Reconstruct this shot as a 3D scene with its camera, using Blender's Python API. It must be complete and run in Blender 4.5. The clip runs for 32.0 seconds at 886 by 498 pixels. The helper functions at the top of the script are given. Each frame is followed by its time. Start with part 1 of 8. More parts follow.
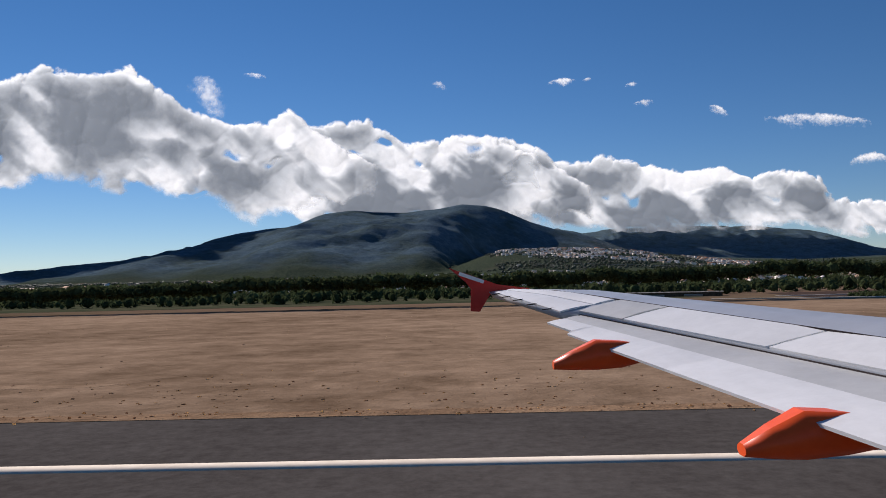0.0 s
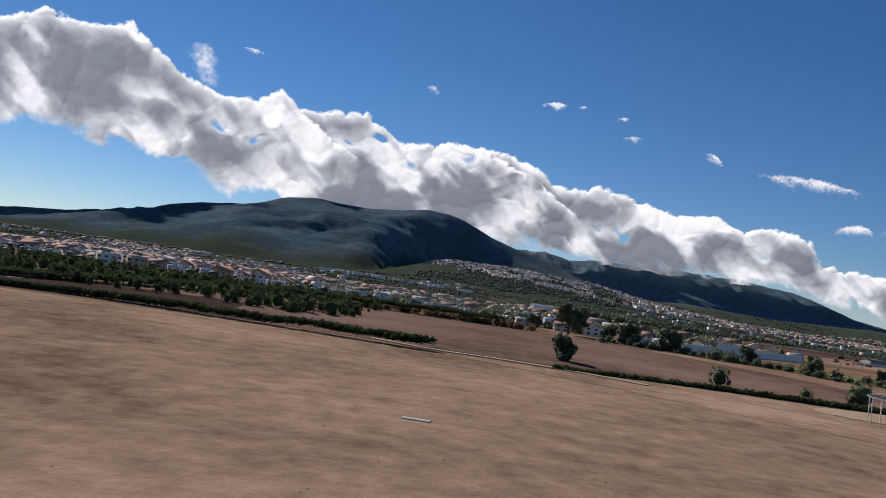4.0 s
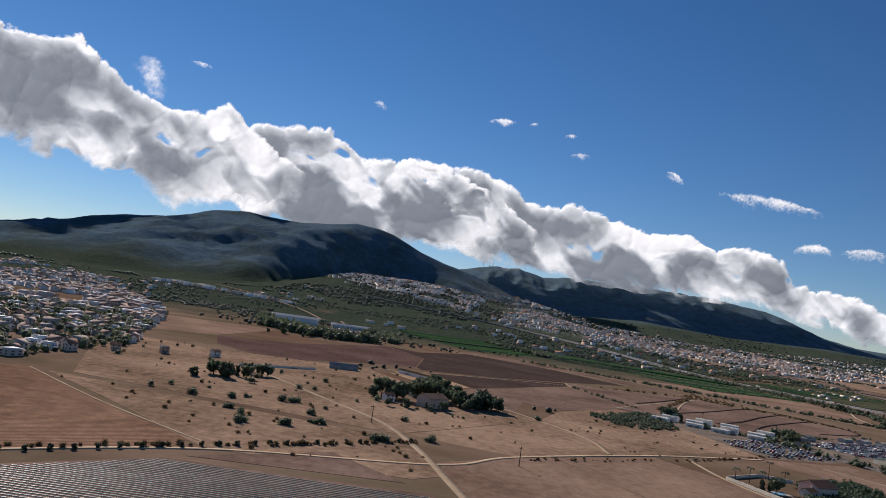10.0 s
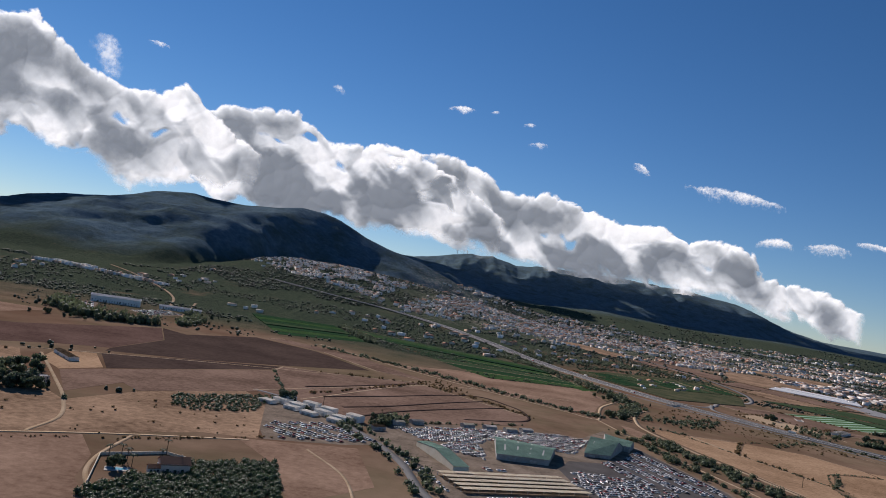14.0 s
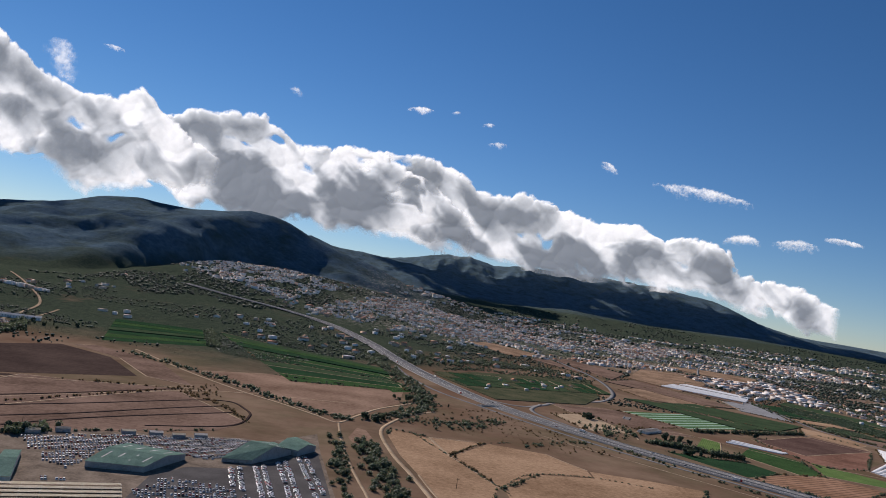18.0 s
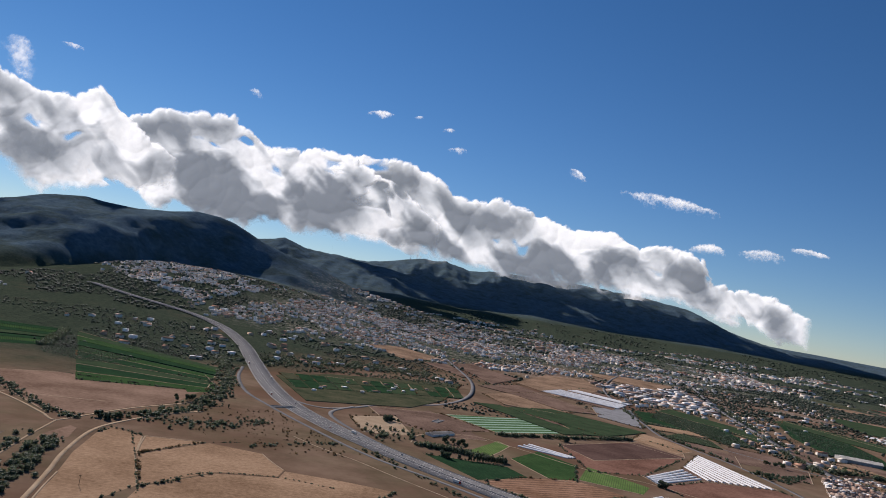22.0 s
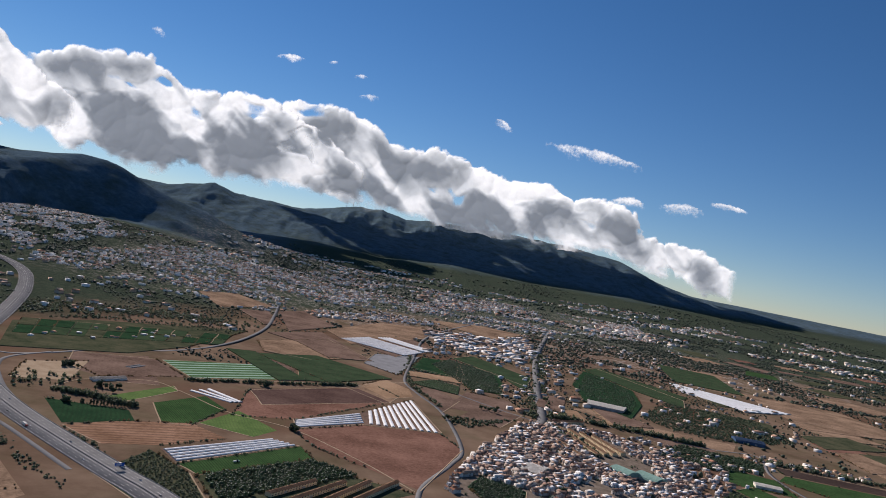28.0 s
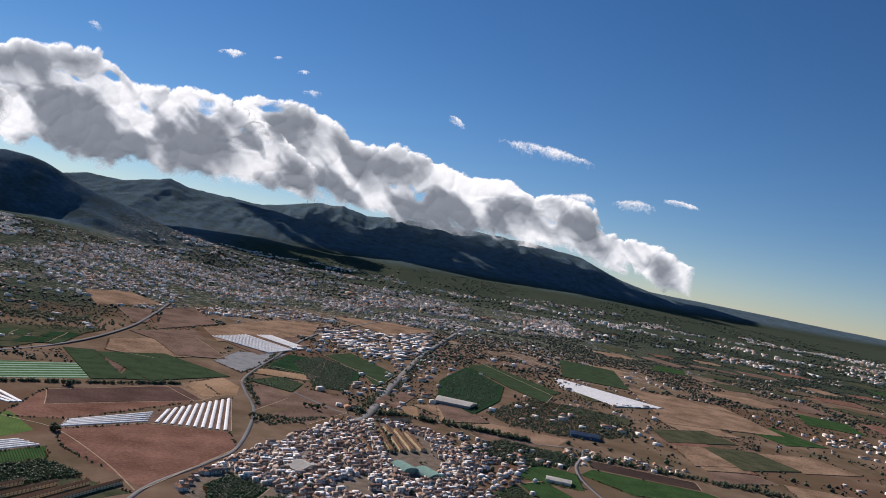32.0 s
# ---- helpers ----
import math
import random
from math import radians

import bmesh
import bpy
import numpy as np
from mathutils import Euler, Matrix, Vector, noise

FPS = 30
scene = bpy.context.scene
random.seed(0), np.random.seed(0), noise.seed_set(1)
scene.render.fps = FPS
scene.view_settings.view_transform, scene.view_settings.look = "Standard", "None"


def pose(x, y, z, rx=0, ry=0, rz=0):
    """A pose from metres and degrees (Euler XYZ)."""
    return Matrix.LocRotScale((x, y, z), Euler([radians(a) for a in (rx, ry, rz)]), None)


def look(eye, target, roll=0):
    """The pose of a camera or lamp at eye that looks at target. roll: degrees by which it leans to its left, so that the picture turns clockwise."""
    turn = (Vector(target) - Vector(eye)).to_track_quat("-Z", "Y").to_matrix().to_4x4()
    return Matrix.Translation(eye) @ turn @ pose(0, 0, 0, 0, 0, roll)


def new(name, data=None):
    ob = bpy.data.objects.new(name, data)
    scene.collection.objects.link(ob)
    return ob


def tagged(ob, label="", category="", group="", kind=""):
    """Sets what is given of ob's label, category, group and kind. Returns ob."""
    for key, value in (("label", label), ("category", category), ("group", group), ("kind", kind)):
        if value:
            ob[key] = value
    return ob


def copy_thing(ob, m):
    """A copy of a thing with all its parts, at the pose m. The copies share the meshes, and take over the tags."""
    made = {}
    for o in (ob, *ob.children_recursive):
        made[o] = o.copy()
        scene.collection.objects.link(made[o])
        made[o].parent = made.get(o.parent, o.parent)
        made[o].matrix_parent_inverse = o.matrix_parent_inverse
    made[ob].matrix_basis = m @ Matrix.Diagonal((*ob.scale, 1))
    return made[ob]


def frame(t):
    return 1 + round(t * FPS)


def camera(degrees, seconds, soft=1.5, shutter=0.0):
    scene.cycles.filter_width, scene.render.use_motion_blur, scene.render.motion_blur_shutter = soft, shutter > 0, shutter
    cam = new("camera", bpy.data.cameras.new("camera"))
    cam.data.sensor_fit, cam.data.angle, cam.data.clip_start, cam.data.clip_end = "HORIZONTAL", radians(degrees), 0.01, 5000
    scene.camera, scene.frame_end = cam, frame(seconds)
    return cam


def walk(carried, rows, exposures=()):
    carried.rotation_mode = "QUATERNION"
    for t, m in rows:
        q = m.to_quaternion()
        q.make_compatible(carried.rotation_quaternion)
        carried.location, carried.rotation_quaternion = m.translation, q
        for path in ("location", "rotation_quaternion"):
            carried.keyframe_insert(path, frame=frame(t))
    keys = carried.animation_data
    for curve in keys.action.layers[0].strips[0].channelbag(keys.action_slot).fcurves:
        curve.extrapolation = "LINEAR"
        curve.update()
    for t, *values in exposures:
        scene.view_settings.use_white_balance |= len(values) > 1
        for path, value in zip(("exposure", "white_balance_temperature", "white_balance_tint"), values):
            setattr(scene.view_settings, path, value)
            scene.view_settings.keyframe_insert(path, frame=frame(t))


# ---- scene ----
cam = camera(61.8, 32.0, 0.9)
PATH = [
    (0, (0.001, 0.005, 1.286), (-2.052, 99.862, 6.219), -1.36),
    (0.5, (9.749, -0.239, 1.293), (8.282, 99.618, 6.438), -0.50),
    (1, (19.486, -0.455, 1.360), (18.563, 99.402, 6.632), 0.73),
    (1.5, (29.230, -0.622, 1.359), (28.389, 99.232, 6.693), 2.23),
    (2, (39.003, -0.578, 1.452), (37.863, 99.254, 7.142), 3.19),
    (2.5, (48.828, -0.164, 1.797), (47.607, 99.653, 7.727), 4.11),
    (4.5, (88.419, 2.851, 3.837), (86.441, 102.662, 9.656), 8.82),
    (5, (98.468, 3.790, 4.404), (96.577, 103.594, 10.368), 9.35),
    (5.5, (108.699, 4.853, 5.191), (106.672, 104.677, 10.757), 9.46),
    (6, (119.112, 5.945, 6.197), (117.027, 105.753, 12.034), 9.35),
    (6.5, (129.834, 6.923, 7.436), (127.582, 106.704, 13.659), 9.26),
    (7, (140.406, 7.627, 8.652), (137.850, 107.374, 15.287), 8.65),
    (7.5, (151.092, 8.005, 9.885), (148.392, 107.728, 16.825), 8.53),
    (8, (161.585, 8.146, 11.276), (159.208, 107.857, 18.480), 9.16),
    (8.5, (171.891, 8.364, 12.524), (169.690, 108.065, 19.934), 9.51),
    (9, (182.438, 8.362, 13.879), (180.640, 108.050, 21.567), 9.18),
    (9.5, (192.760, 8.196, 15.298), (191.366, 107.861, 23.348), 8.83),
    (10, (202.889, 7.954, 16.772), (201.441, 107.611, 24.921), 8.27),
    (10.5, (213.277, 7.561, 18.260), (211.864, 107.208, 26.541), 8.43),
    (11, (223.558, 7.017, 19.690), (221.979, 106.651, 28.086), 8.87),
    (11.5, (233.696, 6.402, 21.166), (231.967, 106.031, 29.592), 9.08),
    (12, (244.134, 5.869, 22.762), (242.647, 105.542, 30.708), 9.24),
    (12.5, (254.342, 5.429, 24.368), (253.604, 105.179, 31.385), 9.31),
    (13, (264.298, 4.890, 25.898), (264.198, 104.706, 31.961), 9.26),
    (13.5, (274.586, 4.258, 27.459), (274.824, 104.079, 33.425), 9.31),
    (14, (284.659, 3.721, 29.026), (285.147, 103.500, 35.645), 9.41),
    (14.5, (294.143, 3.491, 30.479), (294.666, 103.237, 37.577), 9.53),
    (16.5, (329.710, 4.123, 36.930), (330.884, 103.891, 43.638), 8.77),
    (17, (339.842, 4.254, 38.399), (341.298, 104.040, 44.770), 8.59),
    (17.5, (350.281, 4.316, 39.857), (352.072, 104.104, 46.112), 8.53),
    (18, (360.889, 4.217, 41.295), (362.741, 103.958, 48.247), 8.55),
    (18.5, (371.376, 3.966, 42.733), (372.700, 103.667, 50.345), 8.42),
    (19, (381.584, 3.623, 44.084), (382.730, 103.314, 51.851), 8.56),
    (19.5, (391.824, 3.355, 45.461), (393.438, 103.056, 53.013), 8.76),
    (20, (401.764, 2.999, 46.843), (403.840, 102.695, 54.358), 8.98),
    (20.5, (411.652, 2.551, 48.273), (414.285, 102.168, 56.613), 9.40),
    (21, (421.860, 1.878, 49.735), (424.923, 101.452, 58.434), 9.55),
    (21.5, (431.937, 0.970, 51.222), (435.051, 100.577, 59.513), 9.47),
    (22, (441.867, 0.056, 52.796), (445.067, 99.699, 60.604), 9.39),
    (22.5, (451.715, -0.956, 54.418), (455.009, 98.721, 61.751), 9.30),
    (23, (461.502, -2.071, 56.146), (465.123, 97.617, 63.158), 8.94),
    (23.5, (471.353, -3.268, 57.903), (477.628, 96.380, 63.447), 9.48),
    (24, (481.375, -4.508, 59.648), (490.204, 95.039, 63.191), 9.52),
    (24.5, (491.386, -5.628, 61.414), (500.641, 93.896, 64.488), 9.09),
    (25, (501.417, -6.659, 63.138), (511.571, 92.794, 65.595), 9.00),
    (25.5, (511.383, -7.615, 64.836), (521.909, 91.816, 66.511), 9.58),
    (27.5, (550.781, -11.304, 71.588), (560.923, 88.173, 72.854), 9.91),
    (28, (560.683, -12.265, 73.253), (570.958, 87.185, 75.279), 10.12),
    (28.5, (570.581, -13.269, 74.959), (581.276, 86.124, 77.508), 10.08),
    (29, (580.497, -14.373, 76.700), (591.635, 84.979, 78.965), 9.95),
    (29.5, (590.408, -15.648, 78.488), (602.404, 83.614, 80.301), 10.00),
    (30, (600.391, -17.067, 80.305), (612.964, 82.124, 82.017), 10.19),
    (30.5, (610.295, -18.599, 82.164), (623.748, 80.481, 83.663), 10.13),
    (31, (620.175, -20.165, 84.039), (634.133, 78.845, 85.558), 10.05),
    (31.5, (630.043, -21.697, 85.941), (643.896, 77.325, 87.561), 9.98),
    (32, (640.000, -23.202, 87.867), (653.720, 75.830, 90.006), 9.99),
]
walk(cam, [(t, look(eye, target, roll)) for t, eye, target, roll in PATH], ((0, 0.22, 6350, 19), (32, 0.26, 6350, 19)))
# ---- light ----
SUN_AZ, SUN_EL = math.radians(-30.0), math.radians(28.0)   # azimuth from +y towards +x
sun_from = Vector((math.sin(SUN_AZ) * math.cos(SUN_EL), math.cos(SUN_AZ) * math.cos(SUN_EL), math.sin(SUN_EL)))
sun = new("sun", bpy.data.lights.new("sun", "SUN"))
sun.data.energy, sun.data.angle, sun.data.color = 4.7, math.radians(0.53), (1.0, 0.93, 0.83)
sun.matrix_world = look(sun_from * 500, (0, 0, 0))
world = bpy.data.worlds.new("sky")
scene.world = world
world.use_nodes = True
wn = world.node_tree.nodes
sky = wn.new("ShaderNodeTexSky")
sky.sky_type, sky.sun_disc, sky.sun_elevation, sky.sun_rotation = "NISHITA", False, SUN_EL, SUN_AZ
sky.altitude = 1200.0
sky.air_density, sky.dust_density, sky.ozone_density = 1.0, 0.0, 4.0
wn["Background"].inputs["Strength"].default_value = 0.059
deepen = wn.new("ShaderNodeHueSaturation")
deepen.inputs["Saturation"].default_value = 1.2
world.node_tree.links.new(sky.outputs["Color"], deepen.inputs["Color"])
world.node_tree.links.new(deepen.outputs["Color"], wn["Background"].inputs["Color"])


# ---- numeric helpers ----
def lattice(ix, iy, seed):
    n = (ix * 374761393 + iy * 668265263 + seed * 974711) & 0x7FFFFFFF
    n = ((n ^ (n >> 13)) * 1274126177) & 0x7FFFFFFF
    return ((n ^ (n >> 16)) & 0xFFFF) / 65535.0


def value_noise(x, y, seed=0):
    ix, iy = np.floor(x).astype(np.int64), np.floor(y).astype(np.int64)
    fx, fy = x - ix, y - iy
    fx, fy = fx * fx * (3 - 2 * fx), fy * fy * (3 - 2 * fy)
    a, b = lattice(ix, iy, seed), lattice(ix + 1, iy, seed)
    c, d = lattice(ix, iy + 1, seed), lattice(ix + 1, iy + 1, seed)
    return (a * (1 - fx) + b * fx) * (1 - fy) + (c * (1 - fx) + d * fx) * fy


def fractal(x, y, seed=0, octaves=5, ridged=False):
    total, amp, norm = 0.0, 1.0, 0.0
    for k in range(octaves):
        v = value_noise(x * 2**k + 17.3 * k, y * 2**k - 9.1 * k, seed + k)
        total = total + amp * (1 - np.abs(2 * v - 1) if ridged else v)
        norm, amp = norm + amp, amp * 0.5
    return total / norm


def smooth(a, b, v):
    s = np.clip((v - a) / (b - a), 0.0, 1.0)
    return s * s * (3 - 2 * s)


# ---- relief: flat valley floor, foothills and three mountain ranges ----
NEAR_RANGE = ((-2600, 14), (-1500, 20), (-1000, 33), (-904, 40), (-785, 50), (-697, 62), (-629, 67), (-562, 71), (-486, 88), (-466, 97), (-440, 100), (-405, 115), (-372, 120), (-333, 122), (-301, 129),
              (-259, 147), (-205, 152), (-165, 148), (-99, 146), (-48, 149), (12, 159), (55, 156), (80, 150), (105, 138), (143, 121), (187, 107), (252, 92), (330, 62), (500, 30), (800, 14), (1500, 8))
MID_RANGE = ((-3500, 20), (-2200, 24), (-1500, 60), (-1250, 105), (-945, 190), (-682, 240), (-505, 236), (-279, 288), (-154, 250), (149, 226), (271, 218), (600, 170),
             (1200, 120), (2500, 60), (5000, 40))
FAR_RANGE = ((-3000, 30), (-1700, 60), (-900, 180), (-439, 300), (-197, 276), (131, 258), (400, 318), (445, 330), (625, 342), (780, 308), (930, 330), (1146, 334),
             (1507, 334), (1817, 328), (2168, 298), (2445, 200), (2680, 150), (5500, 90))
HILLS = ((-3500, 10), (-800, 30), (-200, 52), (150, 66), (400, 74), (620, 60), (860, 76), (1150, 62), (1500, 70), (2200, 44), (3200, 20), (5500, 8))


def relief(x, y):
    x, y = np.asarray(x, float), np.asarray(y, float)
    left = 1 - smooth(150, 560, x)
    west = 1 - smooth(-60, 80, x)
    foot = (8 * smooth(430, 620, y) + 44 * (1 - 0.75 * west) * smooth(560, 1150, y)) * (0.12 + 0.88 * left)
    foot = foot + 14 * smooth(1000, 1900, y) * (1 - left)
    rough = fractal((x + 60 * (fractal(x / 200, y / 200, 41, 3) - 0.5)) / 95, y / 480, 3, 6, True)
    fine = fractal(x / 60, y / 60, 9, 5)
    warp = 60 * (fractal(x / 260, y / 400, 21, 4) - 0.5)
    height = foot
    for line, y0, front, back, seed in ((NEAR_RANGE, 1440, 300 + 420 * west, 700, 1), (HILLS, 2500, 800, 900, 6), (MID_RANGE, 4000, 1150, 600, 2), (FAR_RANGE, 4650, 1350, 900, 4)):
        px, pz = np.array(line, float).T
        crest = np.interp(x, px, pz) * (1 + (0.02 if y0 < 2000 else 0.05) * (fractal(x / 55, y / 900, seed + 70, 4) - 0.5))
        d = y - y0
        side = np.where(d < 0, -d / front, d / back)
        side = side + np.where(d < 0, 1, 0) * warp / front * smooth(0.05, 0.4, side)
        across = np.clip(1 - np.abs(side), 0, 1)
        across = 0.62 * across + 0.38 * across * across * (3 - 2 * across)
        gully = 1 - ((0.62 if seed == 1 else 0.2) * (0.8 - rough) + (0.34 if seed == 1 else 0.08) * (fine - 0.5)) * smooth(0.0, 0.65 if seed == 1 else 0.3, np.abs(side)) - 0.015 * (fine - 0.5)
        height = np.maximum(height, crest * across * gully)
    return height * smooth(430, 520, y)


# ---- mesh helpers ----
M = 0.25   # the place is built at quarter size, so that the flight keeps within the camera's pace and reach


def ground_z(x, y):
    return float(relief(np.array([x]), np.array([y]))[0])


def soup(name, verts, faces, mats, index=None, smooth_shade=False):
    """One mesh from arrays: verts (n, 3), faces (m, 3 or 4)."""
    me = bpy.data.meshes.new(name)
    verts, faces = np.asarray(verts, np.float32), np.asarray(faces, np.int32)
    k = faces.shape[1]
    me.vertices.add(len(verts))
    me.vertices.foreach_set("co", verts.ravel())
    me.loops.add(faces.size)
    me.loops.foreach_set("vertex_index", faces.ravel())
    me.polygons.add(len(faces))
    me.polygons.foreach_set("loop_start", np.arange(0, faces.size, k, dtype=np.int32))
    for m in mats:
        me.materials.append(m)
    if index is not None:
        me.polygons.foreach_set("material_index", np.asarray(index, np.int32))
    if smooth_shade:
        me.polygons.foreach_set("use_smooth", np.ones(len(faces), bool))
    me.update(calc_edges=True)
    me.validate()
    return me


def spread(tv, tf, place, size, turn):
    """Many copies of a template (tv, tf): place (n, 3), size (n, 3), turn (n,) about z."""
    place, size, turn = np.asarray(place, float), np.asarray(size, float), np.asarray(turn, float)
    c, s = np.cos(turn)[:, None], np.sin(turn)[:, None]
    v = tv[None] * size[:, None, :]
    v = np.stack([v[..., 0] * c - v[..., 1] * s, v[..., 0] * s + v[..., 1] * c, v[..., 2]], -1) + place[:, None, :]
    f = tf[None] + (np.arange(len(place)) * len(tv))[:, None, None]
    return v.reshape(-1, 3), f.reshape(-1, tf.shape[1])


def bulge(v, amount, scale, seed):
    out = []
    for p in v:
        q = Vector(p) * scale + Vector((seed * 7.7, seed * 3.1, -seed * 5.3))
        out.append(1 + amount * noise.fractal(q, 1.0, 2.1, 4))
    return v * np.array(out)[:, None]


def boxes(bm, x0, y0, z0, x1, y1, z1):
    m = Matrix.Translation(((x0 + x1) / 2, (y0 + y1) / 2, (z0 + z1) / 2)) @ Matrix.Diagonal((x1 - x0, y1 - y0, z1 - z0, 1))
    bmesh.ops.create_cube(bm, size=1, matrix=m)
    return bm


def rod(bm, a, b, r0, r1=None, seg=8):
    a, b = Vector(a), Vector(b)
    m = Matrix.Translation((a + b) / 2) @ (b - a).to_track_quat("Z", "Y").to_matrix().to_4x4()
    bmesh.ops.create_cone(bm, cap_ends=True, segments=seg, radius1=r0, radius2=r0 if r1 is None else r1, depth=(b - a).length, matrix=m)
    return bm


def to_mesh(name, bm, *mats):
    me = bpy.data.meshes.new(name)
    bm.to_mesh(me)
    bm.free()
    for m in mats:
        me.materials.append(m)
    return me


def part(name, data, material, parent, label=""):
    """Links a bmesh or mesh as one mesh object under a thing or a part."""
    if not isinstance(data, bpy.types.Mesh):
        data = to_mesh(name, data, material)
    ob = new(name, data)
    ob.parent = parent
    return tagged(ob, label)


def smooth_line(points, per=8):
    """A curve through the points, with z from the relief."""
    p = np.array(points, float)
    p = np.concatenate([[2 * p[0] - p[1]], p, [2 * p[-1] - p[-2]]])
    out = []
    for i in range(1, len(p) - 2):
        for t in np.linspace(0, 1, per, endpoint=False):
            a, b, c, d = p[i - 1 : i + 3]
            out.append(0.5 * (2 * b + (c - a) * t + (2 * a - 5 * b + 4 * c - d) * t * t + (3 * b - a - 3 * c + d) * t**3))
    out.append(p[-2])
    return np.array(out)


def ribbon(name, line, width, lift, mat, offset=0.0, thick=0.0):
    """A strip of road or track along a line, a little above the ground."""
    d = np.gradient(line, axis=0)
    d /= np.linalg.norm(d, axis=1)[:, None]
    n = np.stack([-d[:, 1], d[:, 0]], 1)
    l, r = line + n * (offset + width / 2), line + n * (offset - width / 2)
    z = relief(line[:, 0], line[:, 1]) + lift + 0.55 * smooth(425, 470, line[:, 1])
    v = np.concatenate([np.c_[l, z], np.c_[r, z], np.c_[l, z - thick - 0.05], np.c_[r, z - thick - 0.05]])
    k = len(line)
    i = np.arange(k - 1)
    f = np.concatenate([np.stack([i + k, i + k + 1, i + 1, i], 1), np.stack([i, i + 1, i + 1 + 2 * k, i + 2 * k], 1),
                        np.stack([i + 3 * k, i + 1 + 3 * k, i + 1 + k, i + k], 1)])
    return soup(name, v, f, [mat])


def inside(poly, x, y):
    poly = np.array(poly, float)
    hit = np.zeros(np.shape(x), bool)
    for (x0, y0), (x1, y1) in zip(poly, np.roll(poly, -1, 0)):
        cross = (y0 > y) != (y1 > y)
        hit ^= cross & (x < (x1 - x0) * (y - y0) / (y1 - y0 + 1e-12) + x0)
    return hit


def scatter(poly, count, rng):
    poly = np.array(poly, float)
    (x0, y0), (x1, y1) = poly.min(0), poly.max(0)
    x, y = rng.uniform(x0, x1, count), rng.uniform(y0, y1, count)
    keep = inside(poly, x, y)
    return np.stack([x[keep], y[keep]], 1)


# ---- materials ----
def material(name, dark, light, scale=1.0, rough=0.9, bump=0.0, fine=6.0, metal=0.0, stripes=None, per_object=0.0, islands=0.0):
    """Two colours mixed by noise at two scales; stripes: (width, turn in degrees, colour, share)."""
    m = bpy.data.materials.new(name)
    m.use_nodes = True
    n, l = m.node_tree.nodes, m.node_tree.links
    bsdf = n["Principled BSDF"]
    bsdf.inputs["Roughness"].default_value, bsdf.inputs["Metallic"].default_value = rough, metal
    bsdf.inputs["Specular IOR Level"].default_value = 0.25 if rough < 0.8 else 0.0
    where = n.new("ShaderNodeNewGeometry")
    big, small = n.new("ShaderNodeTexNoise"), n.new("ShaderNodeTexNoise")
    for t, s, d in ((big, scale, 4), (small, scale * fine, 6)):
        t.inputs["Scale"].default_value, t.inputs["Detail"].default_value, t.inputs["Roughness"].default_value = s, d, 0.6 if t is big else 0.76
        l.new(where.outputs["Position"], t.inputs["Vector"])
    add = n.new("ShaderNodeMath")
    add.operation = "ADD"
    l.new(big.outputs["Fac"], add.inputs[0])
    l.new(small.outputs["Fac"], add.inputs[1])
    ramp = n.new("ShaderNodeMapRange")
    ramp.inputs["From Min"].default_value, ramp.inputs["From Max"].default_value = 0.77, 1.23
    l.new(add.outputs[0], ramp.inputs["Value"])
    mix = n.new("ShaderNodeMix")
    mix.data_type = "RGBA"
    mix.inputs["A"].default_value, mix.inputs["B"].default_value = (*dark, 1), (*light, 1)
    l.new(ramp.outputs["Result"], mix.inputs["Factor"])
    colour = mix.outputs["Result"]
    if stripes:
        width, turn, tone, share = stripes
        turned = n.new("ShaderNodeVectorRotate")
        turned.rotation_type = "Z_AXIS"
        turned.inputs["Angle"].default_value = math.radians(turn)
        l.new(where.outputs["Position"], turned.inputs["Vector"])
        axis = n.new("ShaderNodeSeparateXYZ")
        l.new(turned.outputs["Vector"], axis.inputs["Vector"])
        wobble = n.new("ShaderNodeMath")
        wobble.operation = "MULTIPLY_ADD"
        l.new(small.outputs["Fac"], wobble.inputs[0])
        wobble.inputs[1].default_value = width * 0.35
        l.new(axis.outputs["Y"], wobble.inputs[2])
        saw = n.new("ShaderNodeMath")
        saw.operation = "PINGPONG"
        saw.inputs[1].default_value = width / 2
        l.new(wobble.outputs[0], saw.inputs[0])
        edge = n.new("ShaderNodeMapRange")
        edge.inputs["From Min"].default_value, edge.inputs["From Max"].default_value = width / 2 * (share - 0.12), width / 2 * (share + 0.12)
        edge.inputs["To Min"].default_value, edge.inputs["To Max"].default_value = 1, 0
        l.new(saw.outputs[0], edge.inputs["Value"])
        rows = n.new("ShaderNodeMix")
        rows.data_type = "RGBA"
        rows.inputs["B"].default_value = (*tone, 1)
        l.new(edge.outputs["Result"], rows.inputs["Factor"])
        l.new(colour, rows.inputs["A"])
        colour = rows.outputs["Result"]
    if per_object or islands:
        vary = n.new("ShaderNodeHueSaturation")
        source = n.new("ShaderNodeObjectInfo").outputs["Random"] if per_object else where.outputs["Random Per Island"]
        span = n.new("ShaderNodeMapRange")
        span.inputs["To Min"].default_value, span.inputs["To Max"].default_value = 1 - (per_object or islands), 1 + (per_object or islands)
        l.new(source, span.inputs["Value"])
        l.new(span.outputs["Result"], vary.inputs["Value"])
        hue = n.new("ShaderNodeMapRange")
        hue.inputs["From Min"].default_value, hue.inputs["From Max"].default_value = 0, 1
        hue.inputs["To Min"].default_value, hue.inputs["To Max"].default_value = 0.485, 0.515
        l.new(source, hue.inputs["Value"])
        l.new(hue.outputs["Result"], vary.inputs["Hue"])
        l.new(colour, vary.inputs["Color"])
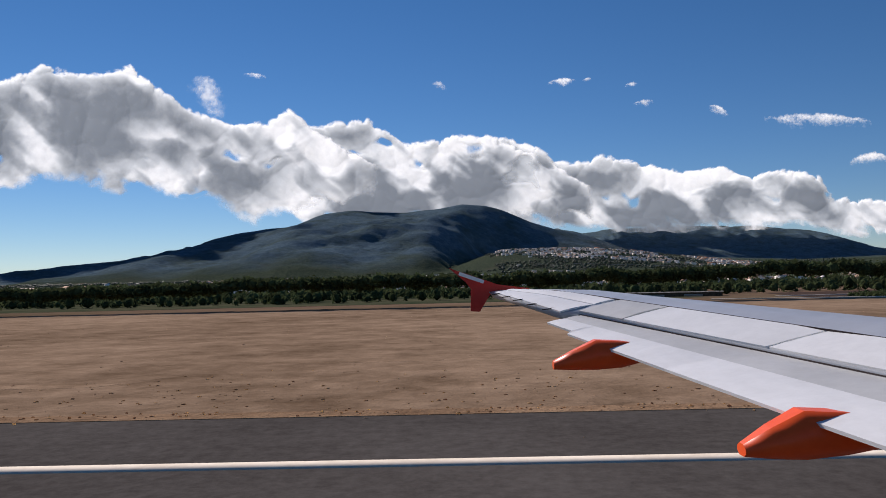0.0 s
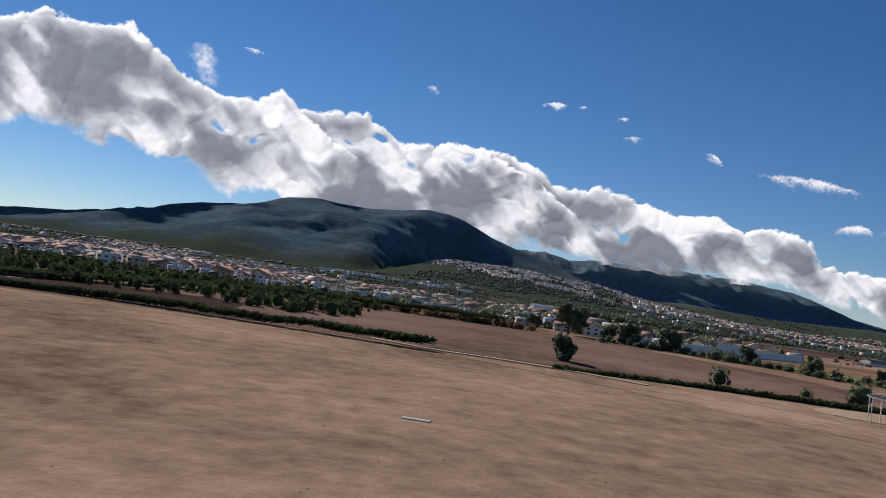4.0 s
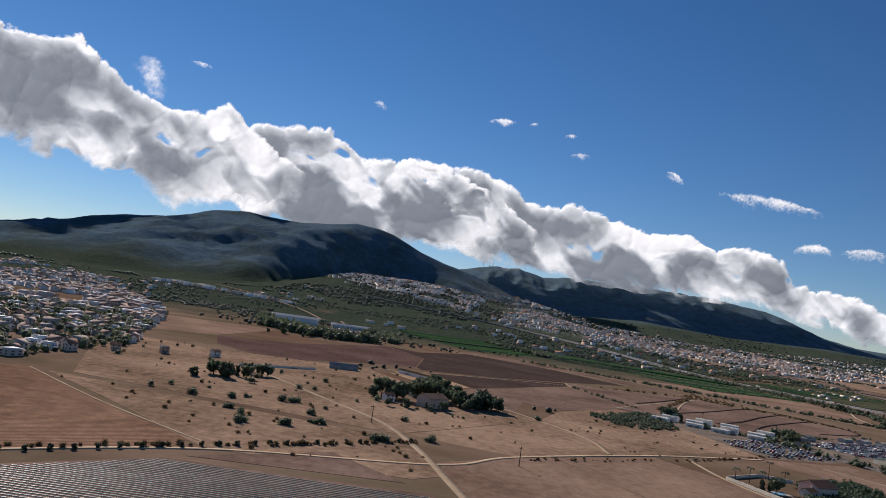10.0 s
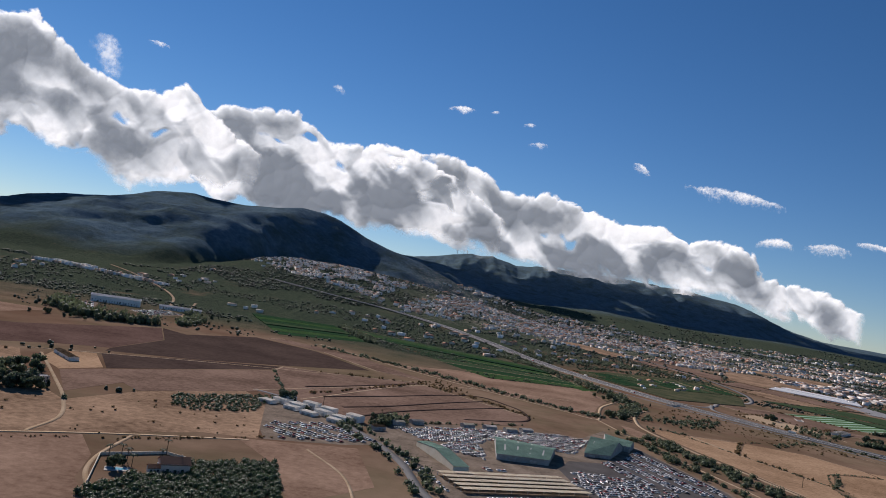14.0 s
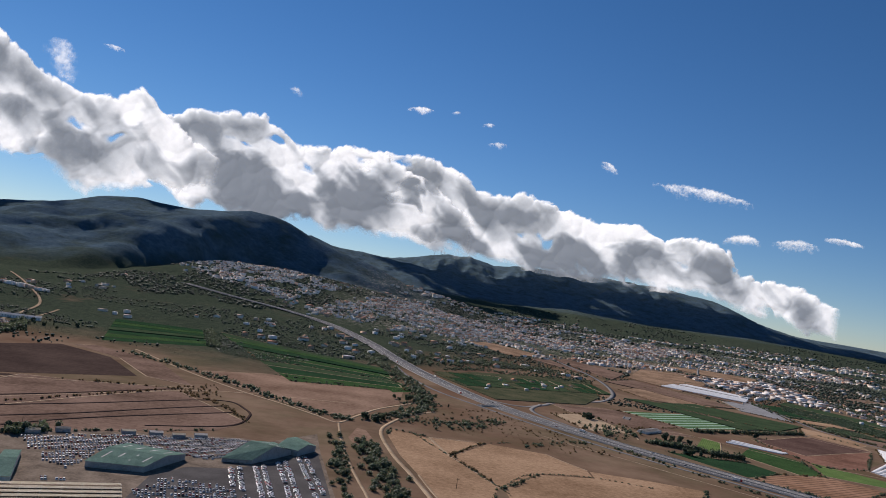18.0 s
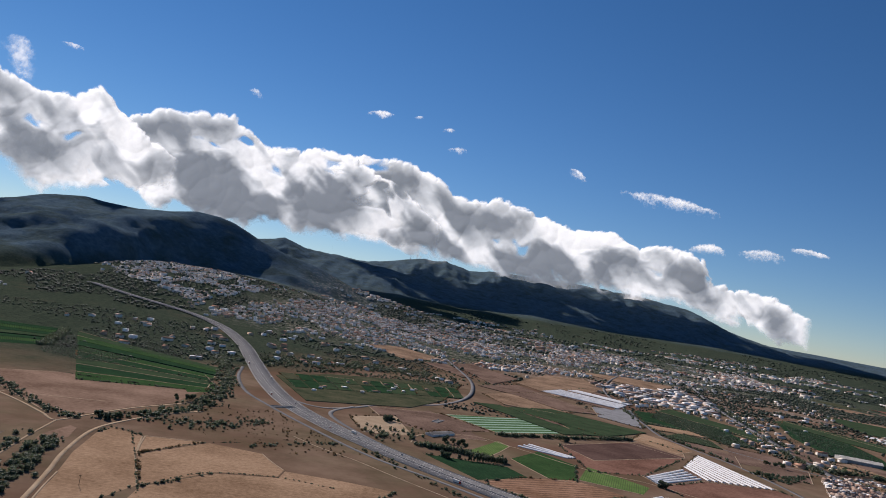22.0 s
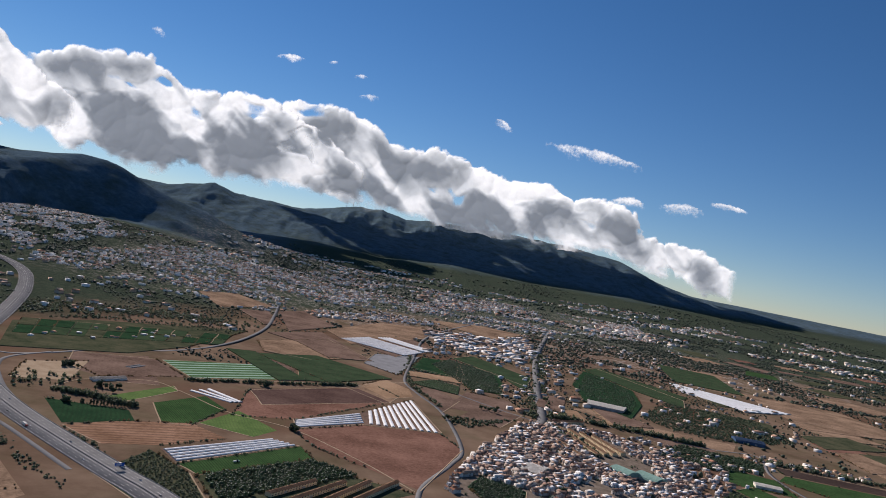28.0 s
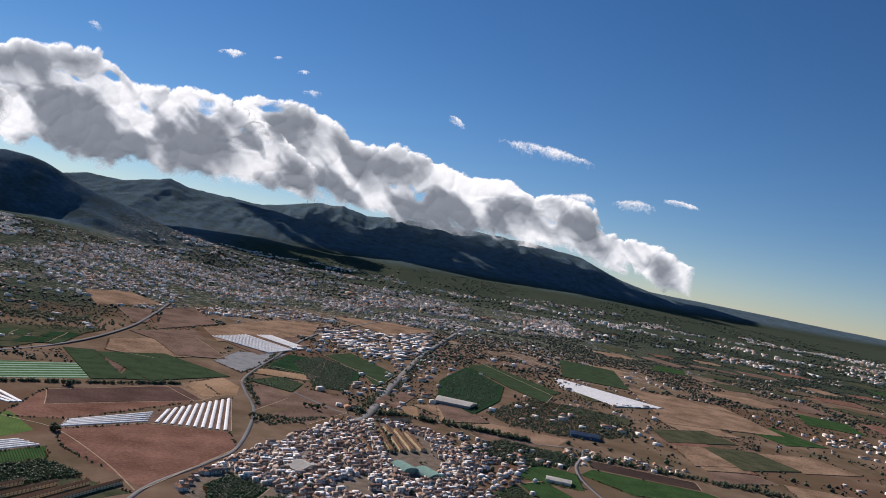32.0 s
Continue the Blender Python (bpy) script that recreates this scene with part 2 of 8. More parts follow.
        colour = vary.outputs["Color"]
    l.new(colour, bsdf.inputs["Base Color"])
    if bump:
        b = n.new("ShaderNodeBump")
        b.inputs["Strength"].default_value, b.inputs["Distance"].default_value = 1.0, bump
        l.new(small.outputs["Fac"], b.inputs["Height"])
        l.new(b.outputs["Normal"], bsdf.inputs["Normal"])
    return m


def leafy(m, share=0.33):
    """Leaves that let part of the light through."""
    n, l = m.node_tree.nodes, m.node_tree.links
    bsdf = n["Principled BSDF"]
    thin, mix = n.new("ShaderNodeBsdfTranslucent"), n.new("ShaderNodeMixShader")
    bright = n.new("ShaderNodeHueSaturation")
    bright.inputs["Value"].default_value, bright.inputs["Hue"].default_value = 1.6, 0.492
    l.new(bsdf.inputs["Base Color"].links[0].from_socket, bright.inputs["Color"])
    l.new(bright.outputs["Color"], thin.inputs["Color"])
    mix.inputs["Fac"].default_value = share
    l.new(bsdf.outputs[0], mix.inputs[1])
    l.new(thin.outputs[0], mix.inputs[2])
    l.new(mix.outputs[0], n["Material Output"].inputs["Surface"])
    return m


def palette(name, colours, rough=0.85):
    """Plain paints picked island by island (houses, cars)."""
    m = bpy.data.materials.new(name)
    m.use_nodes = True
    n, l = m.node_tree.nodes, m.node_tree.links
    where = n.new("ShaderNodeNewGeometry")
    ramp = n.new("ShaderNodeValToRGB")
    ramp.color_ramp.interpolation = "CONSTANT"
    while len(ramp.color_ramp.elements) < len(colours):
        ramp.color_ramp.elements.new(0.5)
    for k, c in enumerate(colours):
        ramp.color_ramp.elements[k].position, ramp.color_ramp.elements[k].color = k / len(colours), (*c, 1)
    l.new(where.outputs["Random Per Island"], ramp.inputs["Fac"])
    grime = n.new("ShaderNodeTexNoise")
    grime.inputs["Scale"].default_value, grime.inputs["Detail"].default_value = 1.7, 5
    l.new(where.outputs["Position"], grime.inputs["Vector"])
    span = n.new("ShaderNodeMapRange")
    span.inputs["To Min"].default_value, span.inputs["To Max"].default_value = 0.72, 1.12
    l.new(grime.outputs["Fac"], span.inputs["Value"])
    vary = n.new("ShaderNodeHueSaturation")
    l.new(ramp.outputs["Color"], vary.inputs["Color"])
    l.new(span.outputs["Result"], vary.inputs["Value"])
    l.new(vary.outputs["Color"], n["Principled BSDF"].inputs["Base Color"])
    n["Principled BSDF"].inputs["Roughness"].default_value = rough
    n["Principled BSDF"].inputs["Specular IOR Level"].default_value = 0.3 if rough < 0.8 else 0.05
    return m


soil_brown = material("ploughed_soil", (0.1, 0.066, 0.049), (0.245, 0.166, 0.126), 0.05, bump=0.06, fine=14)
soil_dark = material("dark_ploughed_soil", (0.045, 0.032, 0.028), (0.09, 0.064, 0.053), 0.04, bump=0.06, fine=14)
soil_pale = material("pale_red_soil", (0.15, 0.095, 0.066), (0.31, 0.21, 0.15), 0.05, bump=0.06, fine=14)
soil_red = material("red_ploughed_soil", (0.12, 0.063, 0.045), (0.275, 0.152, 0.11), 0.05, bump=0.06, fine=14)
soil_rows = material("soil_in_rows", (0.143, 0.082, 0.049), (0.356, 0.215, 0.138), 0.05, fine=12, stripes=(0.6, -42, (0.12, 0.078, 0.055), 0.3))
bed_rows = material("bedded_soil", (0.185, 0.104, 0.060), (0.389, 0.234, 0.152), 0.05, fine=12, stripes=(1.9, -38, (0.131, 0.080, 0.057), 0.25))
dry_grass = material("dry_grass", (0.13, 0.085, 0.056), (0.365, 0.248, 0.163), 0.045, bump=0.12, fine=16)
stubble = material("stubble", (0.19, 0.118, 0.07), (0.41, 0.275, 0.172), 0.035, bump=0.1, fine=22)
strip_grass = material("mown_dry_grass", (0.14, 0.092, 0.057), (0.38, 0.267, 0.178), 0.07, bump=0.05, fine=12)
worn_grass = material("worn_dry_grass", (0.155, 0.102, 0.062), (0.4, 0.28, 0.186), 0.09, bump=0.05, fine=12)
dirt_track = material("dirt_track", (0.299, 0.216, 0.138), (0.437, 0.336, 0.231), 0.2, bump=0.05, fine=9)
crop_green = material("green_crop", (0.026, 0.066, 0.024), (0.06, 0.122, 0.042), 0.1, fine=10, stripes=(0.9, 62, (0.031, 0.040, 0.021), 0.3))
lane_dust = material("village_ground", (0.11, 0.088, 0.068), (0.25, 0.2, 0.155), 0.25, fine=6)
crop_dark = material("dark_crop", (0.024, 0.05, 0.026), (0.056, 0.094, 0.046), 0.1, fine=12, stripes=(1.6, -20, (0.07, 0.062, 0.042), 0.2))
soil_wine = material("wine_red_soil", (0.07, 0.043, 0.036), (0.145, 0.093, 0.076), 0.05, bump=0.06, fine=14)
crop_bright = material("bright_crop", (0.08, 0.142, 0.042), (0.145, 0.216, 0.068), 0.15, fine=9, stripes=(0.8, -72, (0.075, 0.103, 0.045), 0.25))
crop_deep = material("deep_green_crop", (0.014, 0.044, 0.022), (0.034, 0.08, 0.036), 0.1, fine=10, stripes=(1.2, 12, (0.022, 0.034, 0.02), 0.3))
lettuce = material("lettuce_rows", (0.11, 0.19, 0.05), (0.2, 0.3, 0.085), 0.15, fine=9, stripes=(1.0, 53, (0.1, 0.1, 0.05), 0.28))
crop_pale = material("pale_crop_rows", (0.05, 0.11, 0.045), (0.1, 0.17, 0.08), 0.1, fine=8, stripes=(5.4, -40.5, (0.3, 0.42, 0.32), 0.34))
grove_floor = material("grove_floor", (0.036, 0.05, 0.028), (0.105, 0.1, 0.06), 0.1, fine=10)
asphalt = material("asphalt", (0.063, 0.059, 0.057), (0.120, 0.113, 0.108), 0.12, bump=0.01, fine=30)
road_grey = material("worn_asphalt", (0.149, 0.147, 0.144), (0.218, 0.215, 0.210), 0.08, fine=30)
runway_black = material("runway_asphalt", (0.063, 0.056, 0.051), (0.112, 0.102, 0.093), 0.3, bump=0.006, fine=24)
concrete = material("concrete", (0.35, 0.33, 0.3), (0.5, 0.48, 0.44), 0.4, bump=0.01, fine=12)
runway_paint = material("worn_runway_paint", (0.5, 0.44, 0.36), (0.66, 0.6, 0.51), 0.5, fine=14)
white_paint = material("white_paint", (0.66, 0.63, 0.57), (0.82, 0.79, 0.73), 1.5, fine=9)
row_plastic = material("dull_row_cover", (0.2, 0.23, 0.16), (0.42, 0.44, 0.35), 0.4, rough=0.5, fine=10)
plastic = material("plastic_sheet", (0.58, 0.58, 0.56), (0.8, 0.8, 0.78), 0.3, rough=0.7, fine=10)
grey_cloth = material("grey_netting", (0.2, 0.2, 0.2), (0.3, 0.3, 0.3), 0.15, fine=10)
leaf = material("leaves", (0.052, 0.072, 0.04), (0.118, 0.14, 0.076), 0.6, rough=0.7, fine=7, bump=0.05, islands=0.45)
leaf_dark = material("dark_leaves", (0.034, 0.052, 0.034), (0.084, 0.106, 0.064), 0.6, rough=0.7, fine=7, bump=0.05, islands=0.4)
hedge_leaf = material("hedge_leaves", (0.028, 0.042, 0.02), (0.075, 0.095, 0.042), 0.8, rough=0.85, fine=7, bump=0.04, islands=0.35)
citrus = material("citrus_leaves", (0.03, 0.054, 0.026), (0.062, 0.1, 0.046), 0.8, rough=0.6, fine=6, bump=0.04, islands=0.35)
dry_bush = material("dry_bush", (0.11, 0.078, 0.04), (0.22, 0.16, 0.085), 0.8, fine=7, bump=0.04, islands=0.35)
for m, share in ((leaf, 0.26), (leaf_dark, 0.2), (hedge_leaf, 0.2), (citrus, 0.18), (dry_bush, 0.3)):
    leafy(m, share)
grass_tuft = leafy(material("dry_grass_tuft", (0.34, 0.25, 0.15), (0.5, 0.38, 0.25), 1.5, fine=6, islands=0.3), 0.75)
bark = material("bark", (0.06, 0.045, 0.03), (0.14, 0.105, 0.075), 4.0, bump=0.02)
walls = palette("house_walls", ((0.86, 0.8, 0.71), (0.76, 0.67, 0.57), (0.86, 0.81, 0.74), (0.66, 0.51, 0.38), (0.82, 0.74, 0.63), (0.6, 0.42, 0.29), (0.85, 0.8, 0.72)))
roofs = palette("roof_tiles", ((0.44, 0.22, 0.135), (0.45, 0.28, 0.19), (0.3, 0.175, 0.12), (0.52, 0.4, 0.31), (0.42, 0.23, 0.15), (0.62, 0.54, 0.46)))
old_walls = palette("weathered_walls", ((0.74, 0.68, 0.6), (0.58, 0.47, 0.38), (0.8, 0.77, 0.72), (0.48, 0.36, 0.28), (0.82, 0.8, 0.76), (0.62, 0.55, 0.48)))
old_roofs = palette("weathered_tiles", ((0.3, 0.19, 0.14), (0.35, 0.25, 0.19), (0.25, 0.16, 0.12), (0.42, 0.34, 0.28), (0.3, 0.2, 0.15)))
dark_glass = material("dark_window", (0.02, 0.024, 0.03), (0.05, 0.055, 0.06), 2, rough=0.2)
car_paint = palette("car_paint", ((0.8, 0.8, 0.79), (0.03, 0.03, 0.032), (0.72, 0.73, 0.73), (0.14, 0.145, 0.155), (0.82, 0.82, 0.81), (0.45, 0.46, 0.47),
                                  (0.34, 0.04, 0.035), (0.78, 0.78, 0.77), (0.62, 0.62, 0.61)), 0.3)
green_sheet = material("green_roof_sheet", (0.176, 0.290, 0.244), (0.293, 0.431, 0.360), 0.5, rough=0.9, fine=8, stripes=(0.5, 0, (0.146, 0.244, 0.205), 0.15))
blue_sheet = material("blue_sheet", (0.05, 0.09, 0.16), (0.09, 0.14, 0.23), 0.5, rough=0.9)
grey_sheet = material("grey_sheet", (0.27, 0.265, 0.25), (0.4, 0.39, 0.37), 0.5, rough=0.9)
cream_sheet = material("cream_sheet", (0.62, 0.55, 0.42), (0.76, 0.7, 0.57), 0.5, rough=0.9)
steel = material("galvanised_steel", (0.4, 0.4, 0.4), (0.6, 0.6, 0.6), 3, rough=0.5, metal=0.6)
red_paint = material("red_paint", (0.42, 0.03, 0.02), (0.55, 0.05, 0.03), 2, rough=0.4)


# ---- ground ----
def ground_material():
    m = bpy.data.materials.new("valley_and_mountain")
    m.use_nodes = True
    n, l = m.node_tree.nodes, m.node_tree.links
    bsdf = n["Principled BSDF"]
    bsdf.inputs["Roughness"].default_value, bsdf.inputs["Specular IOR Level"].default_value = 0.95, 0.0
    where = n.new("ShaderNodeNewGeometry")
    axis = n.new("ShaderNodeSeparateXYZ")
    l.new(where.outputs["Position"], axis.inputs["Vector"])

    def tex(scale, detail=6, rough=0.6):
        t = n.new("ShaderNodeTexNoise")
        t.inputs["Scale"].default_value, t.inputs["Detail"].default_value, t.inputs["Roughness"].default_value = scale, detail, rough
        l.new(where.outputs["Position"], t.inputs["Vector"])
        return t.outputs["Fac"]

    def span(value, a, b, c=0.0, d=1.0):
        r = n.new("ShaderNodeMapRange")
        for key, v in zip(("From Min", "From Max", "To Min", "To Max"), (a, b, c, d)):
            r.inputs[key].default_value = v
        l.new(value, r.inputs["Value"])
        return r.outputs["Result"]

    def blend(a, b, fac):
        x = n.new("ShaderNodeMix")
        x.data_type = "RGBA"
        for key, v in (("A", a), ("B", b)):
            if isinstance(v, tuple):
                x.inputs[key].default_value = (*v, 1)
            else:
                l.new(v, x.inputs[key])
        l.new(fac, x.inputs["Factor"])
        return x.outputs["Result"]

    def maths(op, a, b):
        x = n.new("ShaderNodeMath")
        x.operation = op
        for k, v in enumerate((a, b)):
            if isinstance(v, float):
                x.inputs[k].default_value = v
            else:
                l.new(v, x.inputs[k])
        return x.outputs[0]

    soil = blend((0.125, 0.083, 0.055), (0.23, 0.16, 0.11), span(tex(0.03, 9, 0.68), 0.36, 0.64))
    soil = blend(soil, (0.132, 0.076, 0.05), span(tex(0.009, 3), 0.5, 0.62, 0, 0.75))
    soil = blend(soil, (0.087, 0.089, 0.045), span(tex(0.021, 8, 0.7), 0.46, 0.62, 0, 0.4))
    scrub = blend((0.036, 0.052, 0.036), (0.085, 0.1, 0.066), span(tex(0.3, 9, 0.75), 0.38, 0.66))
    scrub = blend(scrub, (0.1, 0.09, 0.062), span(tex(0.022, 8, 0.66), 0.57, 0.7, 0, 0.6))
    plain = span(axis.outputs["X"], 300, 600, 0, -520)
    far = span(maths("ADD", maths("ADD", axis.outputs["Y"], plain), maths("MULTIPLY", tex(0.012, 6), 260.0)), 440, 560)
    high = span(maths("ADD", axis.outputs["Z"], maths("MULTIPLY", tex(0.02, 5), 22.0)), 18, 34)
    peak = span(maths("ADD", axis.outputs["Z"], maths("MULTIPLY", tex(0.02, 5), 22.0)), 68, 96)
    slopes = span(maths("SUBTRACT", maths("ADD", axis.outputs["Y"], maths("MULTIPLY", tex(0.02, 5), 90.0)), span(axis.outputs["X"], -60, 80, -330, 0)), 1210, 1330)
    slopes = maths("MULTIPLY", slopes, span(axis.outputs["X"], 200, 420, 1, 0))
    patch = span(tex(0.014, 7, 0.6), 0.26, 0.36)
    cover = maths("MAXIMUM", maths("MULTIPLY", far, patch), high)
    colour = blend(soil, scrub, cover)
    # scrub tinted bluish and lightened: distant haze put into the base colour
    hazy_maquis = blend((0.07, 0.112, 0.142), (0.132, 0.186, 0.22), span(tex(0.11, 9, 0.72), 0.36, 0.66))
    colour = blend(colour, hazy_maquis, maths("MULTIPLY", maths("MAXIMUM", peak, slopes), span(tex(0.018, 8, 0.7), 0.36, 0.56, 0.35, 1)))
    urban = maths("MULTIPLY", maths("MULTIPLY", span(axis.outputs["X"], 225, 300), span(axis.outputs["X"], 1250, 950)), maths("MULTIPLY", span(axis.outputs["Y"], 640, 740), span(axis.outputs["Y"], 1700, 1350)))
    colour = blend(colour, (0.46, 0.4, 0.34), maths("MULTIPLY", urban, span(tex(0.16, 8, 0.75), 0.5, 0.62, 0, 0.7)))
    rock = span(tex(0.035, 9, 0.75), 0.66, 0.76, 0, 0.5)
    colour = blend(colour, (0.14, 0.125, 0.105), maths("MULTIPLY", rock, high))
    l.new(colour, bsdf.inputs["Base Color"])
    b = n.new("ShaderNodeBump")
    b.inputs["Distance"].default_value = 2.6
    l.new(maths("MULTIPLY", tex(0.22, 8, 0.7), span(cover, 0, 1, 0.06, 1.0)), b.inputs["Height"])
    l.new(b.outputs["Normal"], bsdf.inputs["Normal"])
    return m


gxs = np.concatenate([np.arange(-4200, -1200, 100), np.arange(-1200, 1000, 11), np.arange(1000, 2700, 28), np.arange(2700, 6100, 170)]).astype(float)
gys = np.concatenate([np.arange(-3000, 400, 200), np.arange(400, 1700, 9), np.arange(1700, 4930, 30)]).astype(float)
gx, gy = np.meshgrid(gxs, gys)
gi = np.arange((len(gys) - 1) * len(gxs)).reshape(len(gys) - 1, -1)[:, :-1].ravel()
gk = len(gxs)
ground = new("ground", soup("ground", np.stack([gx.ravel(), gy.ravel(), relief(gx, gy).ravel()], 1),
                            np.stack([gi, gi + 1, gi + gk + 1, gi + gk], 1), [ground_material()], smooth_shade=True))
tagged(ground, "dry brown valley floor rising to dark scrubby mountains", "ground", kind="structure")


# ---- clouds: backlit vapour sheets, white at the thin rim, depth and self-shadow greys put into colour ----
def cloud_material():
    m = bpy.data.materials.new("cloud")
    m.use_nodes = True
    n, l = m.node_tree.nodes, m.node_tree.links
    n.remove(n["Principled BSDF"])
    where = n.new("ShaderNodeNewGeometry")
    size = n.new("ShaderNodeAttribute")
    size.attribute_name = "grain"
    scaled = n.new("ShaderNodeVectorMath")
    scaled.operation = "SCALE"
    l.new(where.outputs["Position"], scaled.inputs[0])
    l.new(size.outputs["Fac"], scaled.inputs["Scale"])
    t = n.new("ShaderNodeTexNoise")
    t.inputs["Scale"].default_value, t.inputs["Detail"].default_value, t.inputs["Roughness"].default_value = 3.0, 9, 0.62
    l.new(scaled.outputs[0], t.inputs["Vector"])
    depth = n.new("ShaderNodeAttribute")
    depth.attribute_name = "depth"

    def maths(op, a, b, c=None):
        x = n.new("ShaderNodeMath")
        x.operation = op
        for k, v in enumerate((a, b, c)):
            if isinstance(v, float):
                x.inputs[k].default_value = v
            elif v is not None:
                l.new(v, x.inputs[k])
        return x.outputs[0]

    def span(value, a, b):
        r = n.new("ShaderNodeMapRange")
        r.interpolation_type = "SMOOTHSTEP"
        r.inputs["From Min"].default_value, r.inputs["From Max"].default_value = a, b
        l.new(value, r.inputs["Value"])
        return r.outputs["Result"]

    ragged = maths("MULTIPLY_ADD", maths("SUBTRACT", t.outputs["Fac"], 0.5), 0.34, depth.outputs["Fac"])
    cover = span(ragged, 0.0, 0.3)
    # thick mixes vapour depth with self-shadow; the ramp puts both into the colour
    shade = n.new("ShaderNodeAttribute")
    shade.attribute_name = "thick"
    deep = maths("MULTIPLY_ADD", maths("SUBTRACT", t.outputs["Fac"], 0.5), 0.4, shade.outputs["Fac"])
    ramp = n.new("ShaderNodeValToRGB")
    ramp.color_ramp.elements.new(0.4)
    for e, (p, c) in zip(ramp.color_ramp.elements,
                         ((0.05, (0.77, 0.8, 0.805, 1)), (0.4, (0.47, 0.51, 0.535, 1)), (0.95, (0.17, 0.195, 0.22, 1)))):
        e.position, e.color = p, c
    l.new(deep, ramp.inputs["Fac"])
    b = n.new("ShaderNodeBump")
    b.inputs["Distance"].default_value, b.inputs["Strength"].default_value = -2.5, 0.22
    l.new(t.outputs["Fac"], b.inputs["Height"])
    d, tr, mix = n.new("ShaderNodeBsdfDiffuse"), n.new("ShaderNodeBsdfTranslucent"), n.new("ShaderNodeMixShader")
    d.inputs["Color"].default_value = (0.9, 0.9, 0.9, 1)
    l.new(ramp.outputs["Color"], tr.inputs["Color"])
    l.new(b.outputs["Normal"], tr.inputs["Normal"])
    mix.inputs["Fac"].default_value = 0.86
    l.new(d.outputs[0], mix.inputs[1])
    l.new(tr.outputs[0], mix.inputs[2])
    clear, veil = n.new("ShaderNodeBsdfTransparent"), n.new("ShaderNodeMixShader")
    l.new(cover, veil.inputs["Fac"])
    l.new(clear.outputs[0], veil.inputs[1])
    l.new(mix.outputs[0], veil.inputs[2])
    l.new(veil.outputs[0], n["Material Output"].inputs["Surface"])
    return m


cloud_white = cloud_material()


def billow(x, z, cell, seed):
    """Rounded heads, 0 in the clefts to 1 on the crowns."""
    x, z = x / cell, z / cell
    ix, iz = np.floor(x).astype(np.int64), np.floor(z).astype(np.int64)
    best = np.full(x.shape, 9.0)
    for a in (-1, 0, 1):
        for b in (-1, 0, 1):
            cx, cz = ix + a, iz + b
            d = (cx + lattice(cx, cz, seed) - x) ** 2 + (cz + lattice(cx, cz, seed + 7) - z) ** 2
            best = np.minimum(best, d)
    return np.sqrt(np.clip(1 - best, 0, 1))


def cloud_bank(name, label, group, y0, slant, top, base, step, cell, seed, swell=1.0, dense=1.0, veil=1.0):
    """A bank between two profiles (x, z), swollen by heads of three sizes."""
    tx, tz = np.array(top, float).T
    bx, bz = np.array(base, float).T
    x, z = np.meshgrid(np.arange(tx[0], tx[-1], step), np.arange(bz.min() - cell, tz.max() + cell, step))
    wx = x + cell * 1.1 * (fractal(x / cell / 1.6, z / cell / 1.6, seed + 40, 3) - 0.5)
    wz = z + cell * 1.1 * (fractal(x / cell / 1.6, z / cell / 1.6, seed + 50, 3) - 0.5)
    heads = [billow(wx, wz, cell * k, seed + i) for i, k in enumerate((1.0, 0.5, 0.25, 0.125))]
    puff = 0.46 * heads[0] + 0.27 * heads[1] + 0.17 * heads[2] + 0.1 * heads[3]
    hi, lo = np.interp(x, tx, tz), np.interp(x, bx, bz)
    ends = np.minimum(x - tx[0], tx[-1] - x) / cell / 1.5
    up = (hi - z) / cell + 1.15 * (puff - 0.62)
    ragged = fractal((x + 0.5 * z) / cell / 1.3, z / cell, seed + 60, 6)
    down = (z - lo) / cell + 1.9 * (ragged - 0.44)
    depth = np.minimum(np.minimum(up * 2.2, down * 0.6), ends) * veil
    mass = fractal((wx + 0.8 * wz) / cell / 1.7, (wz - 0.25 * wx) / cell / 1.1, seed + 70, 5)
    gap = fractal((wx + 0.6 * wz) / cell / 1.5, wz / cell / 0.9, seed + 80, 3)
    depth = np.minimum(depth, 3.0 * (gap - 0.17) * veil + (1 - veil))
    vapour = np.clip(np.minimum(up, down * 0.8), 0, 1.0) * (0.1 + 2.6 * smooth(0.4, 0.66, mass)) * (0.45 + 0.9 * smooth(0.35, 0.9, puff))
    # self-shadow put into the colour: slanting upper-left light, each mass dimming what lies beyond
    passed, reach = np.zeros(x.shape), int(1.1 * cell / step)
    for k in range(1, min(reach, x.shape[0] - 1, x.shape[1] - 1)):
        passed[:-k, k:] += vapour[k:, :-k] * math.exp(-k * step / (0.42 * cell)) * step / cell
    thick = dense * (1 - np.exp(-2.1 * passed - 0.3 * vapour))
    y = y0 + slant * (x - tx[0]) + swell * cell * (0.11 * heads[0] ** 2 + 0.03 * heads[1] ** 2) * smooth(-0.2, 0.5, depth)
    i = np.arange(x.size).reshape(x.shape)
    f = np.stack([i[:-1, :-1], i[:-1, 1:], i[1:, 1:], i[1:, :-1]], -1).reshape(-1, 4)
    keep = (depth.ravel()[f] > -0.25).any(1)
    used = np.unique(f[keep])
    renum = np.zeros(x.size, np.int64)
    renum[used] = np.arange(len(used))
    me = soup(name, np.stack([x, y, z], -1).reshape(-1, 3)[used], renum[f[keep]], [cloud_white], smooth_shade=True)
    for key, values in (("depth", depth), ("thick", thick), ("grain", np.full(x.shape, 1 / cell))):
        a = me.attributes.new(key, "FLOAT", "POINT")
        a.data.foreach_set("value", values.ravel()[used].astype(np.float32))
    return tagged(new(name, me), label, "cloud", group=group)


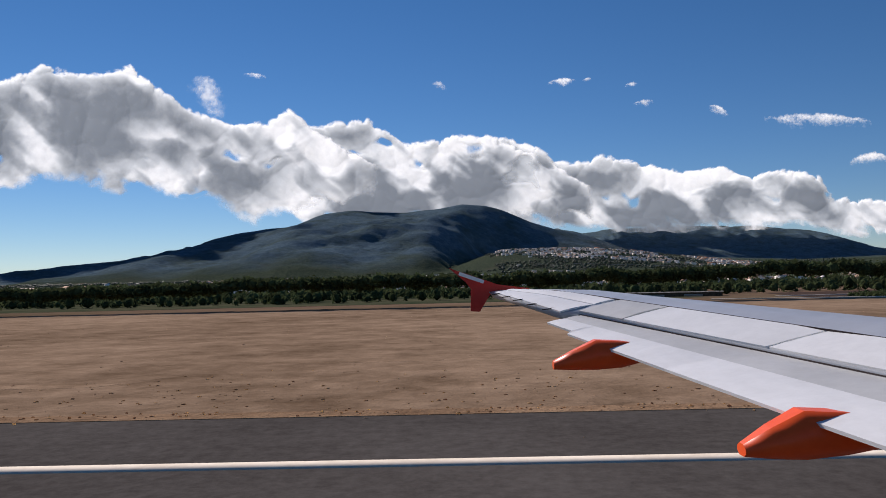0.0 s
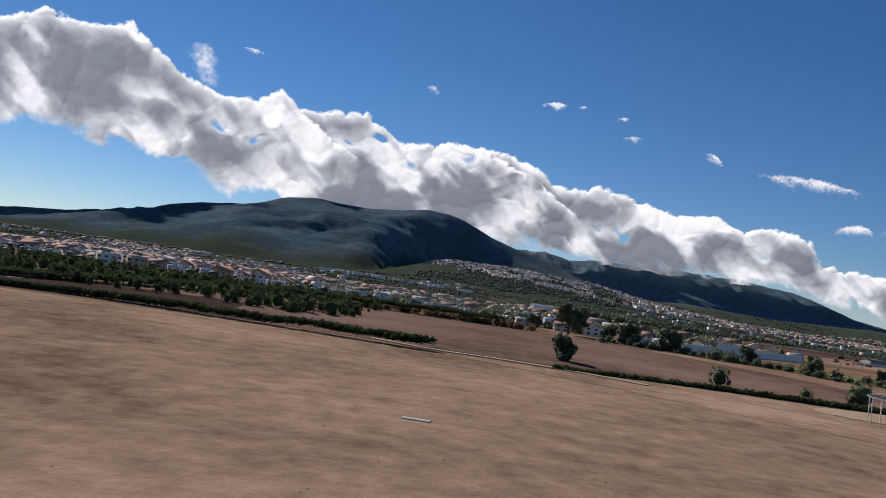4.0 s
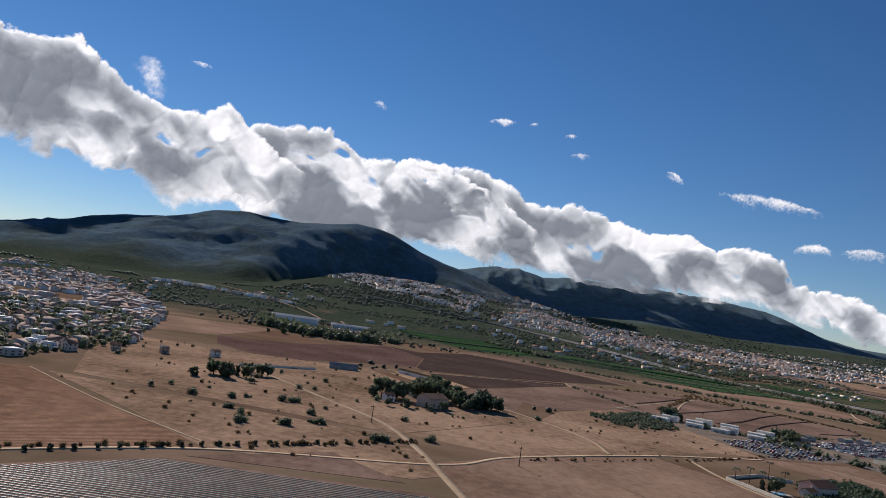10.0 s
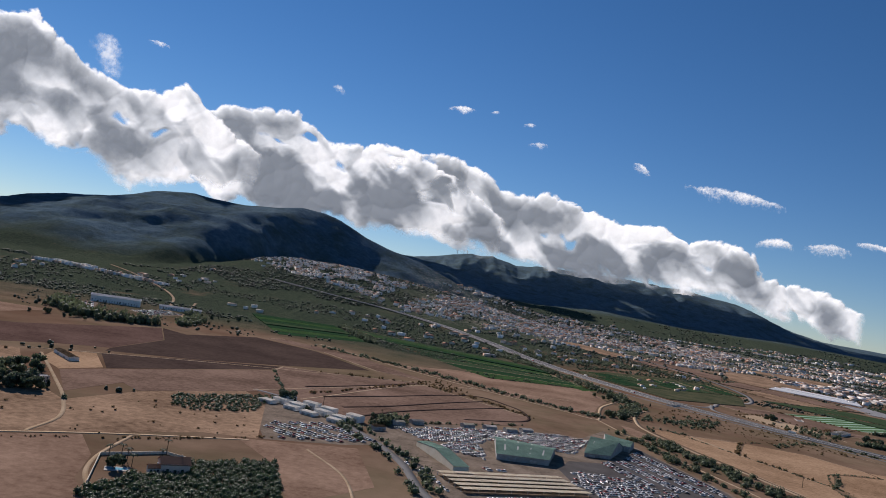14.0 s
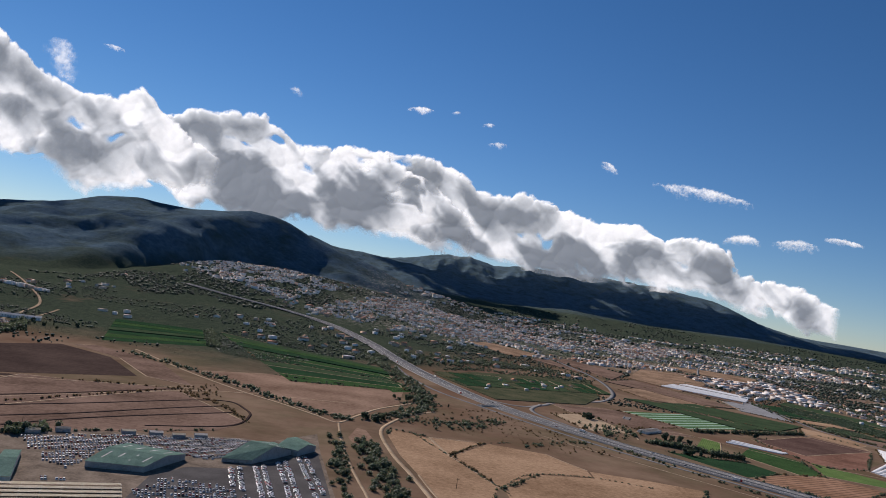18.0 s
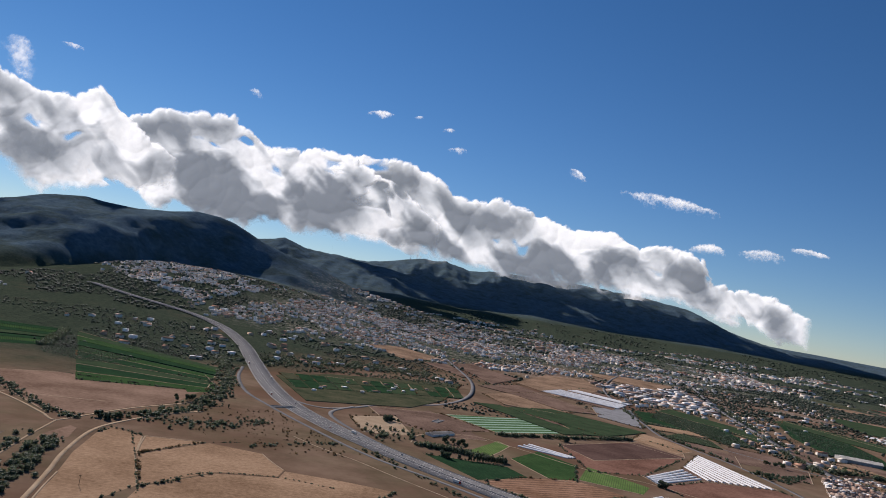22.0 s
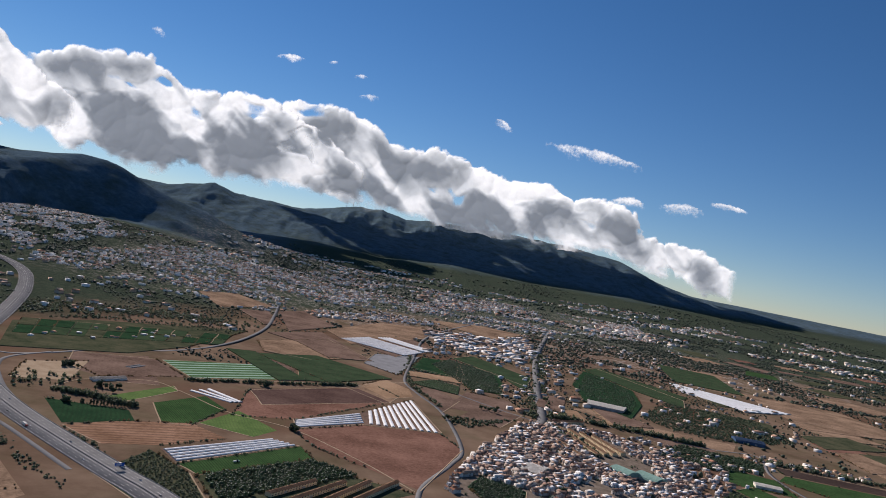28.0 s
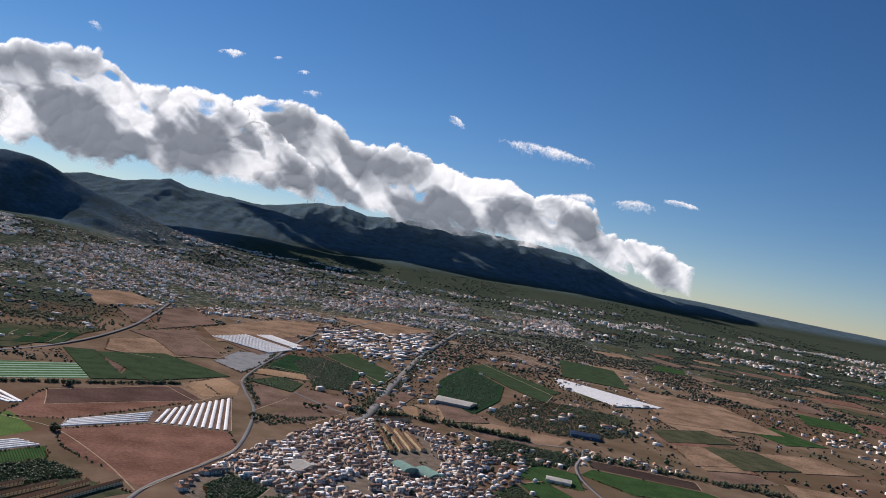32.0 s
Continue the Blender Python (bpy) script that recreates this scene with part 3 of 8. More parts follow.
OVER = "clouds over the range"
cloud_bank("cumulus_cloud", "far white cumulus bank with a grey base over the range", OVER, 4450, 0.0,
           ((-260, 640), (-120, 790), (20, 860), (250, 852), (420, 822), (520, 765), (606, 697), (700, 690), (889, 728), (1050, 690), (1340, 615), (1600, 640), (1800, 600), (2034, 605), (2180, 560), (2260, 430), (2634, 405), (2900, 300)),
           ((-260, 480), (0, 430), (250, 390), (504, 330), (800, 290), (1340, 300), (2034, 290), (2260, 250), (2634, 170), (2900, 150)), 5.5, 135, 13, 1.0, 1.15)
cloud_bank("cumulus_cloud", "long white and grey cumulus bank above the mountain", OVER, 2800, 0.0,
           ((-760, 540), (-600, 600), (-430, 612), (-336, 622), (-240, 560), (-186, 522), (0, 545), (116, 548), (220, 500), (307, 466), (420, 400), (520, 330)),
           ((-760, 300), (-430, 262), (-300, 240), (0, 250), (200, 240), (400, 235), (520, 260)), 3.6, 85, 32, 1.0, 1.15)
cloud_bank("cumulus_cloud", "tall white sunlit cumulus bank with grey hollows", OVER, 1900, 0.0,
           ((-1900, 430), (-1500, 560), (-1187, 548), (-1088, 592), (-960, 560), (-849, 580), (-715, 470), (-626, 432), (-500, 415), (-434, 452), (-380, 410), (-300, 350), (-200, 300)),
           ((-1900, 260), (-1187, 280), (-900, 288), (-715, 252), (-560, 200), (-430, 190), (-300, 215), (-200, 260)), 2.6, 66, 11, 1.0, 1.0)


def wisp(label, x, y, z, length, height, tilt, seed):
    """A thin shred of cloud."""
    h, q = height * 0.5, length * tilt
    top = [(x + length * u, z + q * u + h * w) for u, w in ((-0.62, 0.0), (-0.4, 0.5), (-0.1, 0.95), (0.2, 0.9), (0.45, 0.5), (0.62, 0.0))]
    base = [(x + length * u, z + q * u - h * w) for u, w in ((-0.62, 0.1), (-0.2, 0.7), (0.25, 0.8), (0.62, 0.1))]
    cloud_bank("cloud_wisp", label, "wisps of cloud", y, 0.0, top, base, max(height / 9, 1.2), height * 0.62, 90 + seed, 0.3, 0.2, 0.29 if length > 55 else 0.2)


for k, (x, y, z, a, b, c) in enumerate(((285, 1940, 530, 62, 20, 0.05), (-39, 1896, 515, 34, 26, -0.3), (1379, 2814, 590, 330, 52, -0.06), (-640, 1890, 500, 90, 95, -0.5),
                                        (-520, 1900, 560, 50, 14, -0.15), (500, 1950, 470, 45, 18, 0.1), (470, 1950, 520, 30, 14, 0.1), (1500, 2700, 420, 120, 44, 0.1),
                                        (1800, 2900, 460, 160, 48, 0.05), (2050, 3000, 520, 140, 30, -0.05), (1000, 2800, 640, 60, 30, -0.4), (380, 2100, 580, 22, 9, 0.2))):
    wisp("thin white shred of cloud in blue sky", x, y, z, a, b, c, k)


# ---- fields ----
levels = iter(range(1, 400))


plots = []


def rounded(points, times=2):
    """The same outline with its corners cut round."""
    for _ in range(times):
        points = tuple(q for a, b in zip(points, points[1:] + points[:1]) for q in ((0.75 * a[0] + 0.25 * b[0], 0.75 * a[1] + 0.25 * b[1]), (0.25 * a[0] + 0.75 * b[0], 0.25 * a[1] + 0.75 * b[1])))
    return points


def field(name, points, mat, label, category="field", lift=None):
    """A plot of ground on the relief, a little above it; far plots are cut finer so that they follow it."""
    far = max(y for _, y in points) > 430
    if lift == "top":
        lift = (0.4 if far else 0.0385) + 0.0008 * (next(levels) % 40) * (4 if far else 0.1)
    lift = lift or (0.3 if far else 0.006) + 0.0024 * (next(levels) % 13)
    bm = bmesh.new()
    vs = [bm.verts.new((x, y, 0)) for x, y in points]
    bm.faces.new(vs)
    if category == "field":
        plots.append(points)
    if far:
        bmesh.ops.triangulate(bm, faces=bm.faces)
        for _ in range(2):
            bmesh.ops.subdivide_edges(bm, edges=bm.edges[:], cuts=1, use_grid_fill=True)
    rim = bmesh.ops.extrude_face_region(bm, geom=bm.faces[:])
    upper = set(e for e in rim["geom"] if isinstance(e, bmesh.types.BMVert))
    at = np.array([v.co[:2] for v in bm.verts])
    for v, z in zip(bm.verts, relief(at[:, 0], at[:, 1])):
        v.co.z = z + (lift if v in upper else -0.05)
    bmesh.ops.recalc_face_normals(bm, faces=bm.faces)
    ob = new(name, to_mesh(name, bm, mat))
    return tagged(ob, label, category, kind="structure")


# airport ground
field("field", ((-400, 7.4), (90, 7.4), (150, 6), (205, 2), (205, 33), (160, 43.5), (142, 43.6), (126, 43.3), (107, 42.7), (96, 43.2), (84, 42.4), (76, 43.8), (60, 46), (26, 45), (-400, 45)), strip_grass, "mown dry brown grass strip beside the runway", lift=0.004)
field("field", ((150, -40), (205, -60), (235, 20), (205, 34), (150, 36)), strip_grass, "bare brown ground beyond the runway end", lift=0.0065)
field("runway", ((-600, -5.6), (140, -5.6), (140, 7.4), (-600, 7.4)), runway_black, "dark grey asphalt runway with a worn shoulder", "runway", 0.009)
taxiway = field("taxiway", rounded(((32.2, 7.5), (35.7, 7.5), (35, 9), (34.6, 11.8), (34.6, 14), (33.9, 19), (32.7, 26.5), (33.6, 29.5), (36.4, 34.3), (36.2, 36.2), (33.6, 39.4), (28.7, 41), (25.6, 38), (26.6, 34), (28.5, 27), (31, 18), (31.6, 13.5), (32.1, 10.5))), asphalt, "grey asphalt taxiway branching off the runway", "taxiway", 0.0115)
field("field", ((22, 47), (60, 47.5), (76, 47), (78, 70), (26, 64)), soil_dark, "dark ploughed field beyond the airport hedge")
field("field", ((-400, 52), (18, 54), (20, 100), (-400, 110)), grove_floor, "green and brown rough ground behind the hedge")
field("verge", ((-400, 7.42), (70, 7.42), (110, 7.42), (110, 7.9), (70, 7.75), (-400, 7.78)), stubble, "pale dry grass verge along the runway edge", "verge", 0.0125)
field("bare_patch", rounded(((78, 43.3), (84.3, 42.3), (90, 40.5), (95, 36.5), (99, 31.5), (103, 27), (100, 26), (94, 29.5), (87, 36), (81, 40.5))), worn_grass, "pale worn ground leading to the beacon", "bare ground", 0.0135)
field("apron", rounded(((97.6, 36.8), (104.5, 37), (106.8, 39.6), (106.4, 42.1), (100.5, 42.2), (97, 40.4))), dirt_track, "pale worn yard beside the striped hut", "yard", 0.0365)
rng = np.random.default_rng(71)
for k in range(16):
    x, y = -14 + 6.4 * k + rng.uniform(-2, 2), rng.uniform(8.1, 13.5)
    w, d = rng.uniform(0.8, 2.6), rng.uniform(0.15, 0.5)
    around = [(x + w * rng.uniform(0.6, 1.1) * math.cos(a), y + d * rng.uniform(0.5, 1.2) * math.sin(a)) for a in np.arange(0, 6.2, 0.7)]
    field("bare_patch", rounded(tuple(around)), worn_grass, "worn bare patch in the dry grass strip", "bare ground", 0.0058)
# west of the village
field("field", ((110, 45.4), (140, 46.8), (147, 54), (138.5, 60), (131, 66), (124, 72), (117.5, 73), (110, 84), (104, 86.5), (100, 84.6), (106.4, 70), (109.6, 60), (110.4, 50)), dry_grass, "tan field margin with a curved edge", lift=0.0055)
field("field", rounded(((62, 48), (76, 45.4), (86, 44.4), (104, 44), (111.8, 44.6), (112.2, 50), (111, 60), (108, 70), (102, 82.5), (97, 88), (82, 96), (60, 98))), soil_brown, "large brown ploughed field behind the airport hedge", lift=0.0245)
field("field", ((56, 108), (87, 97), (98, 91), (105, 98), (92, 112), (58, 124)), dry_grass, "strip of dry grass before the town")
field("field", ((117.8, 87.5), (121.8, 97.5), (142.2, 63.8), (139.6, 61), (134, 69.5), (130, 72.6)), lettuce, "bright green rows of vegetables")
field("field", ((122.4, 98.5), (133.8, 116.5), (150.6, 78.5), (161.5, 67), (155.7, 58.6), (149, 55), (142.8, 64)), soil_rows, "brown field ploughed in fine rows")
field("field", ((135.6, 113.5), (143.6, 118), (162.5, 99.2), (179, 86), (178.5, 80), (163.4, 67), (151.4, 78.5)), soil_rows, "brown stubble field in fine rows")
field("field", ((147, 116), (199, 103), (206, 86), (202, 82), (181, 82.5), (163, 101)), dry_grass, "dry grassland dotted with bushes")
field("field", ((150, 118), (199, 106), (222, 140), (206, 156), (186, 190), (150, 185), (120, 190)), dry_grass, "dry grass and bare ground round the farm")
field("field", ((153, 50), (179.5, 76), (204, 77), (222, 40), (190, 30), (158, 38)), soil_brown, "brown soil under long plastic covers")
field("field", ((181, 78), (193, 89), (201.5, 80)), soil_brown, "small brown ploughed corner field")
field("field", ((204.5, 92), (214, 101), (231, 79), (226, 60), (208, 72)), soil_pale, "bare reddish field")
field("field", ((213, 101.5), (219, 105.5), (231.5, 80), (226.5, 76)), soil_pale, "narrow reddish fallow plot")
field("field", ((219.5, 106), (236, 118), (242, 108), (245, 97), (250, 90), (231.5, 80.5)), soil_pale, "reddish ploughed field")
field("field", ((200, 107), (214, 102), (236, 119), (250, 132), (259, 134), (252, 172), (244, 182), (228, 158), (222, 140)), dry_grass, "dry tan grassland with thin bushes")
field("field", ((256, 132), (276, 139), (281, 115), (271, 100), (265, 119)), soil_pale, "bare red-brown field beside the orchard")
field("field", ((138, 226), (158, 239), (183, 295), (198, 256), (197, 216), (186, 208), (165, 180), (146, 200)), soil_wine, "large brown ploughed field below the pines")
field("field", ((183.5, 295), (196, 285), (214.4, 320.6), (242.7, 302.8), (267.6, 265.8), (241, 239), (219, 220), (199, 209), (197.4, 216), (198.4, 256)), soil_dark, "large dark brown ploughed field")
field("field", ((99, 291), (140, 296), (137, 228), (118, 214), (88, 250)), soil_pale, "pale pinkish fallow field before the pines")
field("field", ((242.6, 237), (254, 240), (287, 253), (258, 192), (252.4, 189.4), (242.4, 224.6)), soil_brown, "brown ploughed field beside the track")
field("field", ((192, 196), (200, 201.6), (211, 181), (206, 170), (196, 181)), stubble, "small tan fallow plot beside the track")
field("field", ((201, 202.4), (219, 219), (242, 236.4), (241.4, 226.4), (212, 180.6)), soil_dark, "dark ploughed field between pale tracks")
field("field", ((206.4, 169.4), (212, 179.6), (242, 224.6), (252, 189), (228, 159.4), (222, 166), (218.4, 147.4)), soil_brown, "brown ploughed field behind the farm")
field("field", ((288, 262), (270, 268), (246, 304), (218, 325), (224, 333), (242, 322), (262, 306)), soil_brown, "brown fallow strip with a track")
field("field", ((246, 184), (287, 249), (318, 214), (314, 198), (280, 170), (268, 168)), soil_brown, "fallow field with long furrows")
# scrapyard
yard = field("car_park", ((276, 152), (279, 170), (298, 183), (322, 193.5), (328, 193), (338, 212), (342, 190), (350, 153), (350, 140), (320, 117), (292, 116), (284, 134)), lane_dust, "dusty grey storage yard full of parked cars", "car park")
field("car_park", ((318.5, 160), (326, 163), (333, 172), (341.5, 189), (349, 153), (349, 141), (322, 118), (316, 133), (314.5, 150)), asphalt, "dark asphalt car park beside the long hall", "car park", 0.036)
field("car_park", ((251, 173), (257, 183), (268, 168), (281, 146), (273, 140), (260, 134.5), (255, 150)), lane_dust, "pale dusty yard beside white sheds", "car park")
field("car_park", ((136, 318), (120, 362), (126, 366), (143, 322)), lane_dust, "narrow pale car park beside the hotel", "car park")
field("car_park", ((146, 352), (150, 386), (168, 376), (161, 340)), lane_dust, "pale car park between the hotel and a lane", "car park")
# river side and tan hills
field("field", ((357.4, 237), (368.9, 231), (374.4, 209.6), (385.6, 180.6), (378, 150), (372, 158), (366.4, 182), (361.4, 201), (357, 226)), stubble, "tan stubble field by the river")
field("field", ((369.6, 231.4), (386.4, 235), (374.9, 209.8)), stubble, "tan corner field above the river")
field("field", ((388, 235), (405, 232), (414.4, 216), (414, 208), (398, 202.4), (386.2, 180.8), (375.4, 209)), stubble, "tan ploughed field on a low rise")
field("field", ((415, 215), (432, 214), (447, 211), (438, 189), (402, 168), (388, 160), (386.6, 180), (398.4, 201.4), (414.6, 207)), stubble, "broad tan field on a low rise")
field("field", ((403, 167), (440, 188), (470, 205), (490, 178), (470, 130), (420, 120)), dry_grass, "dry scrubby ground beside the motorway")
field("sand_bank", ((346.4, 214), (347.6, 230), (350.4, 228), (353.4, 216), (352, 205), (349, 205)), soil_pale, "pale bare bed of the dry stream", "bare ground")
field("field", ((301, 321), (359, 327), (358.4, 292), (349.6, 270), (343.6, 249), (334, 243), (306.6, 270), (276, 299)), soil_pale, "red-brown rough ground along the track")
# vegetable plain
field("field", ((469, 379), (511, 408), (528, 374), (491, 347)), crop_pale, "pale green striped vegetable field")
field("field", ((532, 450), (574, 433), (559, 393), (539, 382)), crop_dark, "dark green field with wheel tracks")
field("field", ((516, 440), (530, 449), (537, 384), (530, 376)), soil_brown, "brown field beside the green stripes")
field("field", ((430, 366), (466, 378), (489, 346), (458, 320), (440, 330)), soil_brown, "brown fallow field by the slip road")
field("field", ((519, 339), (564, 383), (584, 357), (545, 296), (521, 287)), soil_red, "red-brown ploughed field")
field("field", ((566, 385), (580, 402), (592, 380), (586, 360)), dry_grass, "small tan field")
field("field", ((472, 287), (489, 323), (493, 314), (480, 282)), crop_bright, "bright green strip field")
field("field", ((490, 288), (505, 313), (517, 295), (510, 262), (500, 262)), crop_green, "green field with a brown corner")
field("field", ((512, 268), (522, 296), (540, 274), (533, 260)), crop_bright, "bright green field in rows")
field("field", ((474, 241), (488, 256), (510, 266), (525, 253), (507, 234), (491, 227)), bed_rows, "orange-brown field of raised beds")
field("field", ((545, 279), (573, 304), (607, 310), (614, 287), (592, 226), (574, 243), (556, 258)), soil_red, "large red-brown ploughed field")
field("field", ((544, 297), (572, 328), (599, 377), (608, 312), (573, 305), (546, 281)), soil_brown, "soil under long white covers")
field("field", ((508, 231), (539, 262), (550, 258), (516, 219)), soil_brown, "soil between the white tunnels")
field("field", ((516.5, 218), (550.5, 257), (556, 244), (524, 211)), crop_green, "dark green vegetable field")
field("field", ((524, 210), (556, 243), (570, 230), (590, 222), (565, 196), (535, 186)), grove_floor, "citrus orchard ground")
field("field", ((456, 271), (486, 271), (492, 258), (473, 243)), crop_deep, "dark green field beside the motorway")
field("field", ((498, 200), (506, 228), (522, 211), (533, 187), (520, 178)), grove_floor, "young orchard beside the motorway")
field("field", ((581, 526), (616, 547), (594, 451), (573, 477)), grey_cloth, "grey sheeted field")
field("field", ((552, 583), (613, 672), (630, 610), (596, 526)), soil_brown, "soil between greenhouses")
field("field", ((374, 426), (400, 470), (488, 533), (470, 430), (451, 382), (402, 350)), grove_floor, "garden plots and orchards")
field("field", ((500, 500), (545, 560), (575, 500), (540, 455), (510, 460)), dry_grass, "dry fallow land")
field("field", ((622, 520), (640, 560), (668, 520), (660, 440), (640, 440)), crop_green, "dark green field by the street")
field("field", ((615, 370), (636, 430), (662, 420), (650, 372)), soil_brown, "brown field beside the village")
field("field", ((700, 430), (725, 445), (745, 420), (715, 405)), dry_grass, "brown plot behind the village")
field("field", ((676, 420), (692, 470), (706, 460), (690, 410)), soil_brown, "narrow brown plots")
field("field", ((725, 385), (775, 370), (790, 395), (740, 410)), dry_grass, "tan field by the road")
field("field", ((787, 352), (840, 336), (836, 321), (784, 335)), soil_dark, "long dark sheeted field")
field("field", ((772, 320), (783, 333), (838, 318), (850, 300), (790, 296)), crop_green, "green vegetable plots")
field("field", ((868, 422), (929, 439), (894, 374), (862, 366)), dry_grass, "tan field with a shrub border")
field("field", ((735, 300), (752, 330), (770, 320), (765, 292)), crop_green, "green row crop")
# plots between the motorway, the town and the village
bands = ((crop_deep, crop_green, crop_deep, crop_dark, crop_deep, crop_green, crop_deep), (crop_green, crop_deep, crop_dark, crop_deep, crop_green, crop_deep, crop_green, crop_dark))
for side, (near_a, near_b, far_a, far_b) in enumerate((((217, 354), (257, 396), (176, 469), (227, 477)), ((313, 310), (360, 332), (238, 480), (345, 415)))):
    count = len(bands[side])
    for k in range(count):
        lo, hi = [[(p[0] + (q[0] - p[0]) * u, p[1] + (q[1] - p[1]) * u) for u in (k / count, (k + 0.93) / count)] for p, q in ((near_a, far_a), (near_b, far_b))]
        field("field", (lo[0], hi[0], hi[1], lo[1]), bands[side][k], "long dark green band of market garden on the plain", lift="top")
field("field", ((335, 370), (346, 382), (366, 336), (355, 322)), crop_green, "green orchard rows beside the stream", lift="top")
for k in range(13):
    u0, u1 = k / 13, (k + 0.9) / 13
    for j in range(2):
        v0, v1 = j / 2, (j + 0.94) / 2
        q = [(391 + 94 * u + (-18 + 16 * u) * v, 388 + 69 * u + (53 - 7 * u) * v) for u, v in ((u0, v0), (u1, v0), (u1, v1), (u0, v1))]
        field("field", q, (crop_deep, crop_dark, crop_deep, grove_floor, crop_dark)[(2 * k + 3 * j) % 5], "dark green nursery plot between pale paths", lift=0.47)
field("field", ((433, 347), (461, 383), (484, 320), (464, 313)), soil_brown, "brown fallow field inside the link road", lift="top")
field("field", ((424, 328), (444, 347), (452, 303), (432, 295)), dirt_track, "pale dusty building yard by the slip road", lift="top")
field("field", ((489, 447), (505, 453), (543, 385), (529, 373)), crop_dark, "dark green vegetable field on the plain", lift="top")
field("field", ((507, 447), (542, 475), (590, 432), (554, 389)), crop_dark, "dark green and brown field on the plain", lift="top")
field("field", ((519, 342), (570, 385), (587, 361), (529, 313)), soil_wine, "dark reddish ploughed field", lift="top")
field("field", ((571, 397), (586, 428), (599, 408), (600, 386), (585, 370)), stubble, "tan fallow field by the lane", lift="top")
field("field", ((605, 489), (617, 544), (643, 551), (635, 480)), crop_dark, "dark green orchard field near the street", lift="top")
field("field", ((635, 478), (644, 537), (669, 488), (664, 463)), crop_dark, "dark green orchard field by the street", lift="top")
field("field", ((643, 570), (665, 604), (699, 531), (686, 484)), crop_dark, "dark green field beside the main street", lift="top")
field("field", ((621, 353), (636, 387), (660, 382), (640, 342)), soil_brown, "brown ploughed field before the village", lift="top")
field("field", ((604, 418), (616, 422), (627, 396), (613, 357)), soil_brown, "brown fallow field along the lane", lift="top")
field("field", ((599, 454), (601, 475), (640, 475), (639, 456)), stubble, "tan strip between orchards", lift="top")
field("field", ((461, 654), (484, 681), (501, 598), (493, 585)), soil_brown, "brown fallow land by the link road", lift="top")
field("field", ((491, 695), (512, 735), (547, 655), (514, 571)), soil_brown, "brown bare land on a low rise", lift="top")
field("field", ((540, 620), (587, 746), (634, 777), (630, 676), (563, 557)), dry_grass, "bare tan land before the industrial estate", lift="top")
field("field", ((501, 545), (538, 597), (579, 489), (549, 475), (525, 523)), soil_brown, "brown bare land behind the greenhouses", lift="top")
field("field", ((410, 723), (440, 766), (485, 721), (447, 644)), dry_grass, "tan bare land behind the town", lift="top")
field("field", ((645, 871), (719, 916), (771, 883), (710, 774)), dry_grass, "tan open land beyond the industrial estate", lift="top")
field("field", ((727, 374), (755, 390), (766, 370), (744, 344)), soil_brown, "brown field behind the village road", lift="top")
field("field", ((718, 447), (737, 444), (745, 407), (717, 397)), soil_brown, "brown field beside the factory", lift="top")
field("field", ((761, 352), (775, 363), (778, 346), (767, 324)), crop_dark, "dark green plot by the country road", lift="top")
field("field", ((868, 419), (892, 431), (895, 386), (859, 373)), dry_grass, "tan field by the country road", lift="top")
field("field", ((894, 432), (935, 438), (943, 399), (892, 378)), grove_floor, "pale green fallow field", lift="top")
field("field", ((861, 363), (893, 377), (901, 356), (855, 340)), soil_brown, "brown field beyond the trees", lift="top")
field("field", ((937, 660), (1018, 637), (1010, 519), (903, 500)), dry_grass, "broad tan hillside fields", lift="top")
field("field", ((876, 468), (926, 491), (935, 458), (869, 429)), grove_floor, "dark orchard on the far plain", lift="top")
field("field", ((912, 810), (969, 783), (932, 646), (873, 669)), crop_dark, "dark green orchards by the white sheets", lift="top")
field("field", ((771, 628), (796, 672), (838, 564), (808, 527)), crop_dark, "green orchard strip beside a lane", lift="top")
field("field", ((733, 536), (770, 630), (787, 553), (769, 487), (738, 425), (722, 469)), crop_deep, "dark green orchard land beside the street", lift="top")
field("field", ((773, 645), (793, 666), (825, 543), (809, 506), (790, 556)), crop_dark, "dark green orchard strip along a lane", lift="top")
field("field", ((607, 483), (618, 548), (640, 546), (641, 489), (630, 475)), crop_deep, "dark green field near the grey lane", lift="top")
field("field", ((642.5, 493), (646, 550), (672, 521), (666, 470)), crop_deep, "dark green field behind white houses", lift="top")
field("field", ((674, 510), (690, 545), (693, 510), (680, 471)), crop_dark, "dark green field at the edge of the street", lift="top")
field("field", ((600, 430), (618, 455), (633, 443), (628, 414)), crop_dark, "small orchard in rows by the lane", lift=0.43)
field("field", ((687, 421), (703, 425), (701, 392), (686, 393)), stubble, "tan plots beside the street trees", lift=0.0425)
field("field", ((717, 442), (740, 422), (745, 407), (713, 393)), stubble, "tan plot before the factory", lift=0.43)
field("field", ((609, 238), (616, 253), (631, 242), (626, 225), (614, 220)), crop_deep, "dark orchard at the village edge", lift=0.0435)
field("field", ((717, 270), (733, 290), (738, 267), (722, 260)), crop_dark, "orchard rows at the village edge", lift=0.0435)
field("field", ((734, 290), (748, 300), (756, 280), (739, 269)), crop_green, "green plot by the country road", lift=0.043)
field("paved_ground", ((600, 232), (610, 260), (621, 290), (640, 330), (655, 360), (672, 377), (704, 365), (719, 322), (714, 285), (704, 260), (664, 224), (622, 208)), lane_dust, "dusty grey village streets and yards", "paved ground", "top")
rng = np.random.default_rng(5)
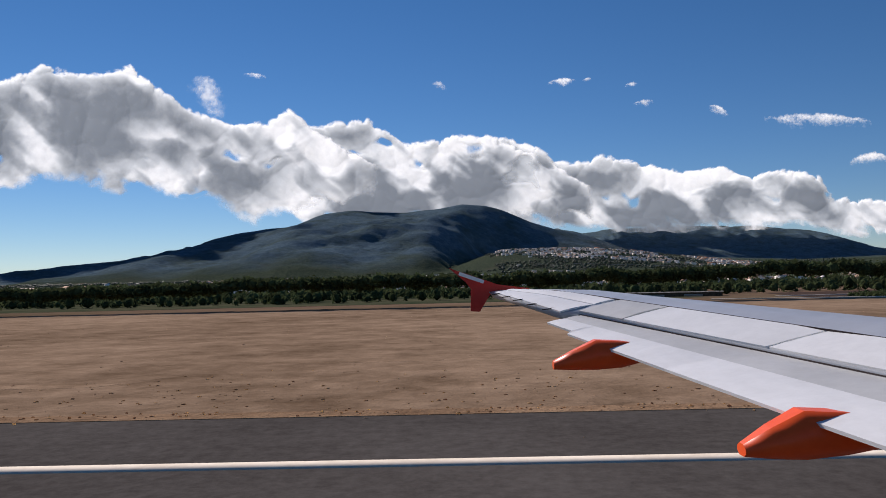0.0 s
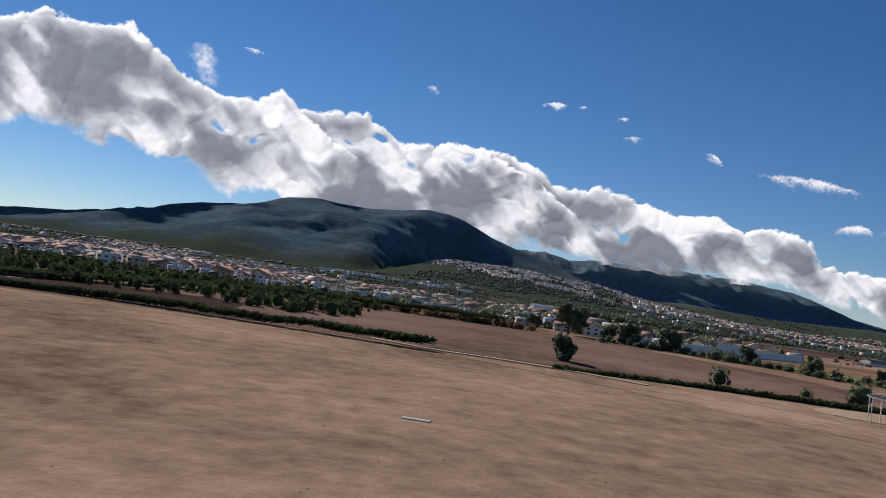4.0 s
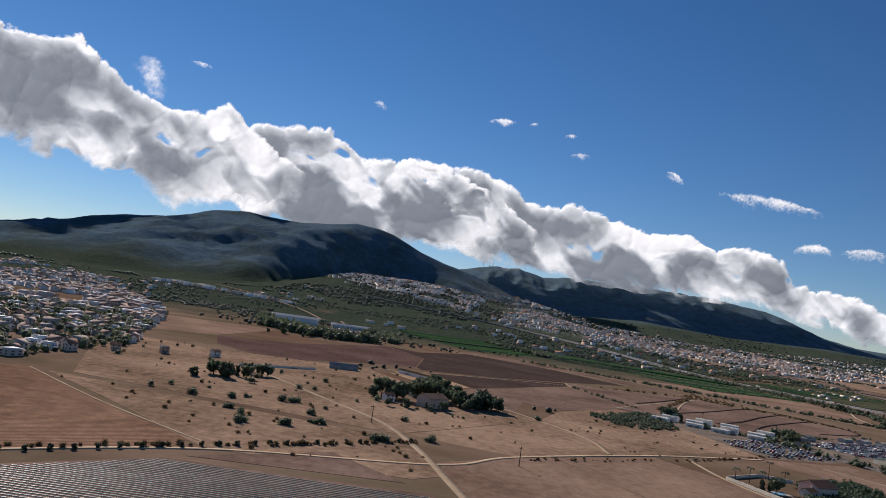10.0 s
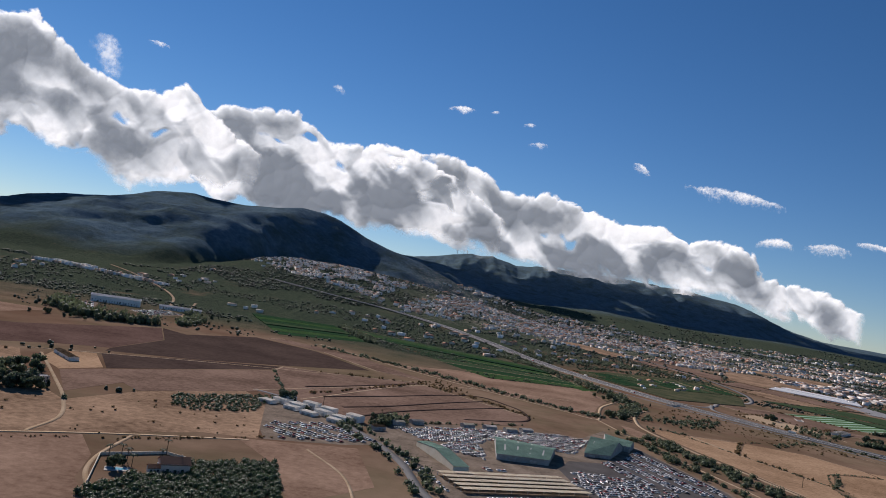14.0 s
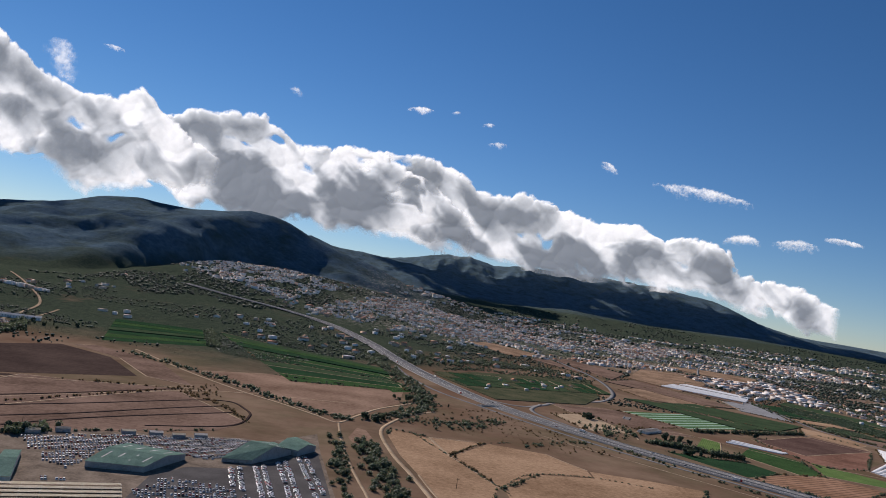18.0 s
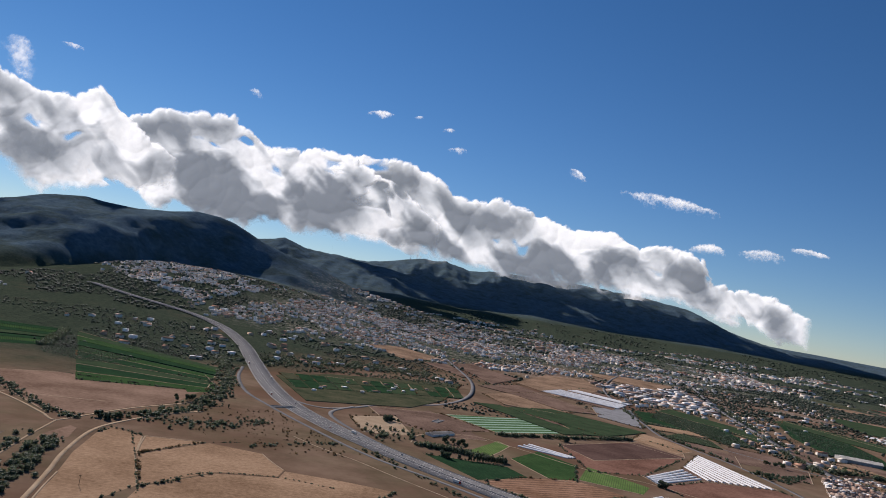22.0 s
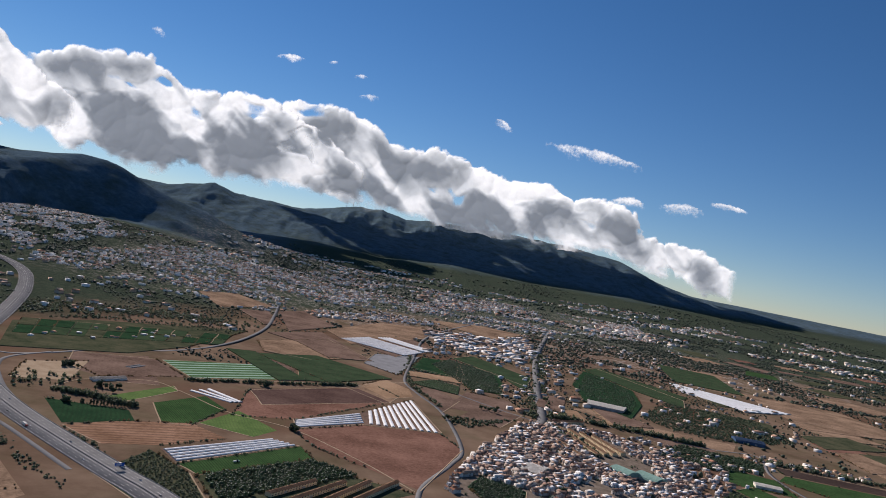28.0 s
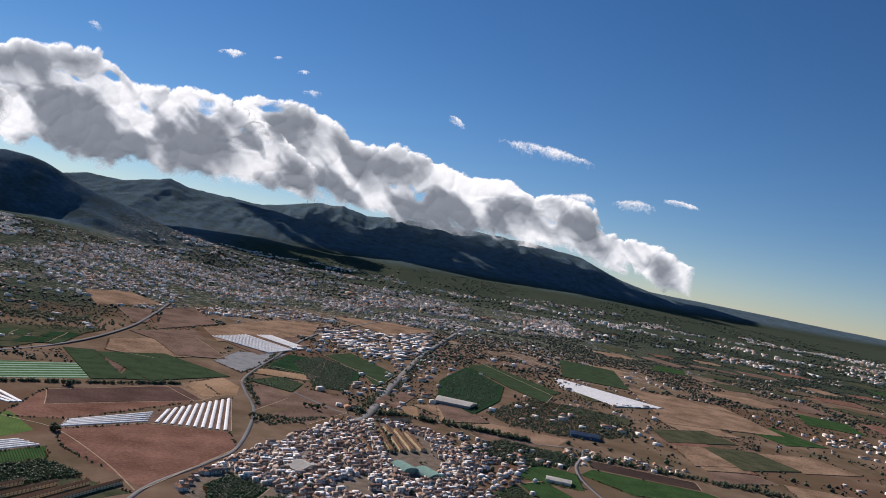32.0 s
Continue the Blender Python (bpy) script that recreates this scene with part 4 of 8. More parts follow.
kinds = ((soil_brown, "brown ploughed plot on the plain"), (dry_grass, "dry tan plot on the plain"), (grove_floor, "dull green grove plot on the plain"),
         (soil_red, "reddish plot on the plain"), (crop_green, "green plot on the plain"), (grove_floor, "dark grove plot on the plain"), (dry_grass, "pale fallow plot on the plain"))
for row in range(9):
    for col in range(12):
        x, y = 760 + col * 82 + row * 40, 300 + row * 95 + 14 * col
        if y > 1150 or (x < 860 and y < 470) or rng.random() < 0.25:
            continue
        w, h, a = rng.uniform(34, 72), rng.uniform(30, 80), rng.uniform(-0.4, 0.5)
        mat, label = kinds[rng.integers(len(kinds))]
        c, s = math.cos(a), math.sin(a)
        field("field", [(x + c * u - s * v, y + s * u + c * v) for u, v in ((-w / 2, -h / 2), (w / 2, -h / 2 * rng.uniform(0.6, 1)), (w / 2, h / 2), (-w / 2 * rng.uniform(0.6, 1), h / 2))], mat, label)


# ---- long covers and tunnels ----
def tunnels(name, label, quad, rows, width, height, mat, lift=0.06, piece="tunnel"):
    """Low tunnels side by side over a four-sided plot: each runs along quad[0]-quad[1]."""
    q = [np.array(p, float) for p in quad]
    plot = tagged(new(name), label, "tunnels")
    for k in range(rows):
        u = (k + 0.5) / rows
        a, b = q[0] + (q[3] - q[0]) * u, q[1] + (q[2] - q[1]) * u
        d = b - a
        n = np.array([-d[1], d[0]]) / np.linalg.norm(d)
        arc = [(math.cos(t) * width / 2, math.sin(t) * height) for t in np.linspace(math.pi, 0, 6)]
        z0 = ground_z(*((a + b) / 2)) + lift - 0.03
        v = [(*(p + n * o), z0 + h) for p in (a, b) for o, h in arc]
        f = [(i, i + 1, i + 7, i + 6) for i in range(5)] + [(5, 4, 3, 2), (5, 2, 1, 0), (6, 7, 8, 9), (6, 9, 10, 11)]
        me = bpy.data.meshes.new(piece)
        me.from_pydata(v, [], f)
        me.materials.append(mat)
        part(piece, me, mat, plot)
    return plot


tunnels("plastic_row_covers", "long dull white plastic row covers over dark soil", ((154.5, 50), (217, 50), (204, 76), (179.6, 75.4)), 46, 0.13, 0.05, row_plastic, piece="row_cover")
tunnels("plastic_tunnels", "long white plastic tunnels in a wedge-shaped plot", ((575, 308), (575, 332), (599, 376), (607, 311)), 10, 1.7, 0.4, plastic)
tunnels("plastic_tunnels", "four long white plastic tunnels", ((545.5, 295), (571, 326), (573, 307), (546, 283)), 5, 1.7, 0.4, plastic)
tunnels("plastic_tunnels", "white plastic tunnels beside a green field", ((509, 231), (539, 261), (549, 257), (516, 220)), 5, 1.5, 0.4, plastic)
tunnels("plastic_tunnels", "short white plastic tunnels", ((496, 317), (516, 308), (521, 312), (505, 329)), 3, 2.2, 0.45, plastic)
tunnels("greenhouses", "rows of white plastic greenhouses", ((554, 578), (603, 537), (619, 569), (577, 616)), 11, 1.6, 0.6, plastic, 0.6, piece="greenhouse_span")
tunnels("greenhouses", "short rows of white plastic greenhouses", ((584, 622), (622, 576), (630, 590), (596, 636)), 5, 2.0, 0.6, plastic, 0.6, piece="greenhouse_span")
tunnels("greenhouses", "large pale plastic greenhouse roofs on the plain", ((852, 600), (878, 540), (930, 566), (862, 654)), 6, 11, 0.9, plastic, piece="greenhouse_span")
tunnels("greenhouses", "small white greenhouses on the plain", ((640, 690), (665, 665), (675, 690), (652, 712)), 5, 4, 0.9, plastic, piece="greenhouse_span")

# ---- roads ----
MOTORWAY = smooth_line(((120, 765), (180, 721), (246, 679), (289, 628), (326, 548), (352, 470), (377, 388), (397, 334), (418, 297), (437, 271), (456, 249), (480, 225), (504, 202), (519, 188),
                        (562, 142), (620, 70), (680, -20), (760, -160)), 10)


roadways = []


def road(name, line, width, mat, label, lift=0.1, category="road"):
    if name in ("motorway", "slip_road", "road"):
        step = np.linspace(0, len(line) - 1, 3 * len(line))
        roadways.extend((np.interp(q, np.arange(len(line)), line[:, 0]), np.interp(q, np.arange(len(line)), line[:, 1]), width / 2) for q in step)
    lift = 0.042 + 0.1 * (lift - 0.1)
    width = width * (0.72 if "track" in name else 1.0)
    return tagged(new(name, ribbon(name, line, width, lift, mat, thick=lift)), label, category, kind="structure")


road("motorway", MOTORWAY, 10.4, road_grey, "grey dual carriageway motorway sweeping through the plain", 0.3, "motorway")
for k, off in enumerate((-4.75, -0.75, 0.75, 4.75)):
    tagged(new("trim", ribbon("trim", MOTORWAY, 0.09, 0.07, white_paint, off)), "white edge line painted on the motorway", "road marking", kind="structure")
tagged(new("median_barrier", ribbon("median_barrier", MOTORWAY, 0.2, 0.24, road_grey, 0, 0.2)), "pale concrete barrier between the carriageways", "barrier", kind="structure")
for off in (-5.3, 5.3):
    tagged(new("guard_rail", ribbon("guard_rail", MOTORWAY, 0.08, 0.24, grey_sheet, off, 0.2)), "grey steel guard rail along the motorway", "guard rail", kind="structure")
dashes = []
seg = np.cumsum(np.r_[0, np.linalg.norm(np.diff(MOTORWAY, axis=0), axis=1)])
for off in (-3.4, -2.1, 2.1, 3.4):
    for s in np.arange(150, seg[-1] - 150, 4.2):
        p, q = [np.array([np.interp(s + e, seg, MOTORWAY[:, i]) for i in range(2)]) for e in (0, 1.4)]
        d = (q - p) / np.linalg.norm(q - p)
        n = np.array([-d[1], d[0]])
        zz = relief(np.array([p[0], q[0]]), np.array([p[1], q[1]])) + 0.072 + 0.55 * smooth(425, 470, np.array([p[1], q[1]]))
        dashes += [(*(p + n * (off + 0.05)), zz[0]), (*(p + n * (off - 0.05)), zz[0]), (*(q + n * (off - 0.05)), zz[1]), (*(q + n * (off + 0.05)), zz[1])]
tagged(new("lane_dashes", soup("lane_dashes", dashes, np.arange(len(dashes)).reshape(-1, 4), [white_paint])), "white lane dashes on the motorway", "road marking", kind="stuff")
SLIP = smooth_line(((352, 440), (360, 395), (374, 350), (392, 318), (410, 290), (436, 254), (462, 230), (492, 200)), 10)
road("slip_road", SLIP, 1.8, road_grey, "narrow grey service road beside the motorway", 0.11)
road("slip_road", smooth_line(((377, 384), (392, 352), (410, 338), (424, 353), (440, 385), (466, 410), (488, 470), (497, 560), (492, 660), (486, 740))), 2.6, road_grey, "curving grey link road leaving the motorway", 0.12)
road("slip_road", smooth_line(((424, 356), (416, 332), (420, 312), (436, 282), (450, 262))), 2.0, road_grey, "slip road joining the motorway", 0.13)
road("road", smooth_line(((589, 190), (592, 227), (606, 262), (614, 290), (613, 355), (603, 400), (598, 433), (604, 490), (611, 541))), 1.9, road_grey, "grey lane past the village", 0.1)
road("road", smooth_line(((664, 365), (672, 385), (695, 495), (745, 704), (848, 1050))), 5.6, road_grey, "straight tree-lined main street", 0.12)
road("road", smooth_line(((664, 372), (640, 400), (612, 440))), 1.6, road_grey, "short grey lane", 0.11)
road("road", smooth_line(((664, 372), (700, 392), (760, 372), (790, 372), (774, 331), (770, 299), (775, 250))), 1.8, road_grey, "grey country road", 0.1)
road("road", smooth_line(((610, 541), (640, 715), (737, 979), (894, 1338))), 2.4, road_grey, "grey road through the town", 0.13)
road("service_road", smooth_line(((108, 45.0), (125, 45.3), (141, 45.7), (149, 46.9), (156, 47.4), (175, 42), (215, 31))), 1.5, asphalt, "grey perimeter road behind the airport hedge", 0.1)
road("concrete_road", smooth_line(((16, 47.5), (23, 45.2), (27, 44.4), (31.5, 44.8), (35.3, 46.6), (40, 51), (46, 58))), 0.8, concrete, "pale concrete service road behind the taxiway", 0.1)
road("concrete_road", smooth_line(((22, 52), (29.5, 52.4), (34.8, 53.6), (40, 59), (45, 68))), 0.6, concrete, "narrow pale concrete road behind the airfield", 0.1)
road("dirt_track", smooth_line(((74, 46.5), (78.1, 44.1), (81, 43.9), (83.6, 43.2), (86, 42.2), (89, 40.2))), 1.1, dirt_track, "pale dusty path through the gap in the hedge", 0.1)
road("dirt_track", smooth_line(((258, 132), (236, 119), (214, 101.5), (204.5, 90.5), (181, 81.5), (163, 66.4), (155.7, 58.8), (149.3, 54.4), (141.9, 63.4))), 1.1, dirt_track, "pale dirt track between fields", 0.1)
road("dirt_track", smooth_line(((166, 157), (175.2, 144), (187.5, 126.2), (196.8, 112.6), (202.4, 96.5), (207, 78), (216, 44))), 1.3, dirt_track, "pale dirt track past the farm", 0.11)
road("dirt_track", smooth_line(((192, 189), (212, 157), (221, 142), (228, 127), (229, 115))), 1.0, dirt_track, "dirt track to the farm", 0.1)
road("dirt_track", smooth_line(((135.3, 113), (150.6, 77.6), (161.1, 67.2))), 0.7, dirt_track, "narrow dirt path through a field", 0.1)
road("dirt_track", smooth_line(((144, 117), (163, 98.8), (180, 85))), 0.5, dirt_track, "narrow dirt path along a field", 0.11)
road("dirt_track", smooth_line(((-4, 673), (64, 574), (115, 496), (137, 435), (156, 379))), 2.4, dirt_track, "pale dusty lane climbing the hillside", 0.12)
road("dirt_track", smooth_line(((184, 318), (172, 350), (158, 400), (140, 470))), 2.0, dirt_track, "pale straight lane past the hotel", 0.12)
road("dirt_track", smooth_line(((238, 338), (242.8, 334.4), (273.2, 297.6), (301.4, 268.5), (320.6, 252.6), (333.7, 240.8), (341.2, 234.1), (345.1, 248.2), (351.2, 270.6), (360.3, 291.1), (370, 312))), 1.5, dirt_track, "pale dirt road along the stream", 0.11)
road("dirt_track", smooth_line(((372, 284), (363.5, 269.2), (356.5, 244.8), (355, 226.9), (359.5, 200.5), (364.3, 182.4), (369, 163.3), (374, 140), (377, 118))), 1.7, dirt_track, "pale dirt road by the tan field", 0.12)
road("dirt_track", smooth_line(((341.6, 233.6), (342.4, 227.4), (344.9, 210.3), (349.5, 185), (353.2, 168.7), (356.2, 156.4), (362, 128), (366, 108))), 1.0, dirt_track, "pale footpath by the stream", 0.1)
road("dirt_track", smooth_line(((409.4, 265.4), (420, 253.8), (433.1, 242.8), (447.8, 227.4), (470, 206))), 0.8, dirt_track, "pale track along the foot of the motorway bank", 0.12)
road("dirt_track", smooth_line(((258, 182), (290, 252), (340, 275))), 0.9, dirt_track, "pale field track", 0.1)
road("dirt_track", smooth_line(((186, 193), (228, 222), (256, 238), (290, 258))), 0.8, dirt_track, "pale track between dark fields", 0.12)
road("dirt_track", smooth_line(((268, 132), (276, 118), (280, 100), (284, 84))), 0.7, dirt_track, "pale path across the red field", 0.11)
road("dirt_track", smooth_line(((451, 289), (456, 310), (478, 326), (495, 314), (520, 290), (545, 280), (572, 250), (590, 224))), 0.9, dirt_track, "dirt track winding between fields", 0.13)
road("dirt_track", smooth_line(((492, 345), (530, 370), (566, 390), (580, 410), (600, 430))), 0.9, dirt_track, "dirt track along a canal", 0.12)
road("dirt_track", smooth_line(((242, 122), (243, 107), (247, 96), (256, 86))), 0.9, dirt_track, "pale drive along the villa wall", 0.11)
road("road", smooth_line(((246, 186), (260, 176), (276, 152), (284, 134), (289, 114), (300, 92))), 1.6, road_grey, "grey lane curving past the car yard", 0.12)

# runway paint and lights
tagged(new("runway_edge_line", ribbon("runway_edge_line", np.array(((-300, 5.43), (138, 5.43)), float), 0.225, 0.0106, runway_paint)), "solid white edge line along the runway", "road marking", kind="structure")


def edge_light(x):
    lamp = tagged(new("runway_edge_light"), "small white runway edge light on the shoulder", "runway light", group="runway edge lights")
    lamp.location = (x, 6.0, 0.008)
    part("foot", rod(bmesh.new(), (0, 0, 0), (0, 0, 0.02), 0.045, 0.04, 10), steel, lamp)
    part("stem", rod(bmesh.new(), (0, 0, 0.02), (0, 0, 0.07), 0.012, None, 8), steel, lamp)
    part("lens", rod(bmesh.new(), (0, 0, 0.07), (0, 0, 0.11), 0.026, 0.02, 10), white_paint, lamp, "white glass lens")
    return lamp


first_light = edge_light(19.1)
for x in (-27, -15.5, -4, 7.5, 30.5, 42, 53.5, 65):
    copy_thing(first_light, pose(x, 6.0, 0.008))


def slab(x, y, w, d, turn, label="pale concrete slab set in dry grass"):
    bm = boxes(bmesh.new(), -w / 2, -d / 2, -0.03, w / 2, d / 2, 0.012)
    bmesh.ops.bevel(bm, geom=bm.edges, offset=0.008, segments=1, affect="EDGES")
    ob = new("concrete_slab", to_mesh("concrete_slab", bm, concrete))
    ob.matrix_basis = pose(x, y, 0.016, 0, 0, turn)
    tagged(ob, label, "slab", group="slabs in the grass")


rng = np.random.default_rng(3)
for x, y in ((18.8, 8.3), (22.5, 8.4), (7, 8.3), (-6, 7.95), (14, 17), (9.5, 13), (60, 9.5), (78, 21), (82, 14), (95, 20), (99.5, 22.8), (115, 27), (118, 22), (126, 32), (130, 34),
             (112, 19), (121, 17), (107, 26), (136, 30), (110, 31), (134, 24)):
    slab(x, y, rng.uniform(0.25, 0.75), rng.uniform(0.18, 0.4), rng.uniform(-15, 15))


# ---- plants ----
dot_v, dot_f = (lambda b: (np.array([p.co[:] for p in b.verts]), np.array([[q.index for q in t.verts] for t in b.faces])))(
    (lambda b: (bmesh.ops.create_icosphere(b, subdivisions=1, radius=1), b.verts.index_update(), b)[2])(bmesh.new()))
dots = [bulge(dot_v, 0.45, 1.6, 40 + k) for k in range(4)]


def leafy_bush(core_v, core_f, count, size, seed):
    """A lumpy core with leaf sprays standing off it."""
    rng = np.random.default_rng(seed)
    v, f = [core_v * 0.8], [core_f]
    for k in range(count):
        d = rng.normal(0, 1, 3)
        d /= np.linalg.norm(d)
        p = d * rng.uniform(0.72, 1.12)
        a = np.cross(d, rng.normal(0, 1, 3))
        a *= size * rng.uniform(0.6, 1.3) / np.linalg.norm(a)
        b = (d + 0.6 * rng.normal(0, 1, 3)) * size * 0.8
        v.append(np.array([p - a, p + a, p + b]))
        f.append(np.array([[0, 1, 2]]) + len(core_v) + 3 * k)
    return np.concatenate(v), np.concatenate(f)


bushes = [leafy_bush(dots[k], dot_f, 130, 0.22, 200 + k) for k in range(4)]
shrubs = [leafy_bush(dots[k], dot_f, 26, 0.42, 210 + k) for k in range(4)]
growth = {}


def clear_of_roads(p, gap):
    """True for points that stand beside the roads, not on them."""
    ways = np.array(roadways)
    keep = np.ones(len(p), bool)
    for k in range(0, len(p), 4000):
        q = p[k:k + 4000]
        keep[k:k + 4000] = ((q[:, None, 0] - ways[None, :, 0]) ** 2 + (q[:, None, 1] - ways[None, :, 1]) ** 2 > (ways[None, :, 2] + gap) ** 2).all(1)
    return keep


def grow(kind, points, low, high, flat=0.85, detail=False, seed=0, sink=0.75):
    """Adds clumps of a kind at points (n, 2); one object is made of each kind at the end."""
    rng = np.random.default_rng(seed + 100)
    if len(points):
        points = points[clear_of_roads(points, 0.4)] if kind != "grass_tufts" else points
    if not len(points):
        return
    r = low + (high - low) * rng.random(len(points)) ** (2.2 if kind == "far_woods" else 1.0)
    z = relief(points[:, 0], points[:, 1])
    pick = rng.integers(0, 4, len(points))
    for k in range(4):
        m = pick == k
        if m.any():
            size = np.stack([r[m] * rng.uniform(0.8, 1.25, m.sum()), r[m] * rng.uniform(0.8, 1.25, m.sum()), r[m] * flat * rng.uniform(0.75, 1.25, m.sum())], 1)
            tv, tf = bushes[k] if detail else (dots[k], dot_f) if kind in ("far_woods", "grass_tufts") else shrubs[k]
            v, f = spread(tv, tf, np.c_[points[m], z[m] + size[:, 2] * sink], size, rng.uniform(0, 6.3, m.sum()))
            growth.setdefault(kind, []).append((v, f))


def rows_in(poly, gap_x, gap_y, turn, seed, jitter=0.18, skip=0.06):
    rng = np.random.default_rng(seed)
    poly = np.array(poly, float)
    c = poly.mean(0)
    reach = np.abs(poly - c).max() * 1.5
    u, v = np.meshgrid(np.arange(-reach, reach, gap_x), np.arange(-reach, reach, gap_y))
    u, v = u.ravel() + rng.normal(0, jitter * gap_x, u.size), v.ravel() + rng.normal(0, jitter * gap_y, v.size)
    a = math.radians(turn)
    p = np.stack([c[0] + u * math.cos(a) - v * math.sin(a), c[1] + u * math.sin(a) + v * math.cos(a)], 1)
    return p[inside(poly, p[:, 0], p[:, 1]) & (rng.random(len(p)) > skip)]


grow("citrus_grove", rows_in(((254, 112), (265, 120), (270, 102), (256, 84), (247, 92), (250, 100)), 0.85, 1.0, 35, 1), 0.34, 0.52, 0.95, True, 1)
grow("citrus_grove", rows_in(((526, 211), (556, 242), (572, 232), (558, 218), (544, 203), (536, 190)), 1.25, 1.25, 40, 2), 0.48, 0.72, 0.95, False, 2)
grow("young_orchard", rows_in(((499, 201), (506, 227), (521, 211), (532, 187), (520, 179)), 1.0, 1.5, 48, 4), 0.28, 0.45, 0.9, False, 4)
grow("citrus_grove", rows_in(((232, 452), (290, 490), (320, 430), (296, 362), (268, 372)), 0.9, 2.6, 12, 6, 0.2, 0.25), 0.25, 0.45, 0.7, False, 6)
grow("citrus_grove", rows_in(((373, 446), (396, 492), (488, 533), (484, 508), (402, 482)), 2.0, 2.7, 33, 8, 0.25, 0.4), 0.35, 0.8, 0.9, False, 8)
grow("citrus_grove", rows_in(((622, 520), (640, 560), (668, 520), (660, 440), (640, 440)), 1.6, 2.0, 75, 9), 0.6, 0.9, 0.8, False, 9)
grow("citrus_grove", rows_in(((610, 350), (632, 352), (660, 372), (650, 362), (622, 330)), 1.6, 1.8, 30, 10, 0.3), 0.4, 0.7, 0.8, False, 10)
grow("citrus_grove", rows_in(((735, 530), (768, 615), (783, 553), (766, 490), (740, 432), (725, 469)), 2.2, 2.9, 20, 61, 0.15, 0.1), 0.5, 0.85, 0.8, False, 61)
grow("citrus_grove", rows_in(((610, 239), (616, 252), (630, 242), (626, 226), (614, 221)), 1.1, 1.3, 30, 62), 0.4, 0.6, 0.8, False, 62)
grow("young_orchard", rows_in(((718, 270), (733, 289), (737, 267), (722, 261)), 0.9, 1.8, 50, 63), 0.3, 0.45, 0.8, False, 63)
grow("young_orchard", rows_in(((601, 431), (618, 454), (632, 443), (627, 415)), 1.1, 2.2, 40, 64), 0.4, 0.6, 0.8, False, 64)
grow("citrus_grove", rows_in(((617, 215), (640, 240), (640, 222), (625, 200)), 1.2, 1.2, 30, 11), 0.5, 0.8, 0.9, False, 11)
grow("citrus_grove", rows_in(((748, 440), (800, 520), (860, 500), (850, 430), (800, 400), (760, 410)), 1.7, 2.1, 20, 12, 0.2, 0.2), 0.4, 0.8, 0.8, False, 12)
grow("citrus_grove", rows_in(((715, 340), (745, 370), (782, 352), (770, 330), (740, 320)), 1.5, 1.8, 20, 13, 0.25), 0.5, 0.9, 0.8, False, 13)
grow("citrus_grove", rows_in(((234, 161), (252.5, 181), (252.5, 156), (243, 149), (238, 151)), 0.95, 1.1, 20, 14, 0.3), 0.25, 0.45, 0.8, False, 14)

rng = np.random.default_rng(8)


def along(points, half, count, seed):
    rng = np.random.default_rng(seed)
    line = smooth_line(points, 12)
    run = np.cumsum(np.r_[0, np.linalg.norm(np.diff(line, axis=0), axis=1)])
    s = rng.uniform(0, run[-1], count)
    return np.stack([np.interp(s, run, line[:, 0]), np.interp(s, run, line[:, 1])], 1) + rng.normal(0, half, (count, 2))


grow("thicket", along(((98, 92), (106, 90), (112, 84), (118, 74), (124.5, 72.5), (132, 64), (138, 60.8)), 1.5, 120, 70), 0.3, 0.7, 0.8, True, 71)
grow("thicket", np.array(((102.8, 46.6), (103.4, 46.8), (108.4, 46.8), (110.1, 47.8), (111.9, 46.5), (112.4, 46.8), (121.1, 47.3), (132, 47.4), (100, 46.4), (95, 46.9))), 0.3, 0.62, 1.1, True, 72)
grow("thicket", along(((352, 212), (353.5, 198), (357.5, 182), (361.5, 164), (367, 140), (372, 112)), 1.7, 300, 1), 0.3, 0.95, 0.9, True, 20)
grow("thicket", along(((341.5, 216), (345.5, 196), (349.6, 168), (355, 140), (361, 112)), 1.3, 130, 84), 0.25, 0.8, 0.9, True, 85)
grow("thicket", along(((348, 246), (358, 262), (366, 282), (370, 304)), 2.2, 150, 86), 0.3, 0.9, 0.9, False, 87)
grow("thicket", along(((363.6, 236), (374.8, 208.7), (386, 179.9), (394, 160)), 0.14, 130, 88), 0.1, 0.24, 0.8, False, 89)
grow("thicket", along(((374.8, 208.7), (381, 224), (387.2, 234.7), (396.2, 242.5)), 0.14, 80, 90), 0.1, 0.24, 0.8, False, 91)
grow("thicket", along(((386, 179.9), (391, 192), (398, 201.8), (414, 207.3), (430, 205)), 0.14, 100, 92), 0.1, 0.24, 0.8, False, 93)
grow("dry_scrub", scatter(((284, 254), (293, 271), (303, 250), (294, 240)), 130, rng), 0.15, 0.45, 0.9, False, 94)
grow("thicket", along(((453, 285.5), (469.7, 283), (486, 277)), 0.9, 190, 95), 0.4, 0.85, 1.3, False, 96)
grow("thicket", scatter(((432, 312), (456, 318), (456, 298), (441, 280), (431, 297)), 60, rng), 0.3, 0.8, 1.1, False, 97)
grow("thicket", along(((240, 325), (270, 306), (308, 272), (328, 252), (345, 240)), 1.6, 200, 2), 0.3, 0.8, 0.8, False, 21)
grow("thicket", along(((367, 298), (368, 320), (363, 350), (352, 400), (330, 480)), 3.0, 420, 3), 0.3, 1.1, 0.9, False, 22)
grow("thicket", along(((258, 396), (250, 420), (232, 476)), 1.6, 130, 98), 0.5, 1.3, 1.1, False, 99)
grow("thicket", along(((360, 252), (380, 262), (395, 282)), 3.5, 120, 4), 0.3, 0.8, 0.8, False, 23)
